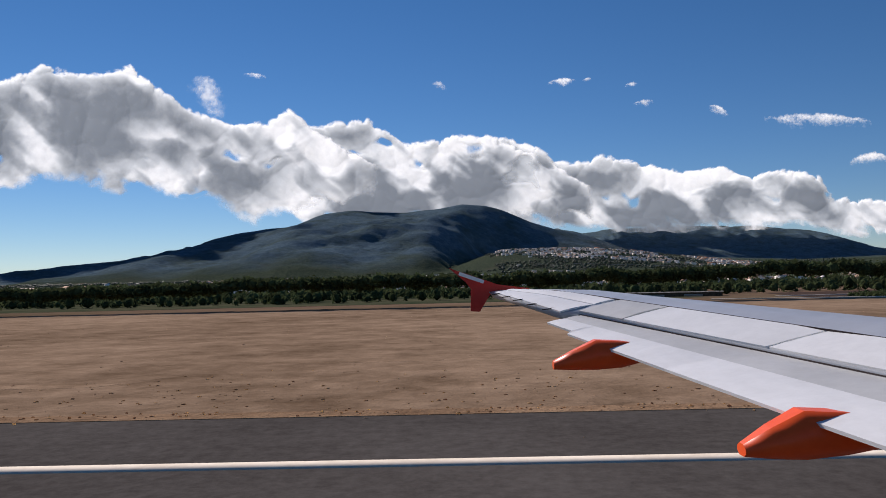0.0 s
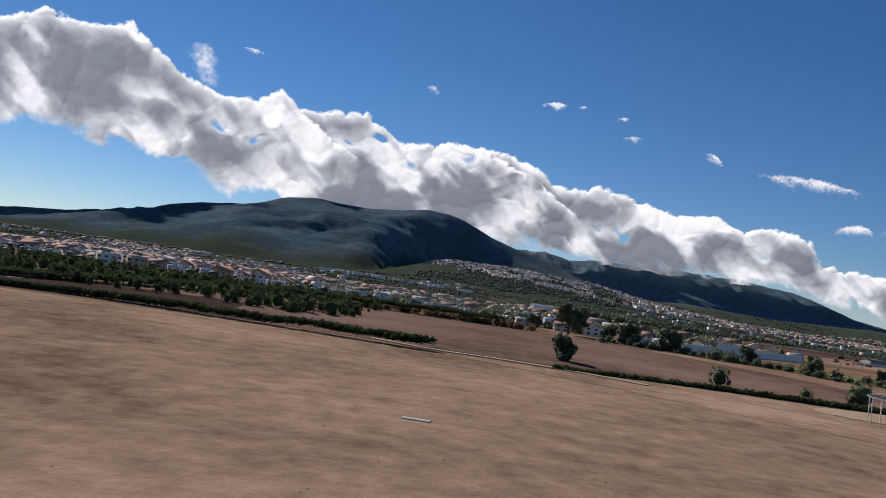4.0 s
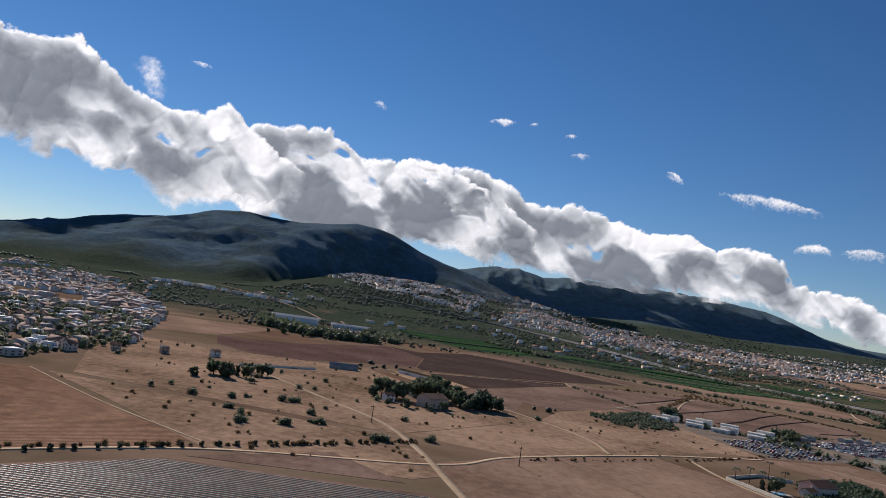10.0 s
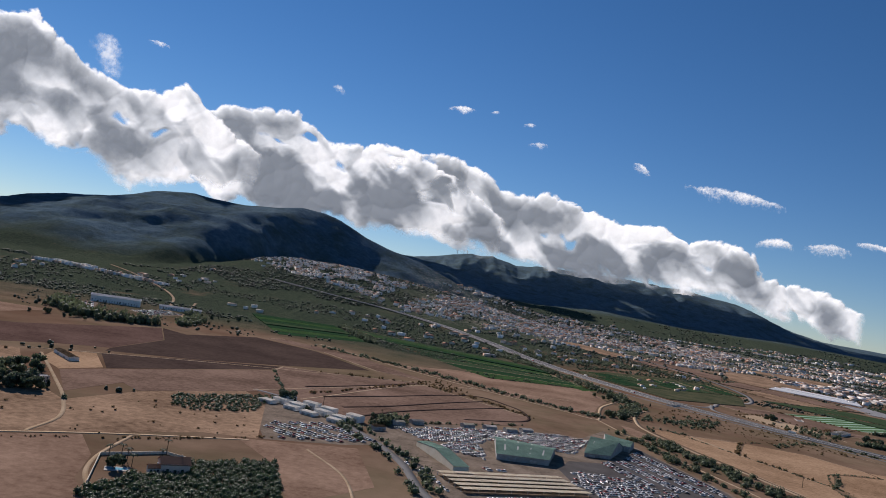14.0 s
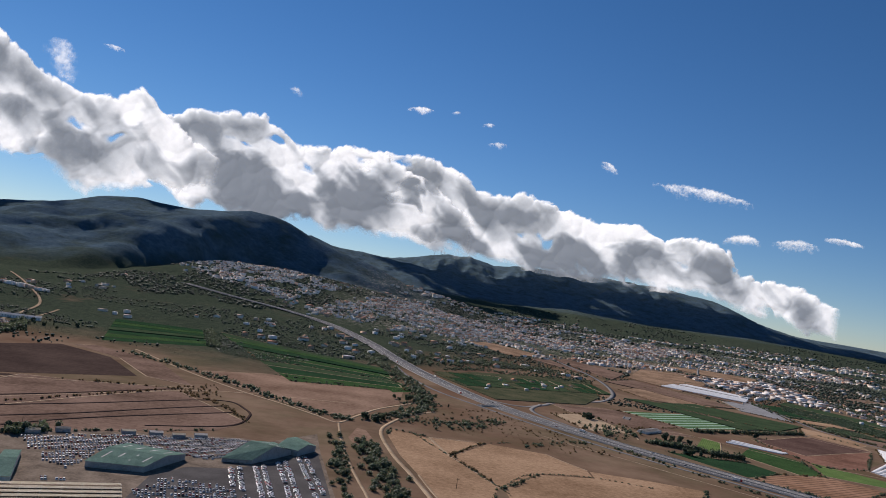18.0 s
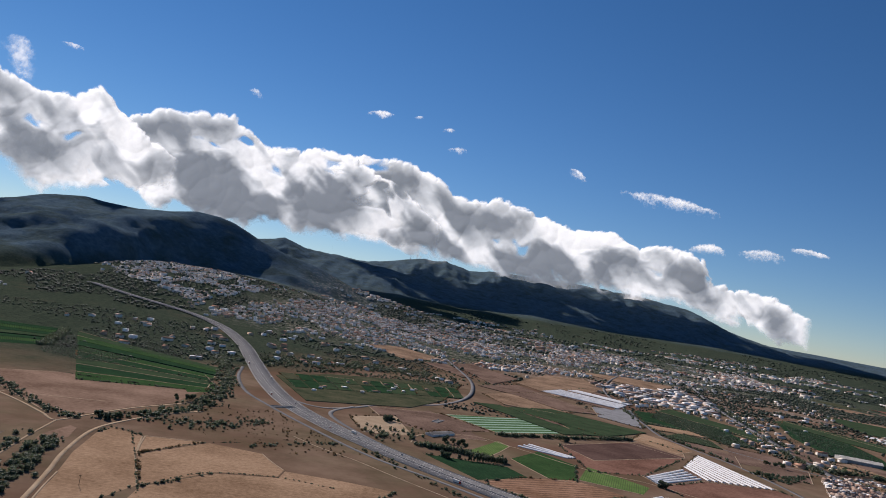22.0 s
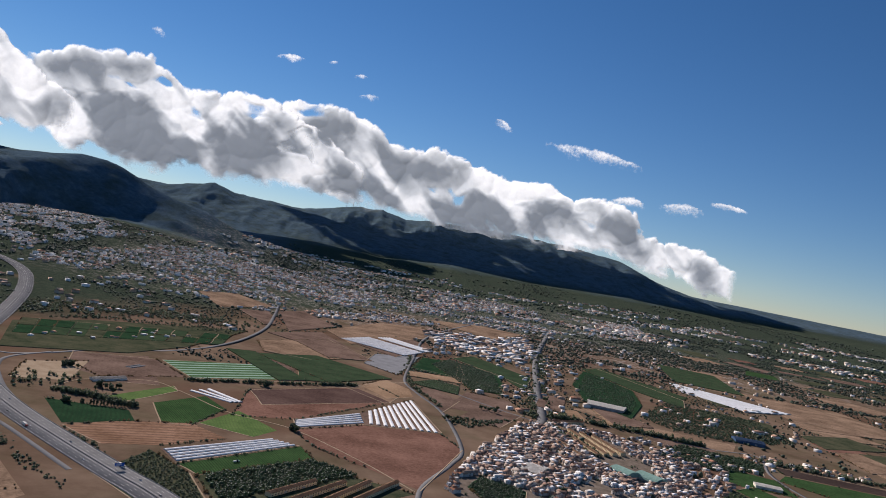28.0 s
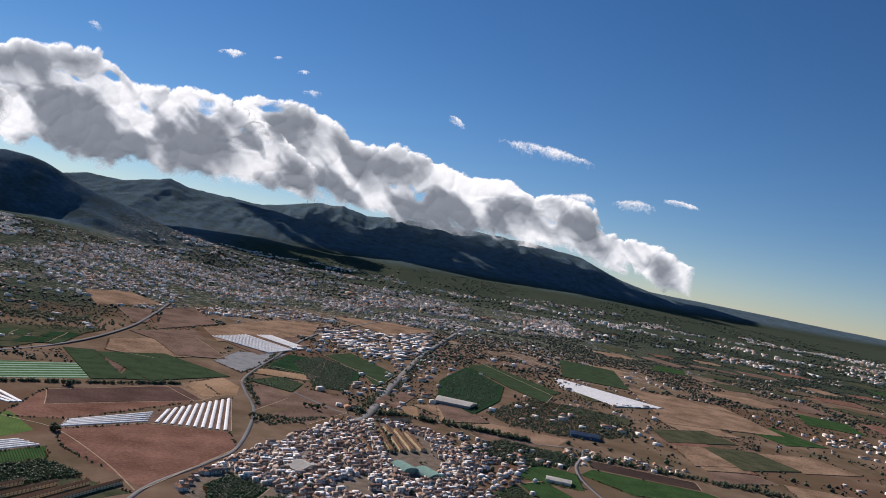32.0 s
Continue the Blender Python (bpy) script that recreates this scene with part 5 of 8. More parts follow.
grow("thicket", along(((400, 240), (430, 262), (470, 212), (496, 186)), 1.2, 150, 5), 0.25, 0.6, 0.8, False, 24)
grow("thicket", along(((490, 338), (530, 364), (568, 392)), 0.8, 170, 6), 0.4, 0.9, 1.2, False, 25)
grow("thicket", along(((505, 200), (496, 214), (488, 226), (470, 240)), 1.0, 90, 7), 0.3, 0.6, 0.9, False, 26)
grow("thicket", along(((664, 388), (690, 392), (720, 388), (760, 375)), 1.5, 260, 8), 0.6, 1.4, 1.1, False, 27)
grow("thicket", along(((668, 380), (690, 470), (720, 590), (745, 700)), 3.6, 620, 9), 0.4, 0.9, 1.3, False, 28)
grow("thicket", along(((668, 372), (676, 345), (680, 312)), 2.0, 160, 10), 0.5, 1.1, 1.0, False, 29)
grow("thicket", along(((610, 541), (604, 490), (600, 433), (613, 370)), 1.4, 160, 11), 0.5, 1.0, 1.0, False, 30)
grow("thicket", along(((783, 360), (845, 342), (890, 330)), 2.0, 200, 12), 0.5, 1.2, 1.0, False, 31)
grow("thicket", along(((340, 470), (372, 500), (420, 540), (480, 560)), 12, 800, 13), 0.4, 1.1, 0.9, False, 32)
grow("thicket", scatter(((600, 232), (610, 260), (621, 290), (640, 330), (655, 360), (672, 377), (704, 365), (719, 322), (714, 285), (704, 260), (664, 224), (622, 208)), 420, rng), 0.2, 0.55, 1.1, False, 73)
grow("thicket", scatter(((139, 160), (137, 123), (121, 113), (108, 103), (60, 130), (20, 200), (97, 295)), 2400, rng), 0.3, 0.9, 1.1, False, 74)
grow("thicket", scatter(((40, 46), (46, 46), (46, 54), (42, 54)), 30, rng), 0.3, 0.8, 1.0, True, 75)
grow("thicket", along(((128, 330), (138, 310), (150, 298), (163, 294), (176, 304)), 2.6, 240, 80), 0.7, 1.7, 1.3, False, 81)
grow("thicket", along(((183, 316), (180, 345), (168, 378)), 2.2, 110, 82), 0.6, 1.3, 1.2, False, 83)
grow("thicket", along(((289, 114), (284, 134), (276, 152), (262, 174)), 1.4, 170, 14), 0.3, 0.75, 0.9, False, 33)
grow("thicket", along(((281, 176), (280, 170), (277, 166)), 1.2, 40, 15), 0.4, 0.8, 1.2, False, 34)
grow("dry_scrub", scatter(((404, 168), (470, 205), (488, 180), (470, 130), (420, 120)), 420, rng), 0.1, 0.4, 0.7, False, 35)
grow("dry_scrub", scatter(((366, 262), (392, 318), (440, 250), (412, 238), (388, 242)), 420, rng), 0.12, 0.45, 0.7, False, 36)
grow("dry_scrub", scatter(((147, 116), (199, 103), (206, 86), (181, 83)), 90, rng), 0.1, 0.36, 0.75, True, 37)
grow("thicket", np.repeat(np.array(((176.2, 107.2), (180.3, 98.4), (179, 104), (174.4, 116), (176.2, 118.2), (181, 119.8), (182.5, 120.4), (187.1, 111.4), (187.6, 105.4), (188.6, 105), (185.2, 101), (196.5, 99.4), (197.9, 99.8), (203.3, 104.2), (222.2, 140.6), (169.4, 114.6))), 3, axis=0) + np.random.default_rng(5).normal(0, 0.35, (48, 2)), 0.28, 0.62, 0.9, True, 84)
grow("dry_scrub", scatter(((204, 107), (236, 119), (259, 134), (252, 172), (222, 140)), 90, rng), 0.1, 0.3, 0.7, False, 38)
grow("dry_scrub", scatter(((150, 118), (199, 106), (222, 140), (186, 190), (130, 190)), 130, rng), 0.12, 0.4, 0.8, False, 39)
grow("thicket", scatter(((150, 118), (199, 106), (222, 140), (186, 190), (130, 190)), 60, rng), 0.2, 0.6, 0.9, True, 40)
grow("dry_scrub", along(((161, 66.8), (172, 76), (180, 82.5), (190, 91), (202, 102)), 0.3, 90, 16), 0.15, 0.35, 0.8, True, 41)
grow("dry_scrub", along(((133, 64), (138, 60), (142, 58.6), (147.5, 54.5)), 0.7, 70, 17), 0.25, 0.55, 0.8, True, 42)
grow("dry_scrub", along(((216, 101), (232, 113), (246, 123), (262, 138)), 0.35, 90, 18), 0.1, 0.25, 0.8, False, 43)
grow("dry_scrub", along(((147, 50.4), (152, 48.8), (158, 49.6)), 0.8, 30, 19), 0.3, 0.6, 0.9, True, 44)
grow("grass_tufts", along(((-40, 7.62), (20, 7.62), (60, 7.66), (80, 7.8)), 0.12, 3000, 20), 0.006, 0.02, 0.8, False, 45)
grow("grass_tufts", along(((-40, 9), (20, 9.5), (60, 10)), 1.2, 2600, 21), 0.01, 0.03, 0.3, False, 46)
grow("dry_scrub", along(((58, 106), (76, 101), (88, 96)), 1.0, 120, 22), 0.3, 0.6, 0.9, True, 47)
grow("dry_scrub", along(((286, 250), (305, 235), (318, 214)), 0.6, 60, 23), 0.2, 0.45, 0.8, False, 48)
# thin grass tufts over the airport strip
grow("grass_tufts", scatter(((-60, 8), (205, 8), (205, 34), (-60, 44)), 4000, rng), 0.01, 0.03, 0.25, False, 49)

TOWNS = (((-200, 560), (-136, 597), (-27, 528), (97, 295), (139, 160), (137, 123), (121, 113), (108, 103), (60, 130), (-60, 190), (-200, 330)),
         ((47, 960), (60, 1120), (130, 1130), (210, 1090), (255, 985), (225, 760), (190, 800), (124, 850)),
         ((255, 700), (274, 900), (340, 1150), (480, 1300), (800, 1500), (1150, 1500), (1050, 1150), (800, 960), (700, 860), (520, 700), (440, 650), (350, 690)),
         ((632, 748), (700, 800), (769, 847), (740, 690), (714, 610), (674, 602), (640, 680)),
         ((600, 232), (610, 260), (621, 290), (640, 330), (655, 360), (672, 377), (704, 365), (719, 322), (714, 285), (704, 260), (664, 224), (622, 208)),
         ((730, 300), (738, 345), (790, 372), (860, 360), (840, 340), (780, 330), (765, 300)))


def anywhere(polys, p):
    hit = np.zeros(len(p), bool)
    for q in polys:
        hit |= inside(q, p[:, 0], p[:, 1])
    return hit


open_fields = plots
rng = np.random.default_rng(21)
p = np.stack([rng.uniform(-420, 1900, 130000), 400 + 1000 * rng.random(130000) ** 1.15], 1)
cover = fractal(p[:, 0] / 70, p[:, 1] / 70, 31, 4)
keep = (cover > np.where(p[:, 1] < 700, 0.5, 0.46)) & ~anywhere(open_fields, p)
line_gap = np.min(np.abs(p[:, None, 0] - MOTORWAY[None, ::4, 0]) + np.abs(p[:, None, 1] - MOTORWAY[None, ::4, 1]), axis=1)
keep &= (line_gap > 14) & ~((p[:, 0] < 330) & (p[:, 1] > 1130)) & ~((p[:, 0] < 40) & (p[:, 1] > 690 + 60 * cover))
keep &= ~(anywhere(TOWNS, p) & (rng.random(len(p)) < 0.78))
near = p[:, 1] < 640
grow("far_woods", p[keep & near], 0.35, 1.0, 0.8, False, 50)
grow("far_woods", p[keep & ~near], 0.6, 1.7, 0.75, False, 51)
p = np.stack([rng.uniform(-300, 240, 5200), rng.uniform(120, 420, 5200)], 1)
keep = (fractal(p[:, 0] / 40, p[:, 1] / 40, 35, 3) > 0.5) & ~anywhere(open_fields, p)
grow("far_woods", p[keep], 0.3, 0.9, 0.9, False, 52)
p = np.stack([rng.uniform(640, 1500, 5200), rng.uniform(240, 640, 5200)], 1)
keep = (fractal(p[:, 0] / 40, p[:, 1] / 40, 36, 3) > 0.53) & ~anywhere(open_fields, p)
grow("far_woods", p[keep], 0.5, 1.4, 0.9, False, 53)
# belt of trees behind the runway
grow("tree_belt", np.c_[rng.uniform(-320, 70, 5200), rng.uniform(62, 130, 5200)], 0.2, 0.6, 1.2, False, 54)
p = np.stack([rng.uniform(150, 2500, 9000), rng.uniform(1150, 2500, 9000)], 1)
grow("far_woods", scatter(((47, 960), (60, 1120), (130, 1130), (210, 1090), (255, 985), (225, 760), (190, 800), (124, 850)), 900, rng), 1.0, 2.2, 0.9, False, 56)
grow("far_woods", p[(fractal(p[:, 0] / 120, p[:, 1] / 120, 37, 4) > 0.46) & (relief(p[:, 0], p[:, 1]) < 58) & (p[:, 0] > 330)], 1.6, 3.6, 0.7, False, 55)

# airport hedge, and the tall dark screen of trees along the airfield
def screen(line, half, height, count, low, high, seed):
    """Small clumps heaped to a height along a line."""
    rng = np.random.default_rng(seed)
    p = along(line, half, count, seed)
    rise = height * rng.random(count) ** 0.8 * (0.75 + 0.5 * fractal(p[:, 0] / 2.2, p[:, 1] / 2.2, seed, 3))
    r = rng.uniform(low, high, count)
    for k in range(4):
        m = np.arange(count) % 4 == k
        v, f = spread(*shrubs[k], np.c_[p[m], rise[m]], np.stack([r[m] * 1.2, r[m], r[m]], 1), rng.uniform(0, 6.3, m.sum()))
        growth.setdefault("hedge", []).append((v, f))


screen(((40.4, 44), (44.2, 46), (54, 48.6), (66, 46.6), (77.4, 43.6)), 0.2, 0.55, 1500, 0.08, 0.22, 63)
screen(((84.6, 42.9), (93, 43.4), (103, 42.7), (112, 43), (126, 43.5), (142, 43.9), (160, 42), (205, 31.5)), 0.13, 0.5, 3800, 0.08, 0.21, 60)
screen(((-170, 47), (-60, 46.5), (26, 46)), 0.5, 1.8, 7000, 0.16, 0.38, 61)
screen(((26, 47), (44, 60), (58, 98), (84, 97)), 0.9, 1.15, 4200, 0.1, 0.24, 62)
# margins of the plots: bushes on some edges, pale tracks on others
rng = np.random.default_rng(58)
for q in plots:
    cx, cy = np.mean(np.array(q, float), axis=0)
    if not (235 < cx < 950 and 130 < cy < 640):
        continue
    for a, b in zip(q, q[1:] + q[:1] if isinstance(q, list) else q[1:] + q[:1]):
        draw, run = rng.random(), math.hypot(b[0] - a[0], b[1] - a[1])
        if draw < 0.3:
            grow("thicket" if draw < 0.16 else "dry_scrub", along((a, b), 0.35, int(run * 0.9), int(draw * 1e6)), 0.15, 0.5, 0.9, False, int(draw * 1e5))
        elif draw < 0.55 and run > 8:
            road("dirt_track", smooth_line((a, ((a[0] + b[0]) / 2 + rng.normal(0, 0.3), (a[1] + b[1]) / 2), b), 6), 0.7, dirt_track, "narrow pale track along a field margin", 0.1 + 0.15 * draw)
LOOKS = {"citrus_grove": (citrus, "dark green citrus trees planted in rows"), "young_orchard": (leaf, "small green fruit trees in rows"), "thicket": (leaf, "green thickets and bushes along tracks and the stream"),
         "dry_scrub": (dry_bush, "dry brown bushes and grass tufts"), "grass_tufts": (grass_tuft, "tan dry grass tufts on the airfield strip"), "far_woods": (leaf_dark, "dark green trees scattered over the foothills"), "tree_belt": (hedge_leaf, "dense belt of dark green trees behind the airfield"), "hedge": (hedge_leaf, "long dark green clipped hedges round the airfield")}
for kind, pieces in growth.items():
    base = np.cumsum([0] + [len(v) for v, _ in pieces])
    v, f = np.concatenate([q for q, _ in pieces]), np.concatenate([q + b for (_, q), b in zip(pieces, base)])
    tagged(new(kind, soup(kind, v, f, [LOOKS[kind][0]], smooth_shade=False)), LOOKS[kind][1], "vegetation", kind="stuff")
for line in (((255.5, 203.4), (267.3, 221), (284.6, 250)), ((262.2, 191.6), (277.4, 210.5), (295.7, 235.3), (305.6, 242.3), (312.3, 234.4), (316.6, 223.6), (315.1, 205.7), (297.9, 191.8)),
             ((268.4, 180.7), (279.6, 194.6), (293.3, 215.7), (307.3, 235)), ((273.2, 172.3), (282.3, 188.8), (297.7, 209), (311, 224.8))):
    bank = smooth_line(line, 10)
    tagged(new("earth_bank", ribbon("earth_bank", bank, 0.8, 0.13, soil_dark, thick=0.13)), "dark earth bank across a fallow field", "earth bank", kind="structure")


# ---- houses ----
def tri(quads):
    return np.array([t for q in quads for t in ((q[0], q[1], q[2]), (q[0], q[2], q[3]))] if len(quads[0]) == 4 else quads)


GABLE_WALL = np.array([(-1, -1, -0.3), (1, -1, -0.3), (1, 1, -0.3), (-1, 1, -0.3), (-1, -1, 1), (1, -1, 1), (1, 1, 1), (-1, 1, 1), (-1, 0, 1.42), (1, 0, 1.42)], float) * (0.5, 0.5, 1)
GABLE_WALL_F = np.concatenate([tri([(0, 1, 5, 4), (1, 2, 6, 5), (2, 3, 7, 6), (3, 0, 4, 7)]), [(5, 6, 9), (7, 4, 8)]])
GABLE_ROOF = np.array([(-1.1, -1.14, 0.95), (1.1, -1.14, 0.95), (1.1, 0, 1.47), (-1.1, 0, 1.47), (1.1, 1.14, 0.95), (-1.1, 1.14, 0.95),
                       (-1.1, -1.14, 0.87), (1.1, -1.14, 0.87), (1.1, 0, 1.39), (-1.1, 0, 1.39), (1.1, 1.14, 0.87), (-1.1, 1.14, 0.87)], float) * (0.5, 0.5, 1)
GABLE_ROOF_F = tri([(0, 1, 2, 3), (3, 2, 4, 5), (0, 6, 7, 1), (5, 4, 10, 11), (7, 6, 9, 8), (8, 9, 11, 10), (0, 3, 9, 6), (3, 5, 11, 9), (1, 7, 8, 2), (2, 8, 10, 4)])
FLAT_WALL = np.array([(-1, -1, -0.3), (1, -1, -0.3), (1, 1, -0.3), (-1, 1, -0.3), (-1, -1, 1.1), (1, -1, 1.1), (1, 1, 1.1), (-1, 1, 1.1)], float) * (0.5, 0.5, 1)
FLAT_WALL_F = tri([(0, 1, 5, 4), (1, 2, 6, 5), (2, 3, 7, 6), (3, 0, 4, 7), (4, 5, 6, 7)])
FLAT_ROOF = np.array([(-0.9, -0.9, 1.13), (0.9, -0.9, 1.13), (0.9, 0.9, 1.13), (-0.9, 0.9, 1.13), (-0.9, -0.9, 1.05), (0.9, -0.9, 1.05), (0.9, 0.9, 1.05), (-0.9, 0.9, 1.05)], float) * (0.5, 0.5, 1)
FLAT_ROOF_F = tri([(0, 1, 2, 3), (0, 4, 5, 1), (1, 5, 6, 2), (2, 6, 7, 3), (3, 7, 4, 0)])
panes = []
for side in range(4):
    for u in (-0.26, 0.22):
        for z in (0.18, 0.62):
            c = [(u - 0.09, -0.506, z), (u + 0.09, -0.506, z), (u + 0.09, -0.506, z + 0.2), (u - 0.09, -0.506, z + 0.2)]
            a = side * math.pi / 2
            panes += [(x * math.cos(a) - y * math.sin(a), x * math.sin(a) + y * math.cos(a), w) for x, y, w in c]
PANES, PANES_F = np.array(panes), tri(np.arange(len(panes)).reshape(-1, 4).tolist())
built = []


def build_houses(p, low, high, tall, seed, gabled=0.55, windows=False, turn=0.4, wander=0.28, old=False):
    """Adds simple houses at points: walls, a roof and windows."""
    p = p[clear_of_roads(p, 1.3)]
    rng = np.random.default_rng(seed)
    n = len(p)
    size = np.stack([rng.uniform(low, high, n) * rng.choice((1.0, 1.0, 1.7), n), rng.uniform(low, high, n), rng.uniform(*tall, n)], 1)
    z = relief(p[:, 0], p[:, 1])
    a = turn + np.round(fractal(p[:, 0] / 60, p[:, 1] / 60, seed, 2) * 6) * wander + rng.choice((0, math.pi / 2), n) + rng.normal(0, 0.06, n)
    g = rng.random(n) < gabled
    for m, wv, wf, rv, rf in ((g, GABLE_WALL, GABLE_WALL_F, GABLE_ROOF, GABLE_ROOF_F), (~g, FLAT_WALL, FLAT_WALL_F, FLAT_ROOF, FLAT_ROOF_F)):
        if m.any():
            place = np.c_[p[m], z[m]]
            built.append((*spread(wv, wf, place, size[m], a[m]), 4 if old else 0))
            built.append((*spread(rv, rf, place, size[m], a[m]), (5 if old else 1) if wv is GABLE_WALL else 3))
            if windows:
                built.append((*spread(PANES, PANES_F, place, size[m], a[m]), 2))


def thin(p, gap, seed):
    """Drops points nearer than gap to one that stays."""
    cells, out = {}, []
    for x, y in p:
        k = (int(x // gap), int(y // gap))
        if all(math.hypot(x - q[0], y - q[1]) > gap for i in (-1, 0, 1) for j in (-1, 0, 1) for q in cells.get((k[0] + i, k[1] + j), ())):
            cells.setdefault(k, []).append((x, y))
            out.append((x, y))
    return np.array(out)


rng = np.random.default_rng(77)
off_road = lambda p, line, gap: np.min(np.hypot(p[:, None, 0] - line[None, :, 0], p[:, None, 1] - line[None, :, 1]), axis=1) > gap
p = thin(scatter(TOWNS[0], 9000, rng), 2.9, 0)
p = p[fractal(p[:, 0] / 22, p[:, 1] / 22, 68, 3) > 0.42]
near_side = p[:, 1] < 240
build_houses(p[near_side], 1.3, 2.7, (0.7, 1.5), 1, 0.5, True, 0.7, 0.28, True)
build_houses(p[~near_side], 1.9, 4.2, (0.9, 2.0), 2, 0.6, False, 0.7, 0.28, True)
p = thin(scatter(TOWNS[1], 6000, rng), 4.0, 0)
p = p[fractal(p[:, 0] / 26, p[:, 1] / 26, 69, 4) > 0.44]
build_houses(p, 2.2, 4.2, (1.1, 2.2), 3, 0.1)
p = thin(scatter(TOWNS[2], 20000, rng), 3.6, 0)
p = p[(fractal(p[:, 0] / 55, p[:, 1] / 55, 61, 3) > 0.44) & off_road(p, MOTORWAY, 8) & ~anywhere(open_fields, p)]
build_houses(p, 1.8, 3.9, (0.9, 2.0), 4, 0.4)
p = thin(scatter(TOWNS[3], 1400, rng), 7.6, 0)
p = p[~anywhere(open_fields, p)]
build_houses(p, 3.4, 8.2, (1.0, 1.7), 5, 0.35, False, 0.9, 0.5, True)
p = thin(scatter(TOWNS[5], 900, rng), 3.2, 0)
p = p[~anywhere(open_fields, p)]
build_houses(p[rng.random(len(p)) < 0.5], 1.4, 2.8, (0.7, 1.2), 6, 0.5)
p = np.stack([rng.uniform(-300, 1500, 3400), 430 + 700 * rng.random(3400)], 1)
p = p[(fractal(p[:, 0] / 90, p[:, 1] / 90, 63, 3) > 0.55) & ~anywhere(open_fields, p) & off_road(p, MOTORWAY, 9) & ~((p[:, 0] < 60) & (p[:, 1] > 640))]
build_houses(thin(p, 7, 0), 2.2, 4.4, (1.0, 1.9), 7, 0.5)
p = np.stack([rng.uniform(720, 1700, 1500), rng.uniform(300, 900, 1500)], 1)
p = p[~anywhere(open_fields, p) & (fractal(p[:, 0] / 60, p[:, 1] / 60, 64, 3) > 0.6)]
build_houses(thin(p, 4, 0), 1.5, 3.4, (0.8, 1.4), 8, 0.5)
p = np.stack([rng.uniform(300, 2400, 9000), rng.uniform(1150, 2100, 9000)], 1)
p = p[fractal(p[:, 0] / 130, p[:, 1] / 130, 65, 4) > 0.52]
build_houses(thin(p, 9, 0), 4.0, 8.0, (1.6, 3.0), 14, 0.4)
p = along(((672, 390), (695, 495), (745, 704)), 9, 160, 50)
build_houses(thin(p[off_road(p, np.array(((672, 390), (680, 425), (695, 495), (720, 600), (745, 704)), float), 5)], 5, 0), 1.6, 3.6, (0.8, 1.4), 9, 0.4)
p = np.stack([rng.uniform(-420, 70, 420), rng.uniform(135, 300, 420)], 1)
build_houses(thin(p, 5, 0), 1.8, 3.8, (1.0, 2.0), 10, 0.5, True)
p = scatter(((400, 385), (450, 430), (470, 470), (440, 470), (400, 430)), 40, rng)
build_houses(thin(p, 6, 0), 1.6, 3.0, (0.7, 1.2), 11, 0.5)
rows_of_flats = np.concatenate([np.linspace((-30, 593), (24, 577), 15), np.linspace((-18, 600), (20, 590), 9), np.linspace((31, 574), (58, 563), 8), np.linspace((63, 561), (92, 548), 9)])
build_houses(rows_of_flats + rng.normal(0, 0.5, rows_of_flats.shape), 2.6, 3.6, (1.5, 2.3), 15, 0.0, False, -0.28, 0.0)
# village: the houses nearest the flight stand singly, the rest as one cluster
village = rows_in(TOWNS[4], 1.72, 1.75, 28, 66, 0.1, 0.2)
across = -(village[:, 0] - 660) * math.sin(math.radians(28)) + (village[:, 1] - 300) * math.cos(math.radians(28))
along_row = (village[:, 0] - 660) * math.cos(math.radians(28)) + (village[:, 1] - 300) * math.sin(math.radians(28))
village = village[((across % 5.6) > 1.0) & ((along_row % 15.0) > 1.3) & (fractal(village[:, 0] / 9, village[:, 1] / 9, 67, 3) > 0.33)]
village = village[~inside(((674, 372), (700, 350), (702, 300), (686, 270), (676, 300)), village[:, 0], village[:, 1])]
village = village[~inside(((604, 226), (606, 244), (615, 255), (629, 243), (640, 238), (625, 202), (612, 214)), village[:, 0], village[:, 1])]
village = village[np.argsort(village[:, 1] + 0.25 * village[:, 0])]
single, village = village[:150], village[150:]
build_houses(village, 1.3, 2.2, (0.8, 1.7), 12, 0.62, True, 0.49, 0.0, True)
p = scatter(((704, 262), (714, 285), (719, 322), (706, 364), (735, 372), (748, 335), (742, 280), (725, 240)), 260, rng)
p = thin(p[~anywhere(open_fields, p)], 2.6, 0)
build_houses(p, 1.3, 2.6, (0.7, 1.4), 13, 0.5, True, 0.49, 0.1, True)
flat_roof = palette("flat_roofs", ((0.82, 0.8, 0.77), (0.7, 0.66, 0.6), (0.85, 0.84, 0.82), (0.46, 0.3, 0.22), (0.86, 0.85, 0.84), (0.6, 0.58, 0.55)))
k, v, f, idx = 0, [], [], []
for hv, hf, hm in built:
    v.append(hv), f.append(hf + k), idx.append(np.full(len(hf), hm))
    k += len(hv)
tagged(new("distant_houses", soup("distant_houses", np.concatenate(v), np.concatenate(f), [walls, roofs, dark_glass, flat_roof, old_walls, old_roofs], np.concatenate(idx))),
       "white and ochre houses with tiled and flat roofs crowding the towns", "houses", kind="stuff")


def by_object(name, colours, rough=0.85):
    m = palette(name, colours, rough)
    n, l = m.node_tree.nodes, m.node_tree.links
    ramp = [q for q in n if q.type == "VALTORGB"][0]
    l.new(n.new("ShaderNodeObjectInfo").outputs["Random"], ramp.inputs["Fac"])
    return m


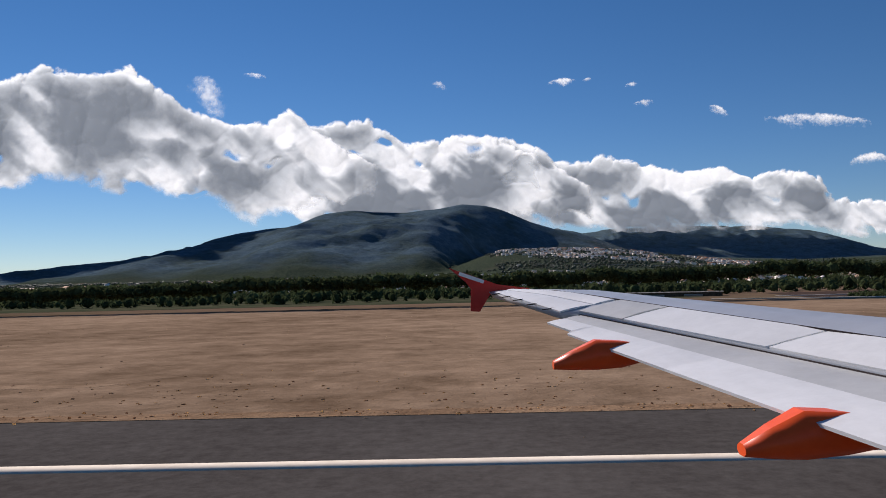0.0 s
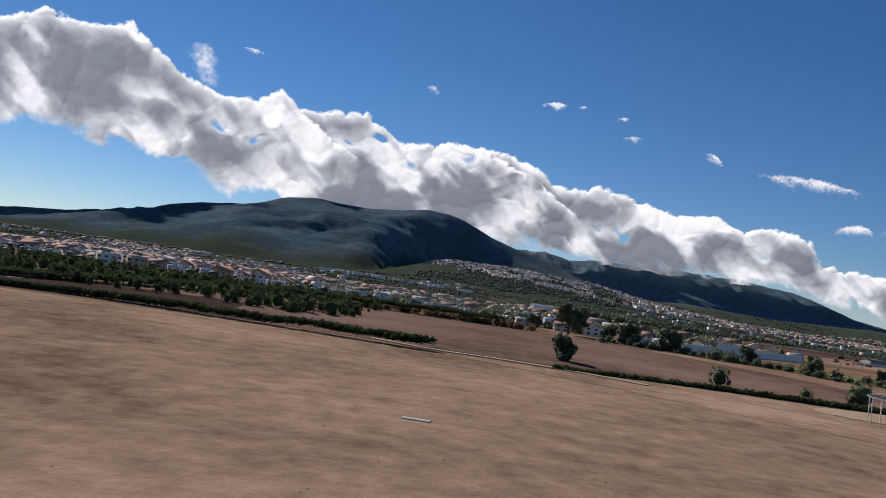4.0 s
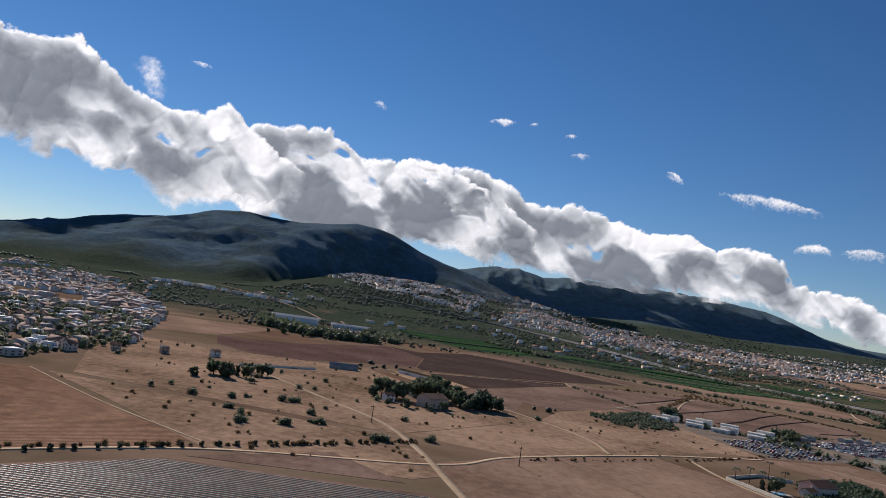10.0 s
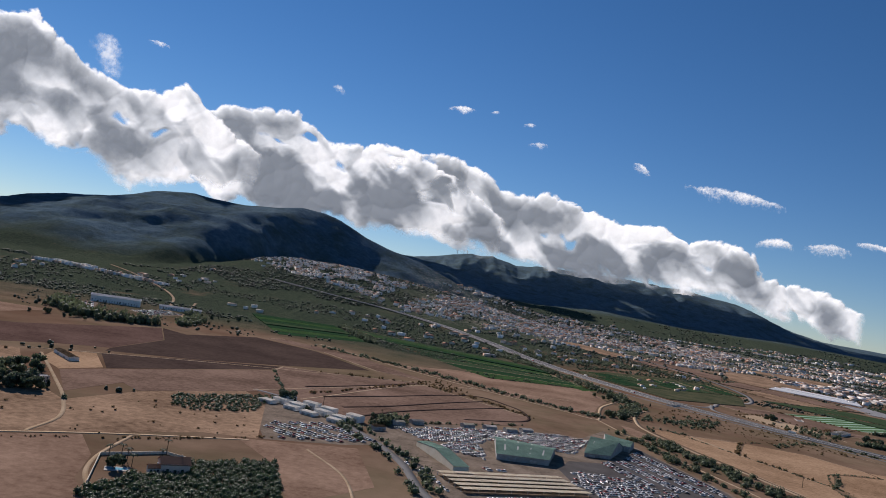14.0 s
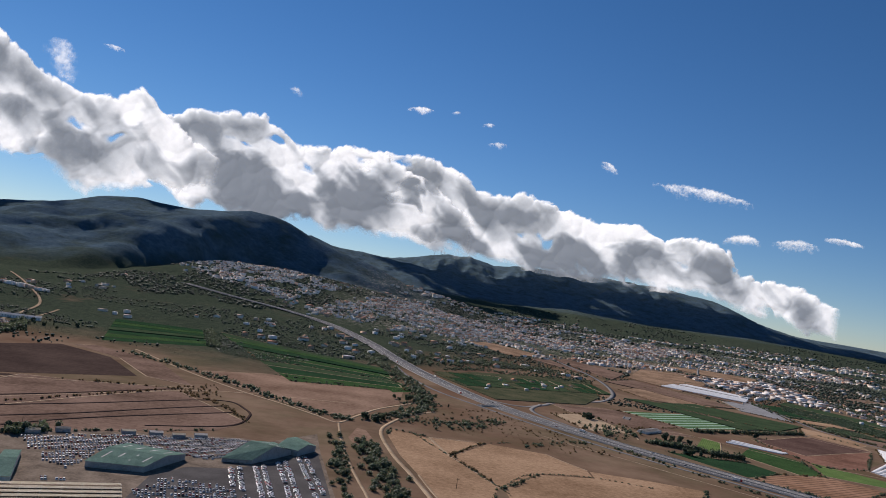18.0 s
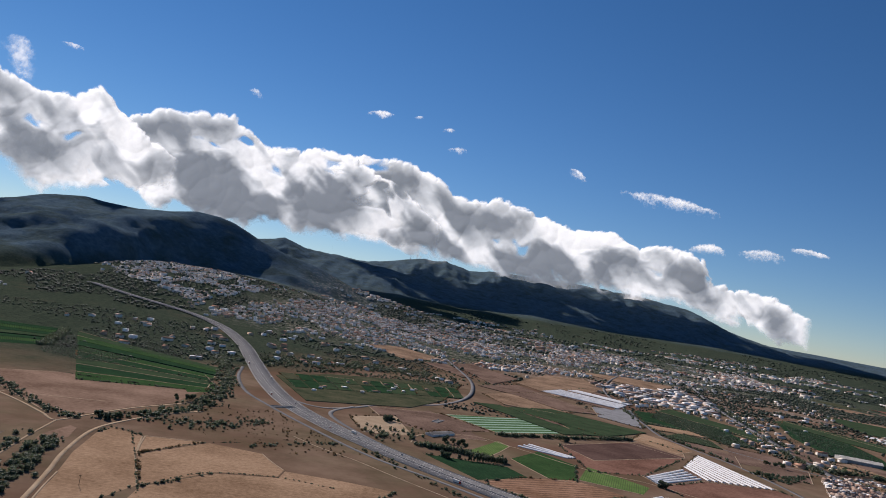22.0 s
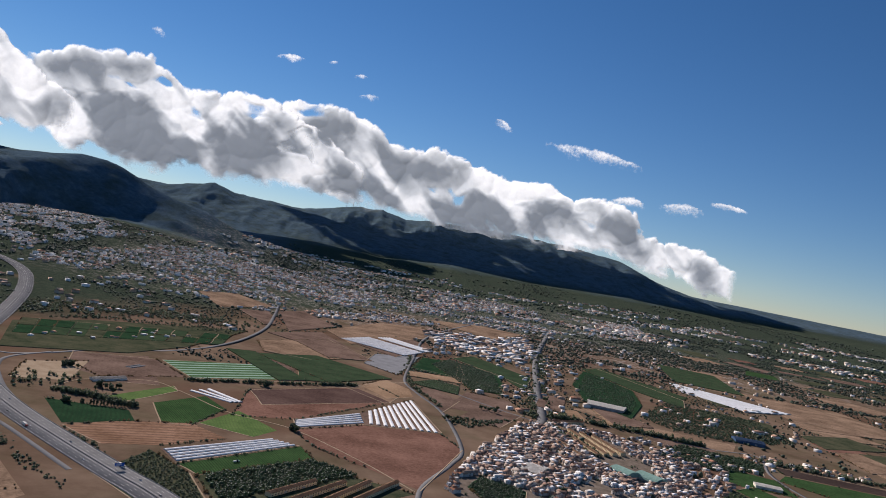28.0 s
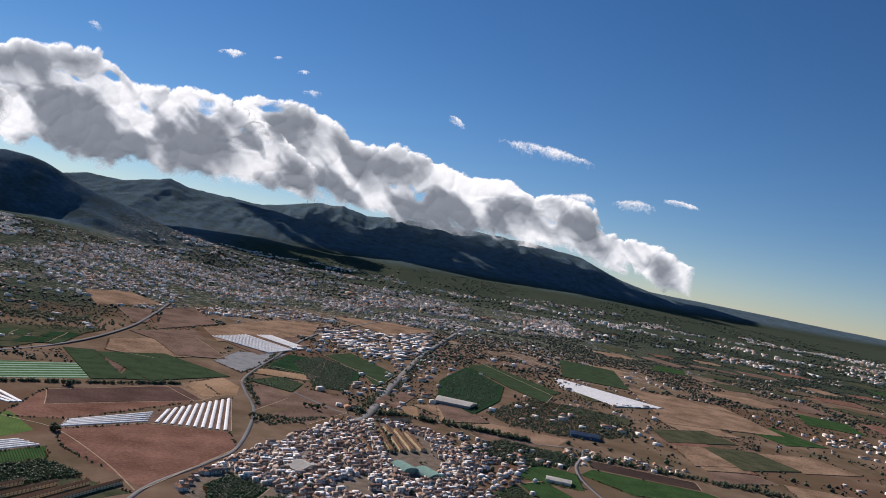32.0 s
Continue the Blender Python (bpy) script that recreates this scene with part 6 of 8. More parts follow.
house_paint = by_object("house_paint", ((0.7, 0.64, 0.57), (0.62, 0.5, 0.4), (0.76, 0.73, 0.68), (0.52, 0.38, 0.28), (0.74, 0.7, 0.63), (0.6, 0.46, 0.36)))
tile_roof = by_object("tile_roof", ((0.3, 0.14, 0.08), (0.36, 0.21, 0.13), (0.25, 0.13, 0.085), (0.33, 0.18, 0.11)))


def house(w, d, h, flat, label, stories=2, group="village houses"):
    """A house: walls, a pitched or flat roof, windows with sills, a door and a chimney."""
    base = tagged(new("house"), label, "house", group=group)
    bm = bmesh.new()
    if flat:
        boxes(bm, -w / 2, -d / 2, -0.1, w / 2, d / 2, h)
        part("wall", bm, house_paint, base)
        bm = boxes(bmesh.new(), -w / 2 + 0.05, -d / 2 + 0.05, h, w / 2 - 0.05, d / 2 - 0.05, h + 0.03)
        roof = part("roof", bm, flat_roof, base, "flat roof terrace")
        for x0, y0, x1, y1 in ((-w / 2, -d / 2, w / 2, -d / 2 + 0.05), (-w / 2, d / 2 - 0.05, w / 2, d / 2)):
            part("parapet", boxes(bmesh.new(), x0, y0, h, x1, y1, h + 0.16), house_paint, roof)
    else:
        for vert in [bm.verts.new(q) for q in ((-w / 2, -d / 2, -0.1), (w / 2, -d / 2, -0.1), (w / 2, d / 2, -0.1), (-w / 2, d / 2, -0.1), (-w / 2, -d / 2, h), (w / 2, -d / 2, h), (w / 2, d / 2, h), (-w / 2, d / 2, h),
                                               (-w / 2, 0, h + d * 0.22), (w / 2, 0, h + d * 0.22))]:
            pass
        bm.verts.ensure_lookup_table()
        for q in ((0, 1, 5, 4), (1, 2, 6, 9, 5), (2, 3, 7, 6), (3, 0, 4, 8, 7)):
            bm.faces.new([bm.verts[i] for i in q])
        part("wall", bm, house_paint, base)
        bm = bmesh.new()
        e, r = 0.1, d * 0.22
        for s in (-1, 1):
            q = [bm.verts.new(c) for c in ((-w / 2 - e, s * (d / 2 + e), h - 0.06), (w / 2 + e, s * (d / 2 + e), h - 0.06), (w / 2 + e, 0, h + r + 0.02), (-w / 2 - e, 0, h + r + 0.02))]
            bm.faces.new(q if s < 0 else q[::-1])
        bmesh.ops.remove_doubles(bm, verts=bm.verts, dist=0.001)
        bmesh.ops.solidify(bm, geom=bm.faces, thickness=0.05)
        roof = part("roof", bm, tile_roof, base, "terracotta tiled roof")
        part("chimney", boxes(bmesh.new(), w * 0.2, -0.08, h + r * 0.4, w * 0.2 + 0.13, 0.08, h + r + 0.2), house_paint, roof)
    for s in range(stories):
        z = 0.28 + s * (h - 0.1) / stories
        for x in (-w * 0.27, w * 0.25):
            for y in (-d / 2, d / 2):
                pane = part("window", boxes(bmesh.new(), x - 0.13, y - 0.012, z, x + 0.13, y + 0.012, z + 0.3), dark_glass, base)
                part("sill", boxes(bmesh.new(), x - 0.16, y - 0.03, z - 0.04, x + 0.16, y + 0.03, z - 0.005), white_paint, pane)
    part("door", boxes(bmesh.new(), -0.12, -d / 2 - 0.014, 0, 0.12, -d / 2 + 0.01, 0.5), bark, base, "dark wooden door")
    return base


kinds = [house(1.7, 1.5, 1.15, False, "white two-storey village house with a tiled roof"), house(1.5, 1.35, 0.85, False, "low pale village house with a tiled roof", 1),
         house(1.6, 1.5, 1.3, True, "cream flat-roofed village house with a terrace"), house(2.2, 1.5, 1.25, False, "long village house with an old tiled roof"),
         house(1.3, 1.4, 1.5, True, "narrow tall village house with a flat roof")]
rng = np.random.default_rng(90)
for i, (x, y) in enumerate(single):
    m = pose(x, y, 0.02, 0, 0, rng.choice((28, 28, 118)) + rng.normal(0, 2))
    if i < 5:
        kinds[i].matrix_basis = m
    else:
        copy_thing(kinds[rng.integers(5)], m)
farm = house(3.4, 2.4, 1.2, False, "white farmhouse among trees", 1, "farm buildings")
farm.matrix_basis = pose(203, 137.4, 0.02, 0, 0, 48) @ Matrix.Scale(1.35, 4)
for x, y, a in ((195.4, 137, 30), (212, 152, 45), (140.8, 152.5, 20), (147.4, 160, 35), (155.6, 167.5, 50), (199, 149.5, 48), (113, 103.5, 42), (120.5, 111.5, 42), (129, 118, 36)):
    copy_thing(kinds[int(x) % 5], pose(x, y, 0.02, 0, 0, a))


# ---- large buildings ----
def shed(name, label, corners, h, roof_mat, wall_mat, pitch=0.12, skylights=0, category="warehouse"):
    """A hall on a four-sided plan: walls, a low gabled roof, doors and skylights."""
    q = [Vector((*c, 0)) for c in corners]
    base = tagged(new(name), label, category)
    o = (q[0] + q[1] + q[2] + q[3]) / 4
    base.location = o
    q = [c - o for c in q]
    long = max((q[1] - q[0]).length, 0.1)
    wide = (q[3] - q[0]).length
    rise = wide * pitch
    bm = bmesh.new()
    lo = [bm.verts.new(c - Vector((0, 0, 0.1))) for c in q]
    hi = [bm.verts.new(c + Vector((0, 0, h))) for c in q]
    ra, rb = bm.verts.new((q[0] + q[3]) / 2 + Vector((0, 0, h + rise))), bm.verts.new((q[1] + q[2]) / 2 + Vector((0, 0, h + rise)))
    for loop in ((lo[0], lo[1], hi[1], hi[0]), (lo[1], lo[2], hi[2], rb, hi[1]), (lo[2], lo[3], hi[3], hi[2]), (lo[3], lo[0], hi[0], ra, hi[3])):
        bm.faces.new(loop)
    bmesh.ops.recalc_face_normals(bm, faces=bm.faces)
    part("wall", bm, wall_mat, base)
    grown = [c * 1.03 for c in q]
    ga, gb = (grown[0] + grown[3]) / 2 + Vector((0, 0, h + rise + 0.05)), (grown[1] + grown[2]) / 2 + Vector((0, 0, h + rise + 0.05))
    e = Vector((0, 0, h + 0.03))
    for s, (a, b) in enumerate(((grown[0] + e, grown[1] + e), (grown[3] + e, grown[2] + e))):
        bm = bmesh.new()
        bm.faces.new([bm.verts.new(c) for c in ((a, b, gb, ga) if s == 0 else (b, a, ga, gb))])
        bmesh.ops.solidify(bm, geom=bm.faces, thickness=0.06)
        slope = part("roof_slope", bm, roof_mat, base)
        for k in range(skylights):
            t = (k + 0.7) / (skylights + 0.4)
            m0, m1 = a.lerp(b, t), ga.lerp(gb, t)
            up = Vector((0, 0, 0.045))
            d = (b - a).normalized() * 0.16
            bm = bmesh.new()
            bm.faces.new([bm.verts.new(c + up) for c in (m0.lerp(m1, 0.3) - d, m0.lerp(m1, 0.3) + d, m0.lerp(m1, 0.75) + d, m0.lerp(m1, 0.75) - d)])
            bmesh.ops.solidify(bm, geom=bm.faces, thickness=0.02)
            part("skylight", bm, plastic, slope, "translucent skylight strip")
    for t in (0.3, 0.7):
        c = q[0].lerp(q[1], t)
        d = (q[1] - q[0]).normalized()
        n = Vector((d.y, -d.x, 0))
        bm = bmesh.new()
        bm.faces.new([bm.verts.new(c + d * s * min(0.7, long * 0.12) + n * 0.02 + Vector((0, 0, z))) for s, z in ((-1, 0), (1, 0), (1, min(1.0, h * 0.6)), (-1, min(1.0, h * 0.6)))])
        bmesh.ops.solidify(bm, geom=bm.faces, thickness=0.03)
        part("door", bm, steel, base, "grey roller door")
    return base


shed("warehouse", "large grey hall with a green sheet roof and skylights", ((302.2, 149.5), (312.8, 151.4), (316.4, 165.2), (303.4, 167.6)), 1.2, green_sheet, grey_sheet, 0.05, 4)
shed("warehouse", "long hall with a stepped dark green roof", ((323.4, 168), (329.6, 169.6), (336.2, 184), (330.4, 190)), 0.85, green_sheet, grey_sheet, 0.09, 3)
shed("warehouse", "raised end hall with a green roof", ((332, 184.6), (337.4, 182.6), (340.6, 190.4), (334.6, 197.4)), 1.4, green_sheet, grey_sheet, 0.06)
shed("shelter", "narrow shelter with a dark green roof", ((286.5, 150), (289, 151.5), (296, 135), (293.2, 133.6)), 0.9, green_sheet, cream_sheet, 0.05, 0, "shelter")
for x, y, a, mat in ((281.8, 169.5, 0.5, cream_sheet), (286, 174.4, 0.5, grey_sheet), (298.1, 181, 0.5, cream_sheet), (303.6, 183.5, 0.5, white_paint), (308.7, 184.4, 0.4, cream_sheet), (313, 187.6, 0.4, white_paint), (278, 160, 0.6, bark)):
    c, s = math.cos(a), math.sin(a)
    shed("shed", "small shed with a pale roof at the yard", [(x + c * u - s * v, y + s * u + c * v) for u, v in ((-1.5, -1), (1.5, -1), (1.5, 1), (-1.5, 1))], 0.8, mat, grey_sheet, 0.12, 0, "shed")
for i in range(12):
    x, y = 252.5 + 1.75 * i + (i % 2) * 1.0, 171 - 1.15 * i + (i % 3) * 3.4
    c, s = math.cos(-0.5), math.sin(-0.5)
    shed("white_building", "white flat commercial building", [(x + c * u - s * v, y + s * u + c * v) for u, v in ((-1.7, -1.2), (1.7, -1.2), (1.7, 1.2), (-1.7, 1.2))], 0.7 + 0.35 * (i % 3), white_paint, white_paint, 0.03, 0, "building")


def canopy(a, b, width, label):
    """A long parking canopy on posts."""
    a, b = Vector((*a, 0)), Vector((*b, 0))
    d = (b - a).normalized()
    n = Vector((-d.y, d.x, 0)) * width / 2
    base = tagged(new("parking_canopy"), label, "canopy", group="parking canopies")
    bm = bmesh.new()
    bm.faces.new([bm.verts.new(c) for c in (a - n + Vector((0, 0, 0.72)), b - n + Vector((0, 0, 0.72)), b + n + Vector((0, 0, 0.62)), a + n + Vector((0, 0, 0.62)))])
    bmesh.ops.solidify(bm, geom=bm.faces, thickness=0.05)
    part("roof", bm, cream_sheet, base)
    for k in range(9):
        c = a.lerp(b, k / 8)
        part("post", rod(bmesh.new(), c, c + Vector((0, 0, 0.68)), 0.05), steel, base)


for k in range(5):
    canopy((290.5 + 0.9 * k, 129 - 2.1 * k), (313 + 0.9 * k, 140 - 2.1 * k), 1.75, "long cream parking canopy on steel posts")

shed("service_building", "low flat grey service building behind the taxiway", ((13, 58), (20, 56.8), (20.4, 58.6), (13.4, 59.8)), 0.3, grey_sheet, bark, 0.02, 0, "building")
hall = shed("factory", "big white-roofed factory hall", ((717, 446), (738, 440), (746, 455), (722, 464)), 2.2, white_paint, grey_sheet, 0.05, 0, "factory")
shed("factory", "blue-walled industrial hall on the plain", ((795, 405), (812, 402), (815, 412), (798, 416)), 1.8, blue_sheet, blue_sheet, 0.06, 0, "factory")
shed("shed", "blue farm shed beside the track", ((178.5, 179), (185, 181), (184, 184), (178, 182.5)), 0.9, blue_sheet, grey_sheet, 0.1, 0, "shed")
shed("shed", "long low farm shed with a brown roof", ((193.5, 192), (202, 182.5), (203.6, 184.4), (195, 194)), 0.8, bark, white_paint, 0.1, 0, "shed")
shed("shed", "long low grey farm shed", ((164, 157.4), (177, 170), (176.4, 171), (163.4, 158.4)), 0.3, grey_sheet, white_paint, 0.1, 0, "shed")
shed("shed", "yellow-fronted market shed by the road", ((749, 300), (760, 297), (762, 303), (751, 306)), 1.2, white_paint, cream_sheet, 0.06, 0, "shed")
shed("shed", "low shed among nursery plots with a grey roof", ((460, 308), (470, 320), (467, 324), (457, 312)), 0.8, grey_sheet, white_paint, 0.08, 0, "shed")
shed("warehouse", "white village hall with a long roof", ((634, 268), (640, 262), (648, 274), (642, 279)), 1.4, white_paint, cream_sheet, 0.08, 0)


def vault(x, y, w, length, turn, label):
    """A sports hall with an arched green roof."""
    base = tagged(new("sports_hall"), label, "sports hall", group="sports halls")
    base.matrix_basis = pose(x, y, 0, 0, 0, turn)
    part("wall", boxes(bmesh.new(), -w / 2, -length / 2, -0.1, w / 2, length / 2, 0.9), grey_sheet, base)
    t = np.linspace(0, math.pi, 9)
    v = [(-math.cos(a) * w * 0.53, s * length * 0.52, 0.9 + math.sin(a) * w * 0.24) for s in (-1, 1) for a in t]
    f = [(i, i + 1, i + 10, i + 9) for i in range(8)] + [tuple(range(8, -1, -1)), tuple(range(9, 18))]
    me = bpy.data.meshes.new("roof")
    me.from_pydata(v, [], f)
    me.materials.append(green_sheet)
    part("roof", me, green_sheet, base, "arched green roof")


vault(683, 287, 8, 10, 30, "sports hall with an arched dark green roof")
vault(693, 283, 8, 11, 30, "sports hall with an arched blue-green roof")


def terrace(a, b, wide, h, label, wall, roof):
    """A long row of joined flats with one ridge roof, windows and doors in a row."""
    a, b = Vector((*a, 0)), Vector((*b, 0))
    d = (b - a).normalized()
    n = Vector((-d.y, d.x, 0)) * wide / 2
    base = shed("row_of_flats", label, [(c.x, c.y) for c in (a - n, b - n, b + n, a + n)], h, roof, wall, 0.2, 0, "row of flats")
    o = base.location
    for s in (-1, 1):
        for k in range(int((b - a).length / 1.3)):
            for z in (0.25, 0.85):
                c = a + d * (0.8 + 1.3 * k) + n * s * 1.01 - o
                bm = bmesh.new()
                bm.faces.new([bm.verts.new(c + d * u + Vector((0, 0, w))) for u, w in ((-0.18, z), (0.18, z), (0.18, z + 0.34), (-0.18, z + 0.34))])
                bmesh.ops.solidify(bm, geom=bm.faces, thickness=0.02)
                part("window", bm, dark_glass, base)


ochre = material("ochre_render", (0.66, 0.5, 0.3), (0.78, 0.62, 0.4), 0.6)
brown_tile = material("brown_roof_tile", (0.26, 0.16, 0.1), (0.4, 0.26, 0.17), 1.2, fine=8)
for k in range(4):
    terrace((679.5 + 5.2 * k, 312 + 3.2 * k), (674.5 + 5.2 * k, 362 - 3.5 * k), 2.6, 1.4, "long terrace of ochre flats with brown roofs", ochre, brown_tile)
for k in range(3):
    terrace((662 + 4.0 * k, 300 + 2.5 * k), (658 + 4.0 * k, 332 - 2 * k), 2.3, 1.3, "terrace of cream flats in the village", cream_sheet, brown_tile)
terrace((672, 372), (694, 384), 3.0, 1.5, "terrace of flats by the main street", ochre, brown_tile)
for a, b in (((546, 201), (558, 218)), ((553, 199), (567, 221)), ((560.5, 199), (575, 225)), ((568, 201), (584, 229))):
    terrace(a, b, 2.2, 1.1, "row of brown-roofed terraced houses by the field", ochre, brown_tile)
pale = material("white_render", (0.74, 0.7, 0.63), (0.86, 0.82, 0.75), 0.5)
terrace((119, 373), (141, 379), 4.5, 3.0, "long white hotel block with rows of balconies", pale, flat_roof)
terrace((146, 392), (166, 398), 3.5, 1.6, "white apartment row near the pines", pale, flat_roof)
for o in [o for o in scene.objects if o.name.startswith("row_of_flats") and o.location.y > 390]:
    o.location.z = ground_z(o.location.x, o.location.y)
# long white wall and ochre block at the edge of the town
for a, b, h in (((102, 93), (109, 97.7), 0.8), ((109, 97.7), (115.5, 104), 1.0), ((115.5, 104), (122.4, 110.8), 1.5), ((122.4, 110.8), (134, 119), 1.0)):
    p0, p1 = Vector((*a, 0)), Vector((*b, 0))
    d = (p1 - p0).normalized()
    n = Vector((-d.y, d.x, 0)) * 0.06
    bm = bmesh.new()
    bm.faces.new([bm.verts.new(c) for c in (p0 - n, p1 - n, p1 + n, p0 + n)])
    top = bmesh.ops.extrude_face_region(bm, geom=bm.faces[:])
    bmesh.ops.translate(bm, verts=[e for e in top["geom"] if isinstance(e, bmesh.types.BMVert)], vec=(0, 0, h))
    bmesh.ops.recalc_face_normals(bm, faces=bm.faces)
    tagged(new("boundary_wall", to_mesh("boundary_wall", bm, pale)), "long whitewashed boundary wall at the edge of town", "wall", group="town walls")


# ---- trees that stand singly ----
def crown_mesh(name, lobes, spread_r, height, leafs, mat, seed, leaf_size=0.1):
    """Leaf sprays on several lobes round a dim core, for a tree of height 1."""
    rng = np.random.default_rng(seed)
    v, f = [], []
    for _ in range(lobes):
        a, rr = rng.uniform(0, 6.28), spread_r * math.sqrt(rng.random()) * 0.75
        c = np.array([rr * math.cos(a), rr * math.sin(a), rng.uniform(1 - height, 0.86)])
        r = rng.uniform(0.32, 0.5) * spread_r * 1.1
        core = dots[rng.integers(4)] * r * 0.72 + c
        f += (dot_f + len(v)).tolist()
        v += core.tolist()
        for _ in range(leafs):
            d = rng.normal(0, 1, 3)
            d /= np.linalg.norm(d)
            p = c + d * r * rng.uniform(0.75, 1.12)
            u = np.cross(d + rng.normal(0, 0.7, 3), rng.normal(0, 1, 3))
            u /= np.linalg.norm(u)
            w = np.cross(u, d + rng.normal(0, 0.5, 3))
            w /= np.linalg.norm(w)
            s = leaf_size * rng.uniform(0.6, 1.3)
            k = len(v)
            v += [(p - u * s).tolist(), (p + w * s * 0.7).tolist(), (p + u * s).tolist(), (p - w * s * 0.7).tolist()]
            f += [[k, k + 1, k + 2], [k, k + 2, k + 3]]
    return soup(name, np.array(v), np.array(f), [mat])


def trunk_mesh(lean, limbs, seed, thick=0.035, top=0.62):
    rng = np.random.default_rng(seed)
    bm = bmesh.new()
    rod(bm, (0, 0, -0.03), (lean * 0.4, 0, top * 0.6), thick, thick * 0.7)
    rod(bm, (lean * 0.4, 0, top * 0.58), (lean, 0.02, top), thick * 0.7, thick * 0.45)
    for k in range(limbs):
        a = k * 6.28 / limbs + rng.uniform(-0.4, 0.4)
        rod(bm, (lean * 0.4, 0, top * 0.55), (lean * 0.4 + 0.2 * math.cos(a), 0.2 * math.sin(a), top + 0.12), thick * 0.45, thick * 0.2, 6)
    return to_mesh("trunk", bm, bark)


def tree(label, lobes, spread_r, height, mat, seed, group="trees of the plain"):
    base = tagged(new("tree"), label, "tree", group=group)
    part("trunk", trunk_mesh(0.05, 4, seed), bark, base)
    part("crown", crown_mesh("crown", lobes, spread_r, height, 46, mat, seed), mat, base)
    return base


kinds = [tree("broad dark green tree at a field edge", 8, 0.42, 0.7, leaf, 1), tree("round bushy green tree", 12, 0.5, 0.95, leaf_dark, 2), tree("tall narrow dark cypress", 7, 0.17, 0.92, leaf_dark, 3),
         tree("open-crowned olive tree in dry ground", 9, 0.5, 0.6, leaf, 4)]
spots = [(86.2, 49.7, 1.6, 1), (94.5, 101, 4.6, 0), (105, 91, 2.6, 1), (101, 94, 2.6, 1), (98.5, 96, 2.0, 1), (112, 85, 1.9, 1), (121.1, 47.5, 0.9, 1), (132, 47.6, 1.0, 1),
         (116, 78, 2.2, 0), (90, 104, 2.4, 0), (128.5, 88, 1.2, 1), (150, 50, 1.1, 1), (156.5, 49.4, 1.0, 1)]
rng = np.random.default_rng(44)
for cx, cy, n, s in ((202, 149, 14, 4.0), (209, 143, 10, 2.5), (194.5, 142, 8, 2.5), (203, 158, 8, 4), (166, 136, 9, 4), (170, 143, 8, 4), (213, 145, 8, 3), (280, 168, 7, 2.0), (256, 176, 6, 3), (246, 105, 5, 1.2), (352, 246, 8, 4), (365, 300, 12, 7),
                     (468, 300, 10, 5), (464, 270, 6, 4), (440, 330, 8, 5), (527, 352, 6, 5), (546, 278, 5, 1.5), (614, 340, 6, 6), (640, 385, 10, 8), (640, 250, 8, 6), (150, 280, 10, 9), (120, 396, 10, 12), (176, 380, 10, 12)):
    spots += [(cx + rng.normal(0, s * 0.6), cy + rng.normal(0, s * 0.6), rng.uniform(1.3, 2.7) * (1.25 if 190 < cx < 215 else 1.0), int(rng.integers(0, 4))) for _ in range(n)]
for x, y in ((472 + 1.1 * k, 262 + 0.42 * k) for k in range(14)):
    spots.append((x, y + 9, 2.4, 2))
spots += [(x, y, 0.5, 1) for x, y in zip(np.linspace(165, 201, 26), np.interp(np.linspace(165, 201, 26), (164, 180, 202), (66.6, 82, 102.5)))]
for i, (x, y, h, k) in enumerate(spots[:290]):
    m = pose(x, y, ground_z(x, y) + 0.01, 0, 0, (i * 137) % 360) @ Matrix.Scale(h, 4)
    if i < 4 and k == i:
        kinds[k].matrix_basis = m
    else:
        copy_thing(kinds[k], m)
for k in range(4):
    if kinds[k].matrix_basis == Matrix.Identity(4):
        kinds[k].matrix_basis = pose(196 + 3 * k, 131 + k, 0.01) @ Matrix.Scale(1.5, 4)


def palm(x, y, h, seed):
    rng = np.random.default_rng(seed)
    base = tagged(new("palm_tree"), "tall palm tree beside the villa pool", "palm tree", group="palms at the villa")
    base.location = (x, y, 0.01)
    bm = bmesh.new()
    for k in range(6):
        rod(bm, (0, 0, h * k / 6 - 0.01), (0, 0, h * (k + 1) / 6), 0.05 - 0.003 * k, 0.055 - 0.003 * k, 7)
    part("trunk", bm, bark, base)
    for k in range(13):
        a, dip = k * 2.4, rng.uniform(0.1, 0.75)
        c, s = math.cos(a), math.sin(a)
        v, f = [], []
        for j in range(6):
            t = j / 5
            r, z = 0.62 * t, h + 0.22 * math.sin(t * 2.4) - dip * t * t * 0.55
            w = 0.085 * math.sin(math.pi * min(0.12 + t * 0.88, 0.98))
            v += [(c * r - s * w, s * r + c * w, z - 0.04 * t), (c * r, s * r, z + 0.02), (c * r + s * w, s * r - c * w, z - 0.04 * t)]
            if j:
                q = 3 * j
                f += [(q - 3, q - 2, q + 1, q), (q - 2, q - 1, q + 2, q + 1)]
        me = bpy.data.meshes.new("frond")
        me.from_pydata(v, [], f)
        me.materials.append(leaf)
        part("frond", me, leaf, base)


for k, (x, y, h) in enumerate(((244.2, 108.5, 1.5), (246.0, 108.3, 1.9), (247.2, 107.4, 1.7), (250.6, 113, 2.3), (251.2, 109.5, 1.8), (248.6, 105.6, 1.5))):
    palm(x, y, h, k)

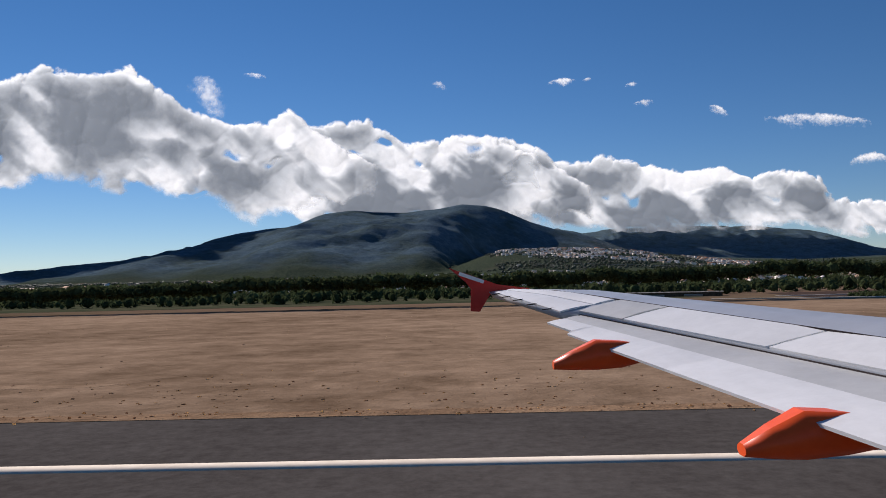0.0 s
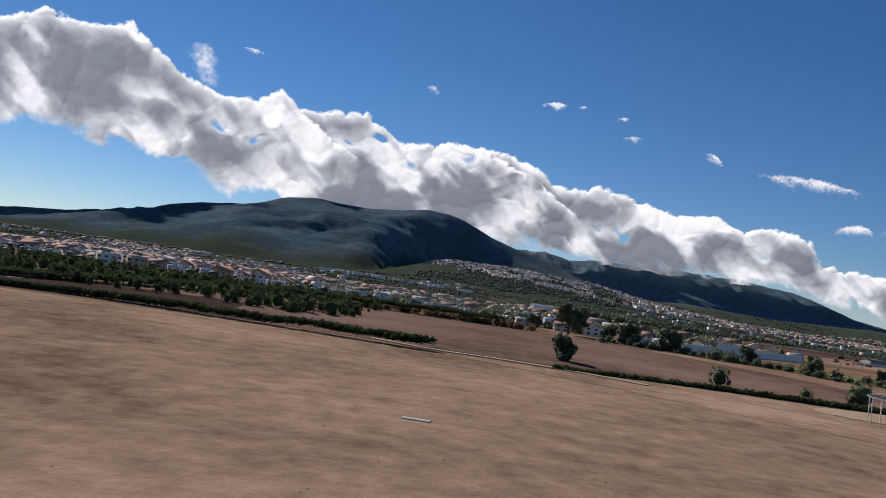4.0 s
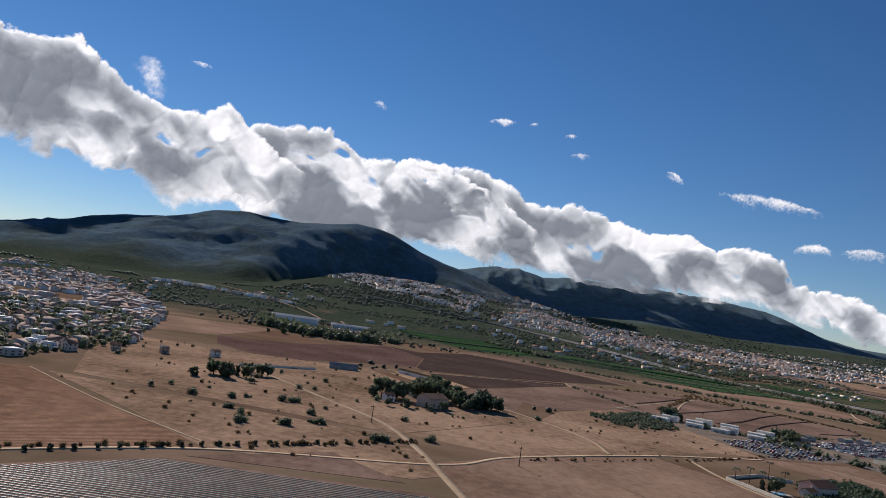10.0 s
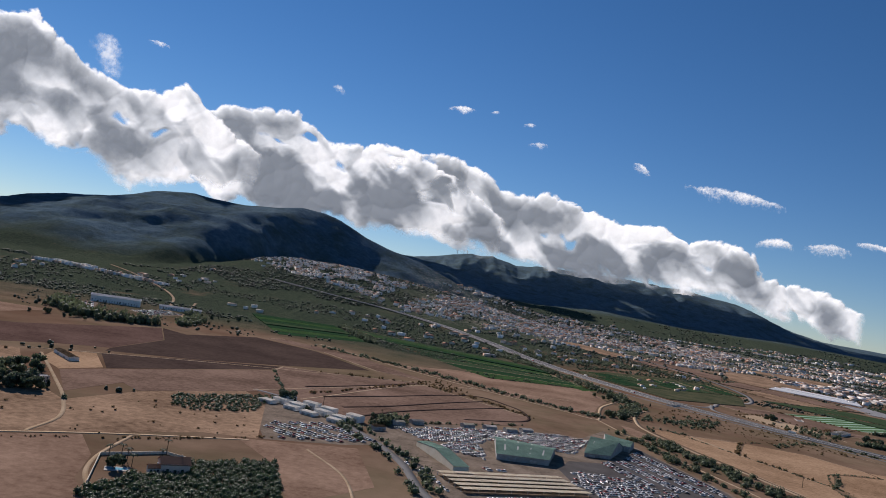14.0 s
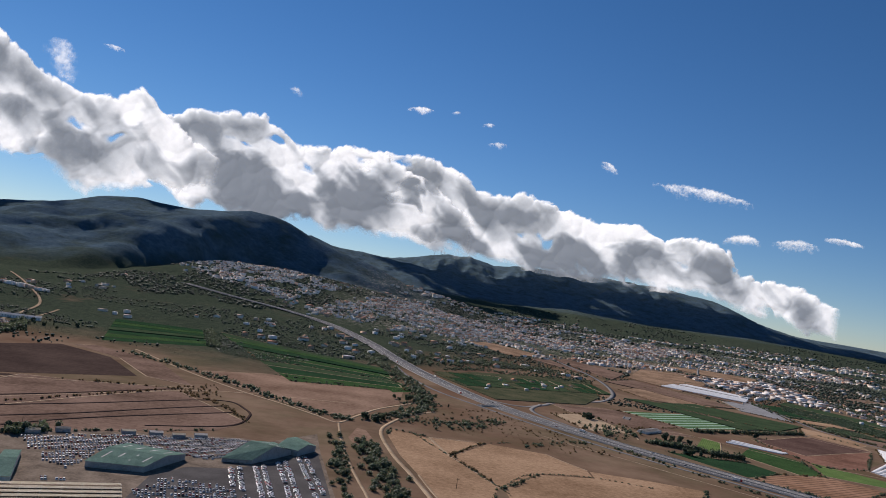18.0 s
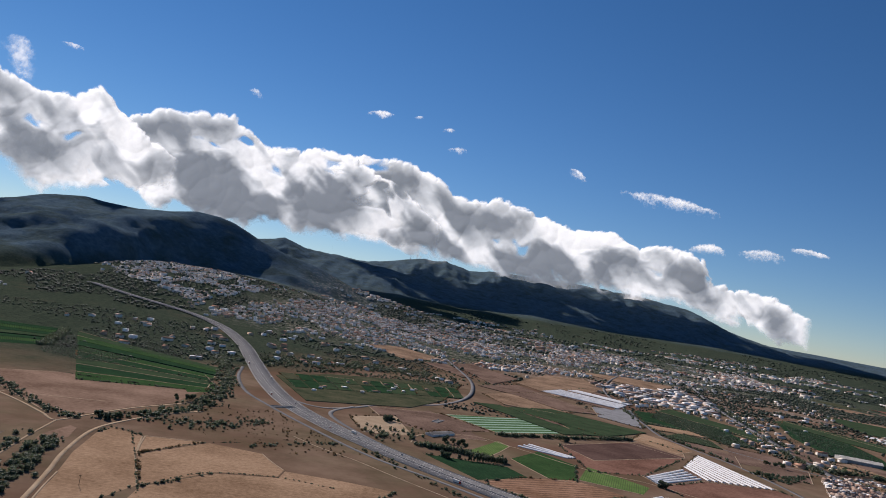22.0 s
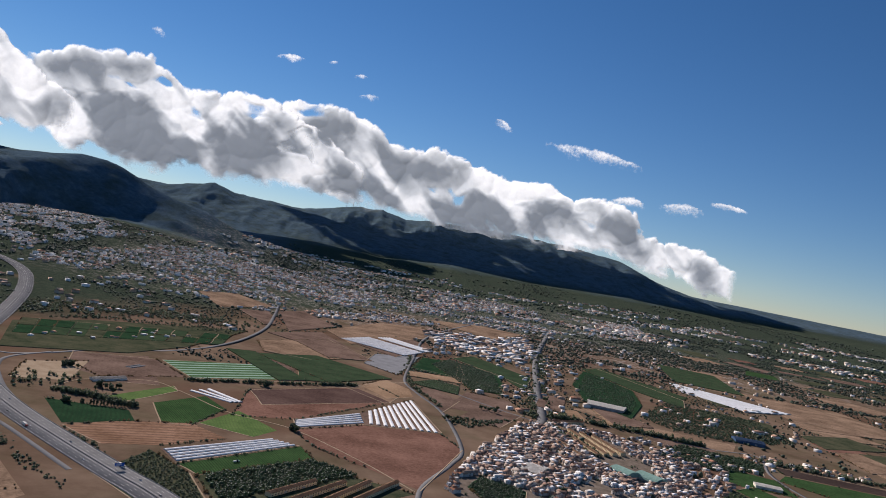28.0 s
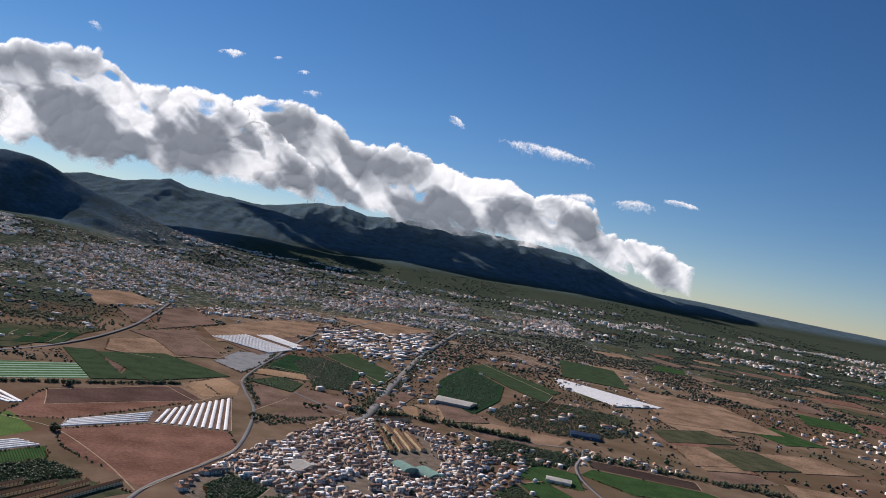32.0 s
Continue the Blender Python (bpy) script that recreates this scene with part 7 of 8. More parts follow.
# ---- villa with pool ----
villa = house(3.0, 2.4, 1.1, False, "pink-walled villa with a tiled roof and veranda", 1, "villa grounds")
villa.matrix_basis = pose(254, 106.2, 0.02, 0, 0, 28) @ Matrix.Scale(1.25, 4)
pink_render = material("pink_render", (0.62, 0.44, 0.36), (0.74, 0.56, 0.47), 1.0)
for c in villa.children:
    if c.name.startswith("wall"):
        c.data.materials[0] = pink_render
wing_house = house(1.6, 1.5, 0.8, False, "low annexe of the villa with a tiled roof", 1, "villa grounds")
wing_house.matrix_basis = pose(252, 104.4, 0.02, 0, 0, 28)
pool = tagged(new("swimming_pool"), "small blue swimming pool with a pale paved rim", "pool")
pool.matrix_basis = pose(247.6, 103.4, 0.03, 0, 0, 20)
bm = boxes(bmesh.new(), -1.6, -1.0, -0.04, 1.6, 1.0, 0.02)
part("paving", bm, concrete, pool, "pale paving round the water")
water = material("pool_water", (0.12, 0.33, 0.4), (0.2, 0.45, 0.52), 1.0, rough=0.08)
bm = bmesh.new()
bm.faces.new([bm.verts.new((1.15 * math.cos(a) * (1 + 0.15 * math.cos(2 * a)), 0.55 * math.sin(a), 0.03)) for a in np.linspace(0, 2 * math.pi, 20, endpoint=False)])
top = bmesh.ops.extrude_face_region(bm, geom=bm.faces[:])
bmesh.ops.translate(bm, verts=[e for e in top["geom"] if isinstance(e, bmesh.types.BMVert)], vec=(0, 0, -0.02))
part("water", bm, water, pool, "clear blue water")
garden = tagged(new("garden_wall"), "whitewashed garden wall round the villa plot", "wall")
for a, b in (((243, 108.5), (247.2, 95.5)), ((243, 108.5), (250, 114.5)), ((250, 114.5), (254, 113))):
    d = Vector((b[0] - a[0], b[1] - a[1], 0))
    bm = boxes(bmesh.new(), 0, -0.05, -0.02, d.length, 0.05, 0.42)
    bmesh.ops.transform(bm, matrix=Matrix.Translation((*a, 0)) @ Matrix.Rotation(math.atan2(d.y, d.x), 4, "Z"), verts=bm.verts)
    part("wall_run", bm, cream_sheet, garden)


# ---- radio beacon ----
beacon = tagged(new("radio_beacon"), "round radio beacon, a mesh disc on white posts in dry grass", "radio beacon")
beacon.location = (101.7, 35.4, 0.0)
wire = material("weathered_mesh", (0.16, 0.155, 0.145), (0.26, 0.25, 0.235), 2, rough=0.7)
R, H = 3.75, 1.25
for r in (0.65, 1.2, 1.75, 2.25, 2.75, 3.25, R):
    bm = bmesh.new()
    w = 0.03 if r < R else 0.05
    for k in range(24):
        a, b = k * math.pi / 12, (k + 1) * math.pi / 12
        q = [bm.verts.new((rr * math.cos(t), rr * math.sin(t), H)) for rr, t in ((r - w, a), (r + w, a), (r + w, b), (r - w, b))]
        bm.faces.new(q)
    bmesh.ops.remove_doubles(bm, verts=bm.verts, dist=0.001)
    bmesh.ops.solidify(bm, geom=bm.faces, thickness=0.04)
    part("ring", bm, wire, beacon)
spoke = to_mesh("spoke", boxes(bmesh.new(), 0.3, -0.018, H - 0.05, R, 0.018, H), wire)
strand = to_mesh("strand", boxes(bmesh.new(), 0.4, -0.012, H - 0.01, R - 0.02, 0.012, H + 0.004), wire)
post = to_mesh("post", rod(bmesh.new(), (0, 0, -0.02), (0, 0, H - 0.02), 0.022, None, 8), white_paint)
aerial = to_mesh("aerial", rod(rod(bmesh.new(), (0, 0, H), (0, 0, H + 0.26), 0.015), (0, 0, H + 0.25), (0, 0, H + 0.33), 0.075, 0.065, 10), white_paint)
for k in range(96):
    ob = part("strand", strand, wire, beacon)
    ob.rotation_euler.z = k * math.pi / 48 + 0.03
for k in range(24):
    ob = part("spoke", spoke, wire, beacon)
    ob.rotation_euler.z = k * math.pi / 12
    for r in (R - 0.08, 2.0) if k % 2 else (R - 0.08,):
        ob = part("post", post, white_paint, beacon, "white steel post")
        ob.location = (r * math.cos(k * math.pi / 12), r * math.sin(k * math.pi / 12), 0)
for k in range(40):
    ob = part("aerial", aerial, white_paint, beacon, "small white aerial")
    ob.location = (1.62 * math.cos(k * math.pi / 20), 1.62 * math.sin(k * math.pi / 20), 0)
part("mast", rod(bmesh.new(), (0, 0, 0), (0, 0, H + 0.3), 0.09, 0.05), white_paint, beacon)

hut = tagged(new("equipment_hut"), "octagonal equipment hut in red and white stripes", "hut")
hut.matrix_basis = pose(103.3, 40.4, 0.03) @ Matrix.Scale(1.35, 4)
for k in range(12):
    a, b = k * math.pi / 6, (k + 1) * math.pi / 6
    bm = bmesh.new()
    bm.faces.new([bm.verts.new((0.55 * math.cos(t), 0.45 * math.sin(t), z)) for t, z in ((a, -0.03), (b, -0.03), (b, 0.62), (a, 0.62))])
    bmesh.ops.solidify(bm, geom=bm.faces, thickness=0.03)
    part("wall_panel", bm, red_paint if k % 2 else white_paint, hut)
bm = rod(bmesh.new(), (0, 0, 0.62), (0, 0, 0.7), 0.6, 0.56, 12)
part("roof", bm, concrete, hut)
slab(101.9, 39.5, 2.2, 1.2, 10, "pale concrete apron before the hut")

pump = tagged(new("well_pump"), "small masonry well pump in a field", "pump")
pump.matrix_basis = pose(150.7, 79.3, 0.03)
part("tank", boxes(bmesh.new(), -0.3, -0.3, -0.03, 0.3, 0.3, 0.8), bark, pump)
part("platform", boxes(bmesh.new(), -0.8, -0.35, -0.03, 0.8, -0.31 + 0.7, 0.12), bark, pump)
part("pipe", rod(bmesh.new(), (0.45, 0, 0.1), (0.45, 0, 0.95), 0.05), steel, pump)

sacks = np.random.default_rng(6)
for k in range(9):
    bm = bmesh.new()
    bmesh.ops.create_icosphere(bm, subdivisions=2, radius=0.2)
    for q in bm.verts:
        q.co *= 1 + 0.25 * noise.noise(q.co * 5 + Vector((k, 0, 0)))
        q.co.z *= 0.7
    ob = new("white_sack", to_mesh("white_sack", bm, plastic))
    ob.location = (127.9 + sacks.normal(0, 0.6), 62.4 + sacks.normal(0, 0.25), 0.12)
    tagged(ob, "white plastic sack lying in a field", "sack", group="sacks in the field")


# ---- cars ----
car_colours = by_object("car_finish", ((0.8, 0.8, 0.79), (0.03, 0.03, 0.032), (0.72, 0.73, 0.73), (0.14, 0.145, 0.155), (0.82, 0.82, 0.81), (0.45, 0.46, 0.47), (0.34, 0.04, 0.035), (0.78, 0.78, 0.77), (0.62, 0.62, 0.61)), 0.25)
rubber = material("tyre", (0.015, 0.015, 0.015), (0.03, 0.03, 0.03), 3)


def car_body():
    bm = bmesh.new()
    boxes(bm, -0.54, -0.22, 0.06, 0.54, 0.22, 0.21)
    bmesh.ops.bevel(bm, geom=bm.edges, offset=0.035, segments=1, affect="EDGES")
    return bm


def car_cabin():
    bm = boxes(bmesh.new(), -0.34, -0.195, 0.2, 0.26, 0.195, 0.345)
    for q in bm.verts:
        if q.co.z > 0.3:
            q.co.x = q.co.x * 0.66 - 0.02
            q.co.y *= 0.84
    return bm


def car_roof():
    return boxes(bmesh.new(), -0.235, -0.155, 0.344, 0.145, 0.155, 0.362)


car = tagged(new("car"), "parked car in a crowded storage yard", "car", group="parked cars")
part("body", car_body(), car_colours, car)
part("cabin_glass", car_cabin(), dark_glass, car)
part("roof", car_roof(), car_colours, car)
tyre = to_mesh("wheel", rod(bmesh.new(), (0, -0.05, 0), (0, 0.05, 0), 0.08, None, 10), rubber)
for x in (-0.34, 0.34):
    for y in (-0.19, 0.19):
        part("wheel", tyre, rubber, car).location = (x, y, 0.08)

halls = [((300, 148), (314.5, 150), (318, 166.5), (301.5, 169)), ((321.5, 166.5), (331, 167.5), (342.5, 190), (333, 200)), ((284, 150), (290, 153), (298, 134), (291, 132)), ((288, 131), (314, 143), (319, 130), (293, 118))]
bays = []
rng = np.random.default_rng(12)


def park(poly, turn, row_gap, bay, fill, lanes=3, seed=0):
    p = rows_in(poly, bay, row_gap, turn, seed, 0.05, 1 - fill)
    a = math.radians(turn)
    c = np.array(poly, float).mean(0)
    v = -(p[:, 0] - c[0]) * math.sin(a) + (p[:, 1] - c[1]) * math.cos(a)
    keep = (np.round(v / row_gap).astype(int) % lanes) != 0
    for q in halls:
        keep &= ~inside(q, p[:, 0], p[:, 1])
    bays.extend((x, y, turn + 90 + rng.normal(0, 4)) for x, y in p[keep])


park(((281, 166), (300, 180), (322, 191), (329, 189), (321, 168), (302, 169), (299, 158), (288, 156)), 28, 1.25, 0.62, 0.9, 5, 1)
park(((325, 161), (340.5, 185), (348, 156), (347, 148), (336, 146), (329, 152)), -74, 1.75, 0.62, 0.82, 3, 2)
park(((316, 137), (317, 150), (329, 150), (336, 144), (330, 128), (319, 122)), 18, 1.5, 0.62, 0.85, 3, 12)
park(((294, 150), (300, 147), (300, 158), (290, 156)), 28, 1.25, 0.6, 0.9, 4, 3)
park(((299, 140), (316, 141), (317, 136), (300, 133)), 28, 1.3, 0.6, 0.75, 3, 4)
park(((284, 135), (288, 128), (292, 119), (318, 118), (316, 126), (292, 128)), 28, 1.3, 0.6, 0.8, 4, 5)
park(((256, 148), (262, 137), (272, 141.5), (279, 147), (268, 158)), -30, 1.5, 0.62, 0.75, 3, 6)
park(((137, 321), (121, 361), (125, 364), (142, 324)), -66, 1.5, 0.66, 0.8, 3, 7)
park(((147, 354), (151, 384), (166, 375), (160, 342)), -24, 1.6, 0.66, 0.7, 3, 8)
bays.sort(key=lambda b: b[1])
chosen, rest = bays[::max(1, len(bays) // 150)][:150], []
taken = set(id(b) for b in chosen)
rest = [b for b in bays if id(b) not in taken]
car.matrix_basis = pose(chosen[0][0], chosen[0][1], 0.03, 0, 0, chosen[0][2])
for x, y, a in chosen[1:]:
    copy_thing(car, pose(x, y, 0.03, 0, 0, a))
lumps = []
for bm, which in ((car_body(), 0), (car_cabin(), 1), (car_roof(), 0)):
    bmesh.ops.triangulate(bm, faces=bm.faces)
    bm.verts.index_update()
    tv, tf = np.array([q.co[:] for q in bm.verts]), np.array([[q.index for q in t.verts] for t in bm.faces])
    bm.free()
    a = np.array(rest)
    lumps.append((*spread(tv, tf, np.c_[a[:, :2], np.full(len(a), 0.0)], np.ones((len(a), 3)), np.radians(a[:, 2])), which))
k, v, f, idx = 0, [], [], []
for hv, hf, hm in lumps:
    v.append(hv), f.append(hf + k), idx.append(np.full(len(hf), hm))
    k += len(hv)
tagged(new("parked_cars", soup("parked_cars", np.concatenate(v), np.concatenate(f), [car_paint, dark_glass], np.concatenate(idx))), "hundreds of parked cars packed in rows", "cars", kind="stuff")
# traffic
for k in range(34):
    s = 330 + k * 18 + rng.uniform(-5, 5)
    off = rng.choice((-4.0, -2.75, -1.4, 1.4, 2.75, 4.0))
    p0, p1 = [np.array([np.interp(s + e, seg, MOTORWAY[:, i]) for i in range(2)]) for e in (0, 0.5)]
    d = (p1 - p0) / np.linalg.norm(p1 - p0)
    q = p0 + np.array([-d[1], d[0]]) * off
    c = copy_thing(car, pose(q[0], q[1], ground_z(*p0) + 0.064 + float(0.55 * smooth(425, 470, np.array(p0[1]))), 0, 0, math.degrees(math.atan2(d[1], d[0])) + (180 if off > 0 else 0)))
    tagged(c, "car driving on the grey motorway", group="cars on the motorway")


def lorry(x, y, z, a, k):
    base = tagged(new("lorry"), "white box lorry on the motorway", "lorry", group="lorries on the motorway")
    base.matrix_basis = pose(x, y, z, 0, 0, a)
    bm = boxes(bmesh.new(), -1.5, -0.3, 0.22, 0.85, 0.3, 0.95)
    part("box_body", bm, white_paint, base)
    cab = part("cab", boxes(bmesh.new(), 0.92, -0.28, 0.14, 1.4, 0.28, 0.78), white_paint if k % 2 else red_paint, base)
    part("windscreen", boxes(bmesh.new(), 1.39, -0.24, 0.45, 1.41, 0.24, 0.72), dark_glass, cab)
    part("chassis", boxes(bmesh.new(), -1.45, -0.2, 0.12, 1.35, 0.2, 0.22), rubber, base)
    for wx in (-1.1, -0.7, 1.1):
        for wy in (-0.25, 0.25):
            part("wheel", tyre, rubber, base).location = (wx, wy, 0.09)


for k, s in enumerate((402, 455, 512, 590, 655, 700)):
    p0, p1 = [np.array([np.interp(s + e, seg, MOTORWAY[:, i]) for i in range(2)]) for e in (0, 0.5)]
    d = (p1 - p0) / np.linalg.norm(p1 - p0)
    q = p0 + np.array([-d[1], d[0]]) * (4.0 if k % 2 else -4.0)
    lorry(q[0], q[1], ground_z(*p0) + 0.064 + float(0.55 * smooth(425, 470, np.array(p0[1]))), math.degrees(math.atan2(d[1], d[0])), k)


# ---- motorway bridge, sign, masts, tractor ----
def post_and_panel(x, y, a):
    base = tagged(new("motorway_sign"), "large blue direction sign on two steel posts", "road sign")
    base.matrix_basis = pose(x, y, 0.02, 0, 0, a)
    part("panel", boxes(bmesh.new(), -1.3, -0.03, 1.0, 1.3, 0.03, 1.9), material("sign_blue", (0.02, 0.08, 0.35), (0.03, 0.11, 0.42), 1), base, "blue panel")
    for k, (x0, x1, z) in enumerate(((-1.0, 0.4, 1.65), (-1.0, 0.7, 1.42), (-1.0, 0.1, 1.18))):
        part("bar", boxes(bmesh.new(), x0, -0.045, z, x1, -0.03, z + 0.1), white_paint, base)
    for x in (-0.8, 0.8):
        part("post", rod(bmesh.new(), (x, 0.06, -0.02), (x, 0.06, 1.9), 0.06), steel, base)


post_and_panel(503.5, 205.5, 35)
for x, y, a, n in ((396, 323, 38, "concrete bridge carrying a lane under the motorway"), (464, 352, 70, "low concrete culvert bridge by the slip road")):
    base = tagged(new("bridge"), n, "bridge")
    base.matrix_basis = pose(x, y, 0.0, 0, 0, a)
    part("deck", boxes(bmesh.new(), -5.2, -1.4, -0.02, 5.2, 1.4, 0.05), road_grey, base)
    for s in (-1, 1):
        part("parapet", boxes(bmesh.new(), -5.2, s * 1.4 - 0.08, -0.02, 5.2, s * 1.4 + 0.08, 0.34), concrete, base)
for k, (dx, h) in enumerate(((0, 34), (22, 24), (-40, 40))):
    mast = tagged(new("radio_mast"), "thin radio mast on the far summit", "mast", group="summit masts")
    x, y = 440 + dx, 4640
    mast.location = (x, y, ground_z(x, y) - 2)
    part("shaft", rod(bmesh.new(), (0, 0, 0), (0, 0, h), 1.6, 0.7), steel, mast)
    part("drum", rod(bmesh.new(), (0, 0, h * 0.55), (0, 0, h * 0.65), 2.4), white_paint, mast)
pole = tagged(new("power_pole"), "thin wooden power pole in a field", "pole", group="power poles")
pole.location = (375, 174, 0)
part("shaft", rod(bmesh.new(), (0, 0, -0.05), (0, 0, 2.4), 0.07, 0.04), bark, pole)
part("crossarm", boxes(bmesh.new(), -0.4, -0.03, 2.15, 0.4, 0.03, 2.23), bark, pole)
for x, y in ((264, 178), (278, 172), (360, 150), (195, 112), (214, 96)):
    copy_thing(pole, pose(x, y, 0, 0, 0, (x * 7) % 90))
tractor = tagged(new("tractor"), "green tractor working in a vegetable field", "tractor")
tractor.matrix_basis = pose(533, 228, 0.05, 0, 0, 40)
part("bonnet", boxes(bmesh.new(), 0.0, -0.16, 0.2, 0.6, 0.16, 0.5), green_sheet, tractor)
part("cab", boxes(bmesh.new(), -0.42, -0.2, 0.25, 0.02, 0.2, 0.85), dark_glass, tractor)
part("trailer", boxes(bmesh.new(), -1.6, -0.3, 0.2, -0.55, 0.3, 0.55), white_paint, tractor)
for x, r in ((-0.2, 0.22), (0.42, 0.14), (-1.1, 0.13)):
    for y in (-0.24, 0.24):
        part("wheel", rod(bmesh.new(), (x, y - 0.05, r), (x, y + 0.05, r), r, None, 12), rubber, tractor)


# ---- aircraft wing, as it stands at the start of the take-off run ----
# span stations (y) with aft edge, spoiler hinge, crest and leading edge as (x, z)
WING = {3.75: ((0.15, 1.255), (0.27, 1.262), (0.38, 1.263), (0.52, 1.235)), 3.3: ((0.265, 1.219), (0.45, 1.253), (0.6, 1.257), (0.76, 1.22)),
        2.9: ((0.39, 1.176), (0.62, 1.218), (0.8, 1.226), (0.95, 1.18)), 2.86: ((0.46, 1.178), (0.63, 1.216), (0.82, 1.224), (0.97, 1.175)),
        2.0: ((0.82, 1.103), (1.0, 1.143), (1.15, 1.177), (1.36, 1.12)), 1.5: ((0.95, 1.075), (1.12, 1.117), (1.33, 1.152), (1.6, 1.09)),
        0.85: ((1.1, 1.045), (1.3, 1.085), (1.55, 1.12), (1.88, 1.05))}
FLAP_TIP = {2.86: (0.327, 1.139), 2.0: (0.56, 1.06), 1.5: (0.66, 1.029), 0.85: (0.79, 0.992)}
wing_white = material("white_wing_paint", (0.74, 0.74, 0.72), (0.86, 0.86, 0.84), 3.0, rough=0.38, fine=5)
wing_grey = material("grey_wing_skin", (0.38, 0.4, 0.43), (0.46, 0.48, 0.51), 2.0, rough=0.32, fine=6)
flap_grey = material("grey_flap_skin", (0.5, 0.5, 0.48), (0.6, 0.6, 0.58), 3.0, rough=0.4, fine=6)
gap_dark = material("dark_gap", (0.03, 0.025, 0.025), (0.06, 0.05, 0.05), 4.0)
orange_paint = material("orange_paint", (0.85, 0.085, 0.014), (0.95, 0.115, 0.02), 3.0, rough=0.35)
fence_red = material("deep_red_paint", (0.62, 0.03, 0.02), (0.72, 0.045, 0.03), 3.0, rough=0.35)


def at_span(y, k):
    ys = sorted(WING)
    return tuple(float(np.interp(y, ys, [WING[s][k][i] for s in ys])) for i in (0, 1))


def flap_end(y):
    ys = sorted(FLAP_TIP)
    return tuple(float(np.interp(y, ys, [FLAP_TIP[s][i] for s in ys])) for i in (0, 1))


def panel(ys, edge_a, edge_b, thick, rows=5, bulge_up=0.0):
    """A thin skin between two edges that run along the span."""
    bm = bmesh.new()
    grid = []
    for y in ys:
        (xa, za), (xb, zb) = edge_a(y), edge_b(y)
        grid.append([bm.verts.new((xa + (xb - xa) * t, y, za + (zb - za) * t + bulge_up * math.sin(math.pi * t))) for t in np.linspace(0, 1, rows)])
    for g, h in zip(grid, grid[1:]):
        for k in range(rows - 1):
            bm.faces.new((g[k], g[k + 1], h[k + 1], h[k]))
    bmesh.ops.recalc_face_normals(bm, faces=bm.faces)
    for f in bm.faces:
        if f.normal.z < 0:
            f.normal_flip()
    bmesh.ops.solidify(bm, geom=bm.faces[:], thickness=thick)
    return bm


wing = tagged(new("aircraft_wing"), "white airliner wing with orange flap fairings and red tip", "aircraft wing")
span = (0.85, 1.5, 2.0, 2.86, 2.9, 3.3, 3.75)
bm = bmesh.new()
rings = []
for y in span:
    a, d, c, e = (at_span(y, k) for k in range(4))
    drop = 0.16 * (e[0] - a[0])
    ring = [a, (a[0] * 0.5 + d[0] * 0.5, (a[1] + d[1]) / 2 + 0.004), d, ((d[0] + c[0]) / 2, (d[1] + c[1]) / 2 + 0.003), c, (c[0] * 0.5 + e[0] * 0.5, c[1] * 0.7 + e[1] * 0.3), e,
            (c[0] * 0.6 + e[0] * 0.4, e[1] - drop * 0.4), (d[0], a[1] - drop * 0.3), (a[0] + 0.02, a[1] - 0.03)]
    rings.append([bm.verts.new((x, y, z - 0.006)) for x, z in ring])
for r, s in zip(rings, rings[1:]):
    for k in range(10):
        bm.faces.new((r[k], r[(k + 1) % 10], s[(k + 1) % 10], s[k])).smooth = True
bm.faces.new(rings[0])
bm.faces.new(rings[-1][::-1])
bmesh.ops.recalc_face_normals(bm, faces=bm.faces)
part("skin", bm, wing_grey, wing, "blue-grey painted wing box")
aft, hinge = lambda y: at_span(y, 0), lambda y: at_span(y, 1)
behind = lambda y: (at_span(y, 1)[0] - 0.012, at_span(y, 1)[1])
for y0, y1 in ((0.86, 1.13), (1.14, 1.52), (1.53, 2.0), (2.01, 2.6)):
    part("spoiler", panel(np.linspace(y0, y1, 4), aft, behind, 0.008, 5, 0.0015), wing_white, wing, "white spoiler panel")
part("seal", panel(np.linspace(0.86, 3.6, 12), behind, hinge, 0.004, 2), gap_dark, wing, "dark hinge line")
part("end_panel", panel(np.linspace(2.61, 2.86, 3), aft, behind, 0.008, 4, 0.004), flap_grey, wing, "grey fixed panel")
mid = lambda y: tuple(0.42 * u + 0.58 * v for u, v in zip(at_span(y, 0), at_span(y, 1)))
mid_low = lambda y: (mid(y)[0] - 0.006, mid(y)[1] - 0.001)
part("aileron", panel(np.linspace(2.9, 3.66, 6), aft, mid_low, 0.01, 4, 0.003), wing_white, wing, "white aileron")
part("aft_panel", panel(np.linspace(2.9, 3.7, 6), mid, behind, 0.008, 4, 0.003), wing_white, wing)
front = lambda y: (at_span(y, 0)[0] - 0.006, at_span(y, 0)[1] - 0.016)
split = lambda y: tuple(0.48 * u + 0.52 * v for u, v in zip(front(y), flap_end(y)))
tab_end = lambda y: (flap_end(y)[0] - (0.0 if y > 2.62 else 0.02), flap_end(y)[1] - (0.0 if y > 2.62 else 0.008))
flap = part("flap", panel((0.86, 1.5, 2.0, 2.84), split, front, 0.016, 5, 0.003), flap_grey, wing, "lowered grey flap")
part("flap_tab", panel((0.86, 1.5, 2.0, 2.4, 2.61, 2.625, 2.84), tab_end, lambda y: (split(y)[0] + 0.004, split(y)[1] + 0.002), 0.008, 4, 0.002), wing_white, flap, "white rear edge of the flap")
gap_top = lambda y: (at_span(y, 0)[0] + 0.004, at_span(y, 0)[1] - 0.014)
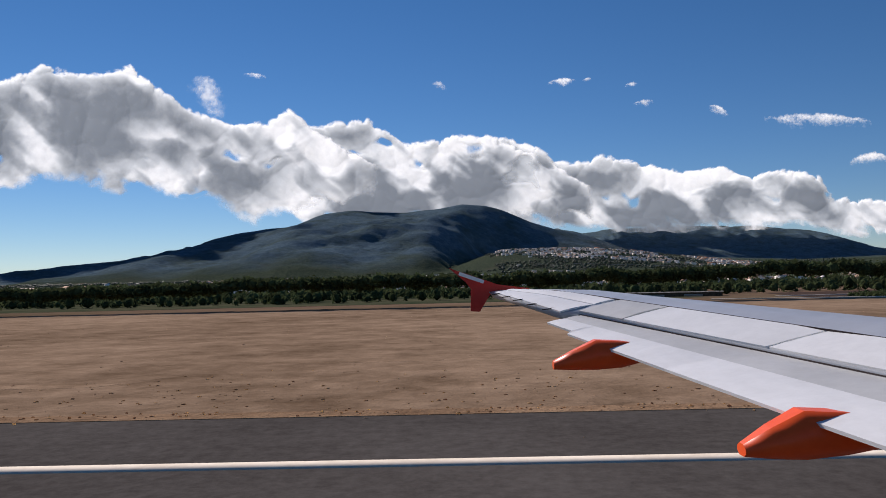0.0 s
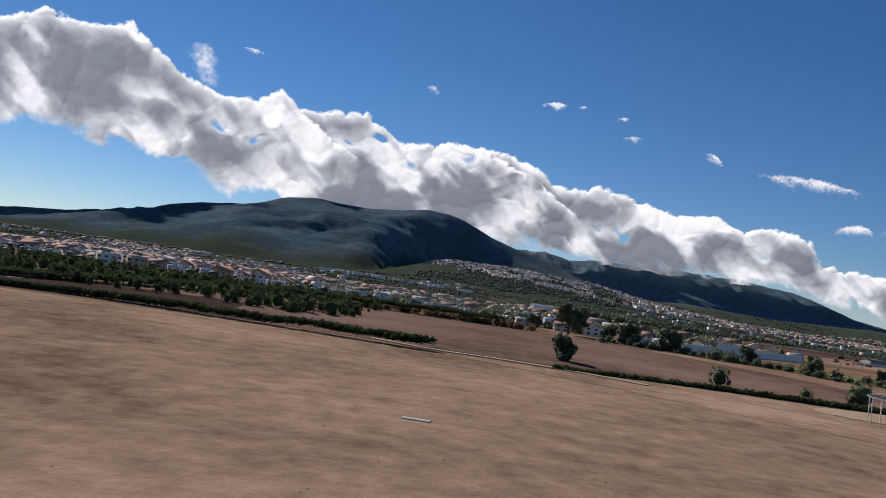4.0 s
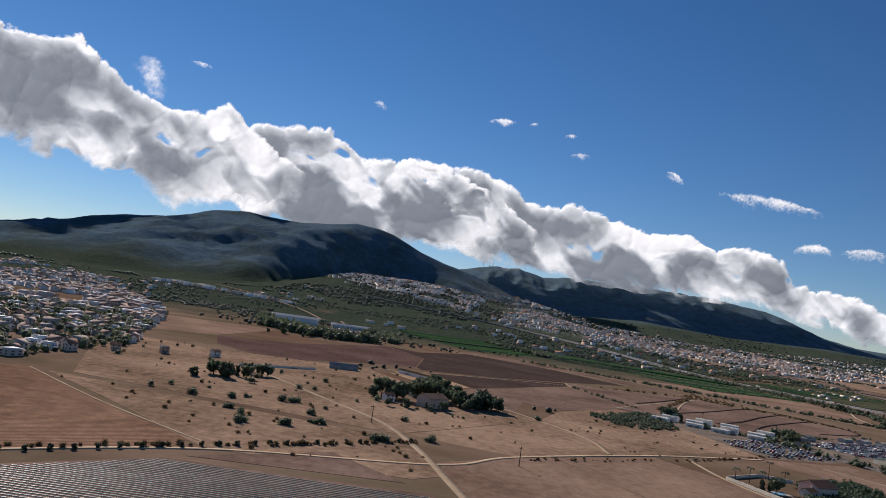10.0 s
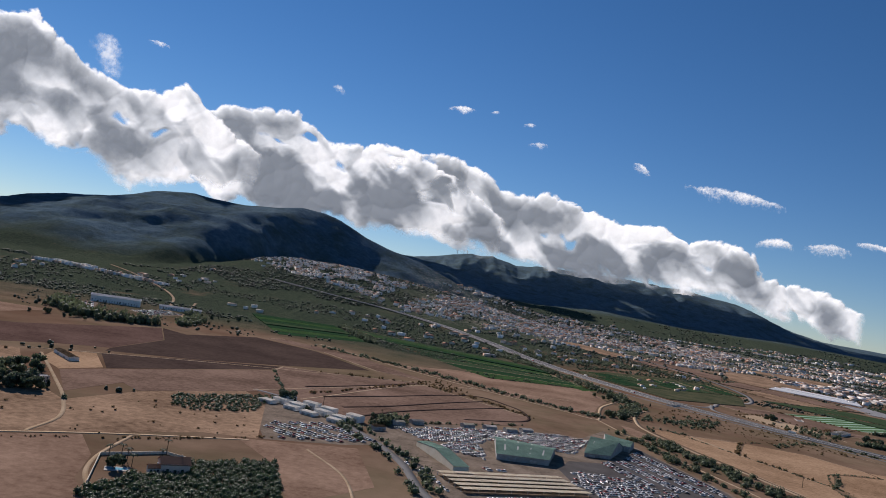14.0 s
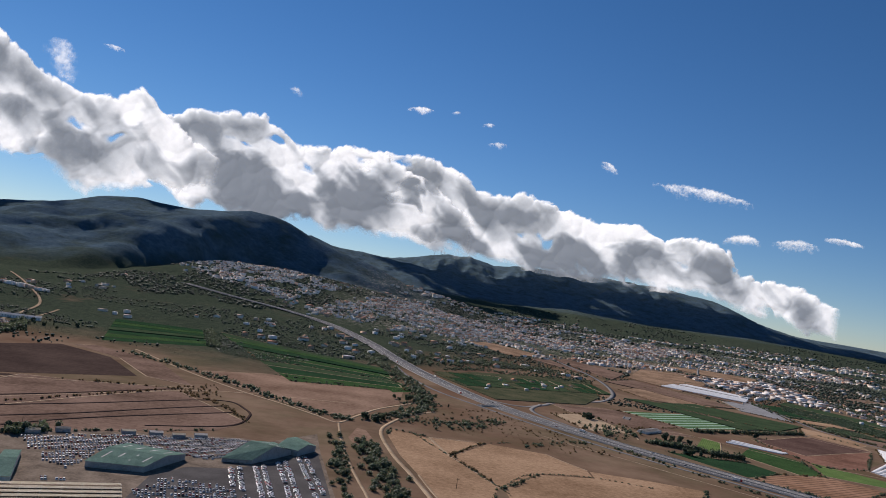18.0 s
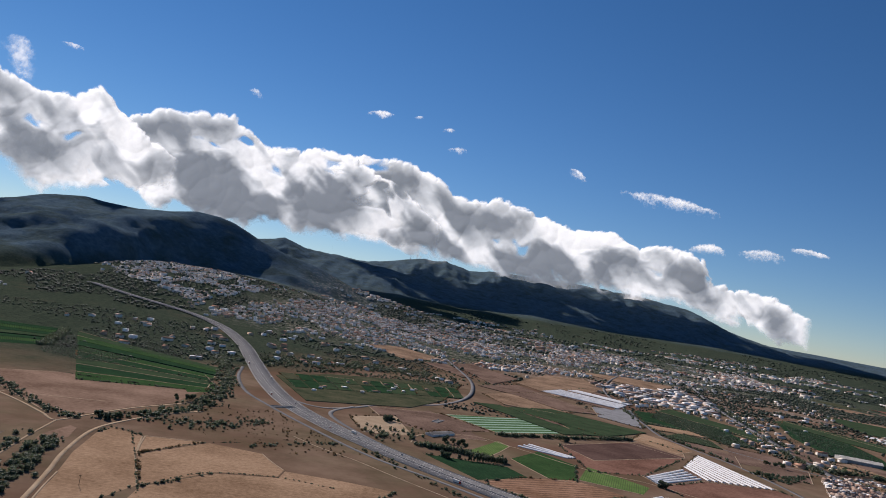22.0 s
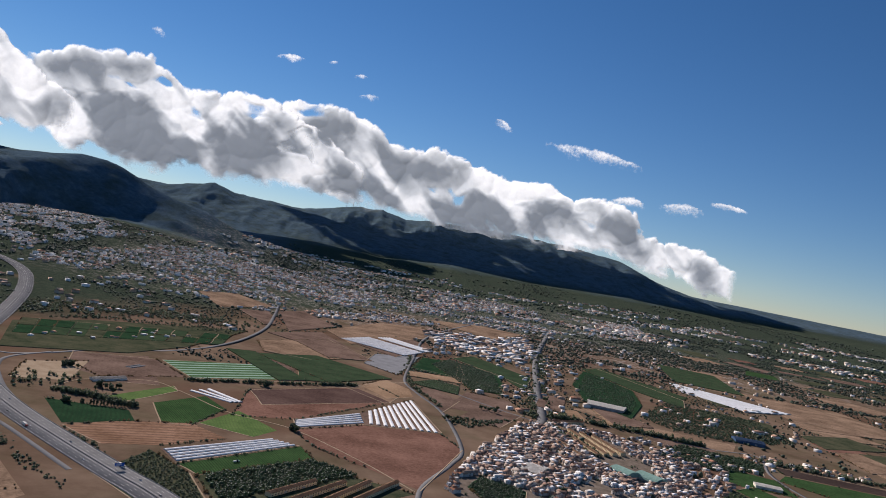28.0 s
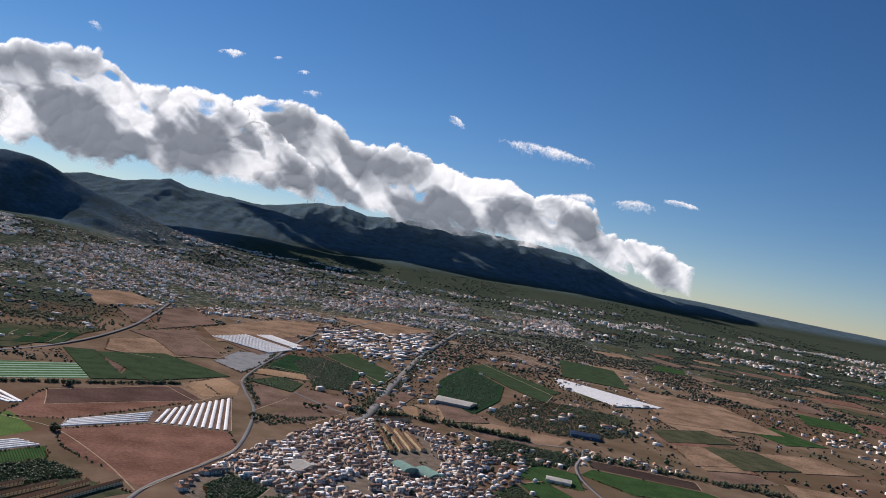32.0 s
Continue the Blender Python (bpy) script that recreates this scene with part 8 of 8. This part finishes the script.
# shade in the slot ahead of the flap, put in as a dark strip
part("flap_gap", panel((0.86, 1.5, 2.0, 2.86), front, gap_top, 0.004, 2), gap_dark, wing, "dark strip standing for the shaded slot ahead of the flap")
for k in range(5):
    y = 2.98 + 0.15 * k
    x, z = at_span(y, 0)
    part("static_wick", rod(bmesh.new(), (x - 0.035, y, z - 0.004), (x + 0.01, y, z), 0.002, 0.003, 6), gap_dark, wing)


def fairing(y, stations):
    """A canoe fairing under the flap: stations (x, top, bottom, half width)."""
    bm = bmesh.new()
    rings = []
    for x, top, bottom, half in stations:
        h = top - bottom
        rings.append([bm.verts.new((x, y + half * u, bottom + h * v)) for u, v in ((-0.45, 1.0), (-1, 0.68), (-1, 0.3), (-0.55, 0.0), (0.55, 0.0), (1, 0.3), (1, 0.68), (0.45, 1.0))])
    for r, s in zip(rings, rings[1:]):
        for k in range(8):
            bm.faces.new((r[k], r[(k + 1) % 8], s[(k + 1) % 8], s[k])).smooth = k not in (3, 7)
    bm.faces.new(rings[0])
    bm.faces.new(rings[-1][::-1])
    bmesh.ops.recalc_face_normals(bm, faces=bm.faces)
    part("flap_fairing", bm, orange_paint, wing, "orange canoe-shaped flap fairing")


fairing(2.35, ((0.29, 1.041, 1.016, 0.022), (0.35, 1.072, 1.014, 0.04), (0.422, 1.105, 1.014, 0.05), (0.5, 1.1, 1.02, 0.055), (0.62, 1.09, 1.05, 0.05), (0.8, 1.09, 1.06, 0.03)))
fairing(1.45, ((0.533, 0.971, 0.948, 0.022), (0.585, 1.003, 0.945, 0.04), (0.645, 1.034, 0.944, 0.05), (0.72, 1.03, 0.952, 0.055), (0.82, 1.03, 0.97, 0.055), (1.0, 1.04, 0.99, 0.03)))
bm = bmesh.new()
upper = [bm.verts.new((x, 3.78, z)) for x, z in ((-0.05, 1.374), (0.198, 1.285), (0.36, 1.262), (0.157, 1.234), (0.06, 1.265), (0.035, 1.3))]
bm.faces.new(upper)
bm.faces.new([bm.verts.new((x, 3.78, z)) for x, z in ((0.06, 1.265), (0.157, 1.234), (0.103, 1.149), (0.057, 1.153))])
bmesh.ops.remove_doubles(bm, verts=bm.verts, dist=0.0005)
bmesh.ops.solidify(bm, geom=bm.faces[:], thickness=0.012)
fence = part("wing_fence", bm, fence_red, wing, "deep red wingtip fence")
bm = boxes(bmesh.new(), -0.066, -0.002, -0.009, 0.066, 0.002, 0.009)
bmesh.ops.transform(bm, matrix=Matrix.Translation((0.064, 3.758, 1.322)) @ Matrix.Rotation(math.radians(20), 4, "Y"), verts=bm.verts)
part("bar", bm, wing_white, fence, "plain pale bar")
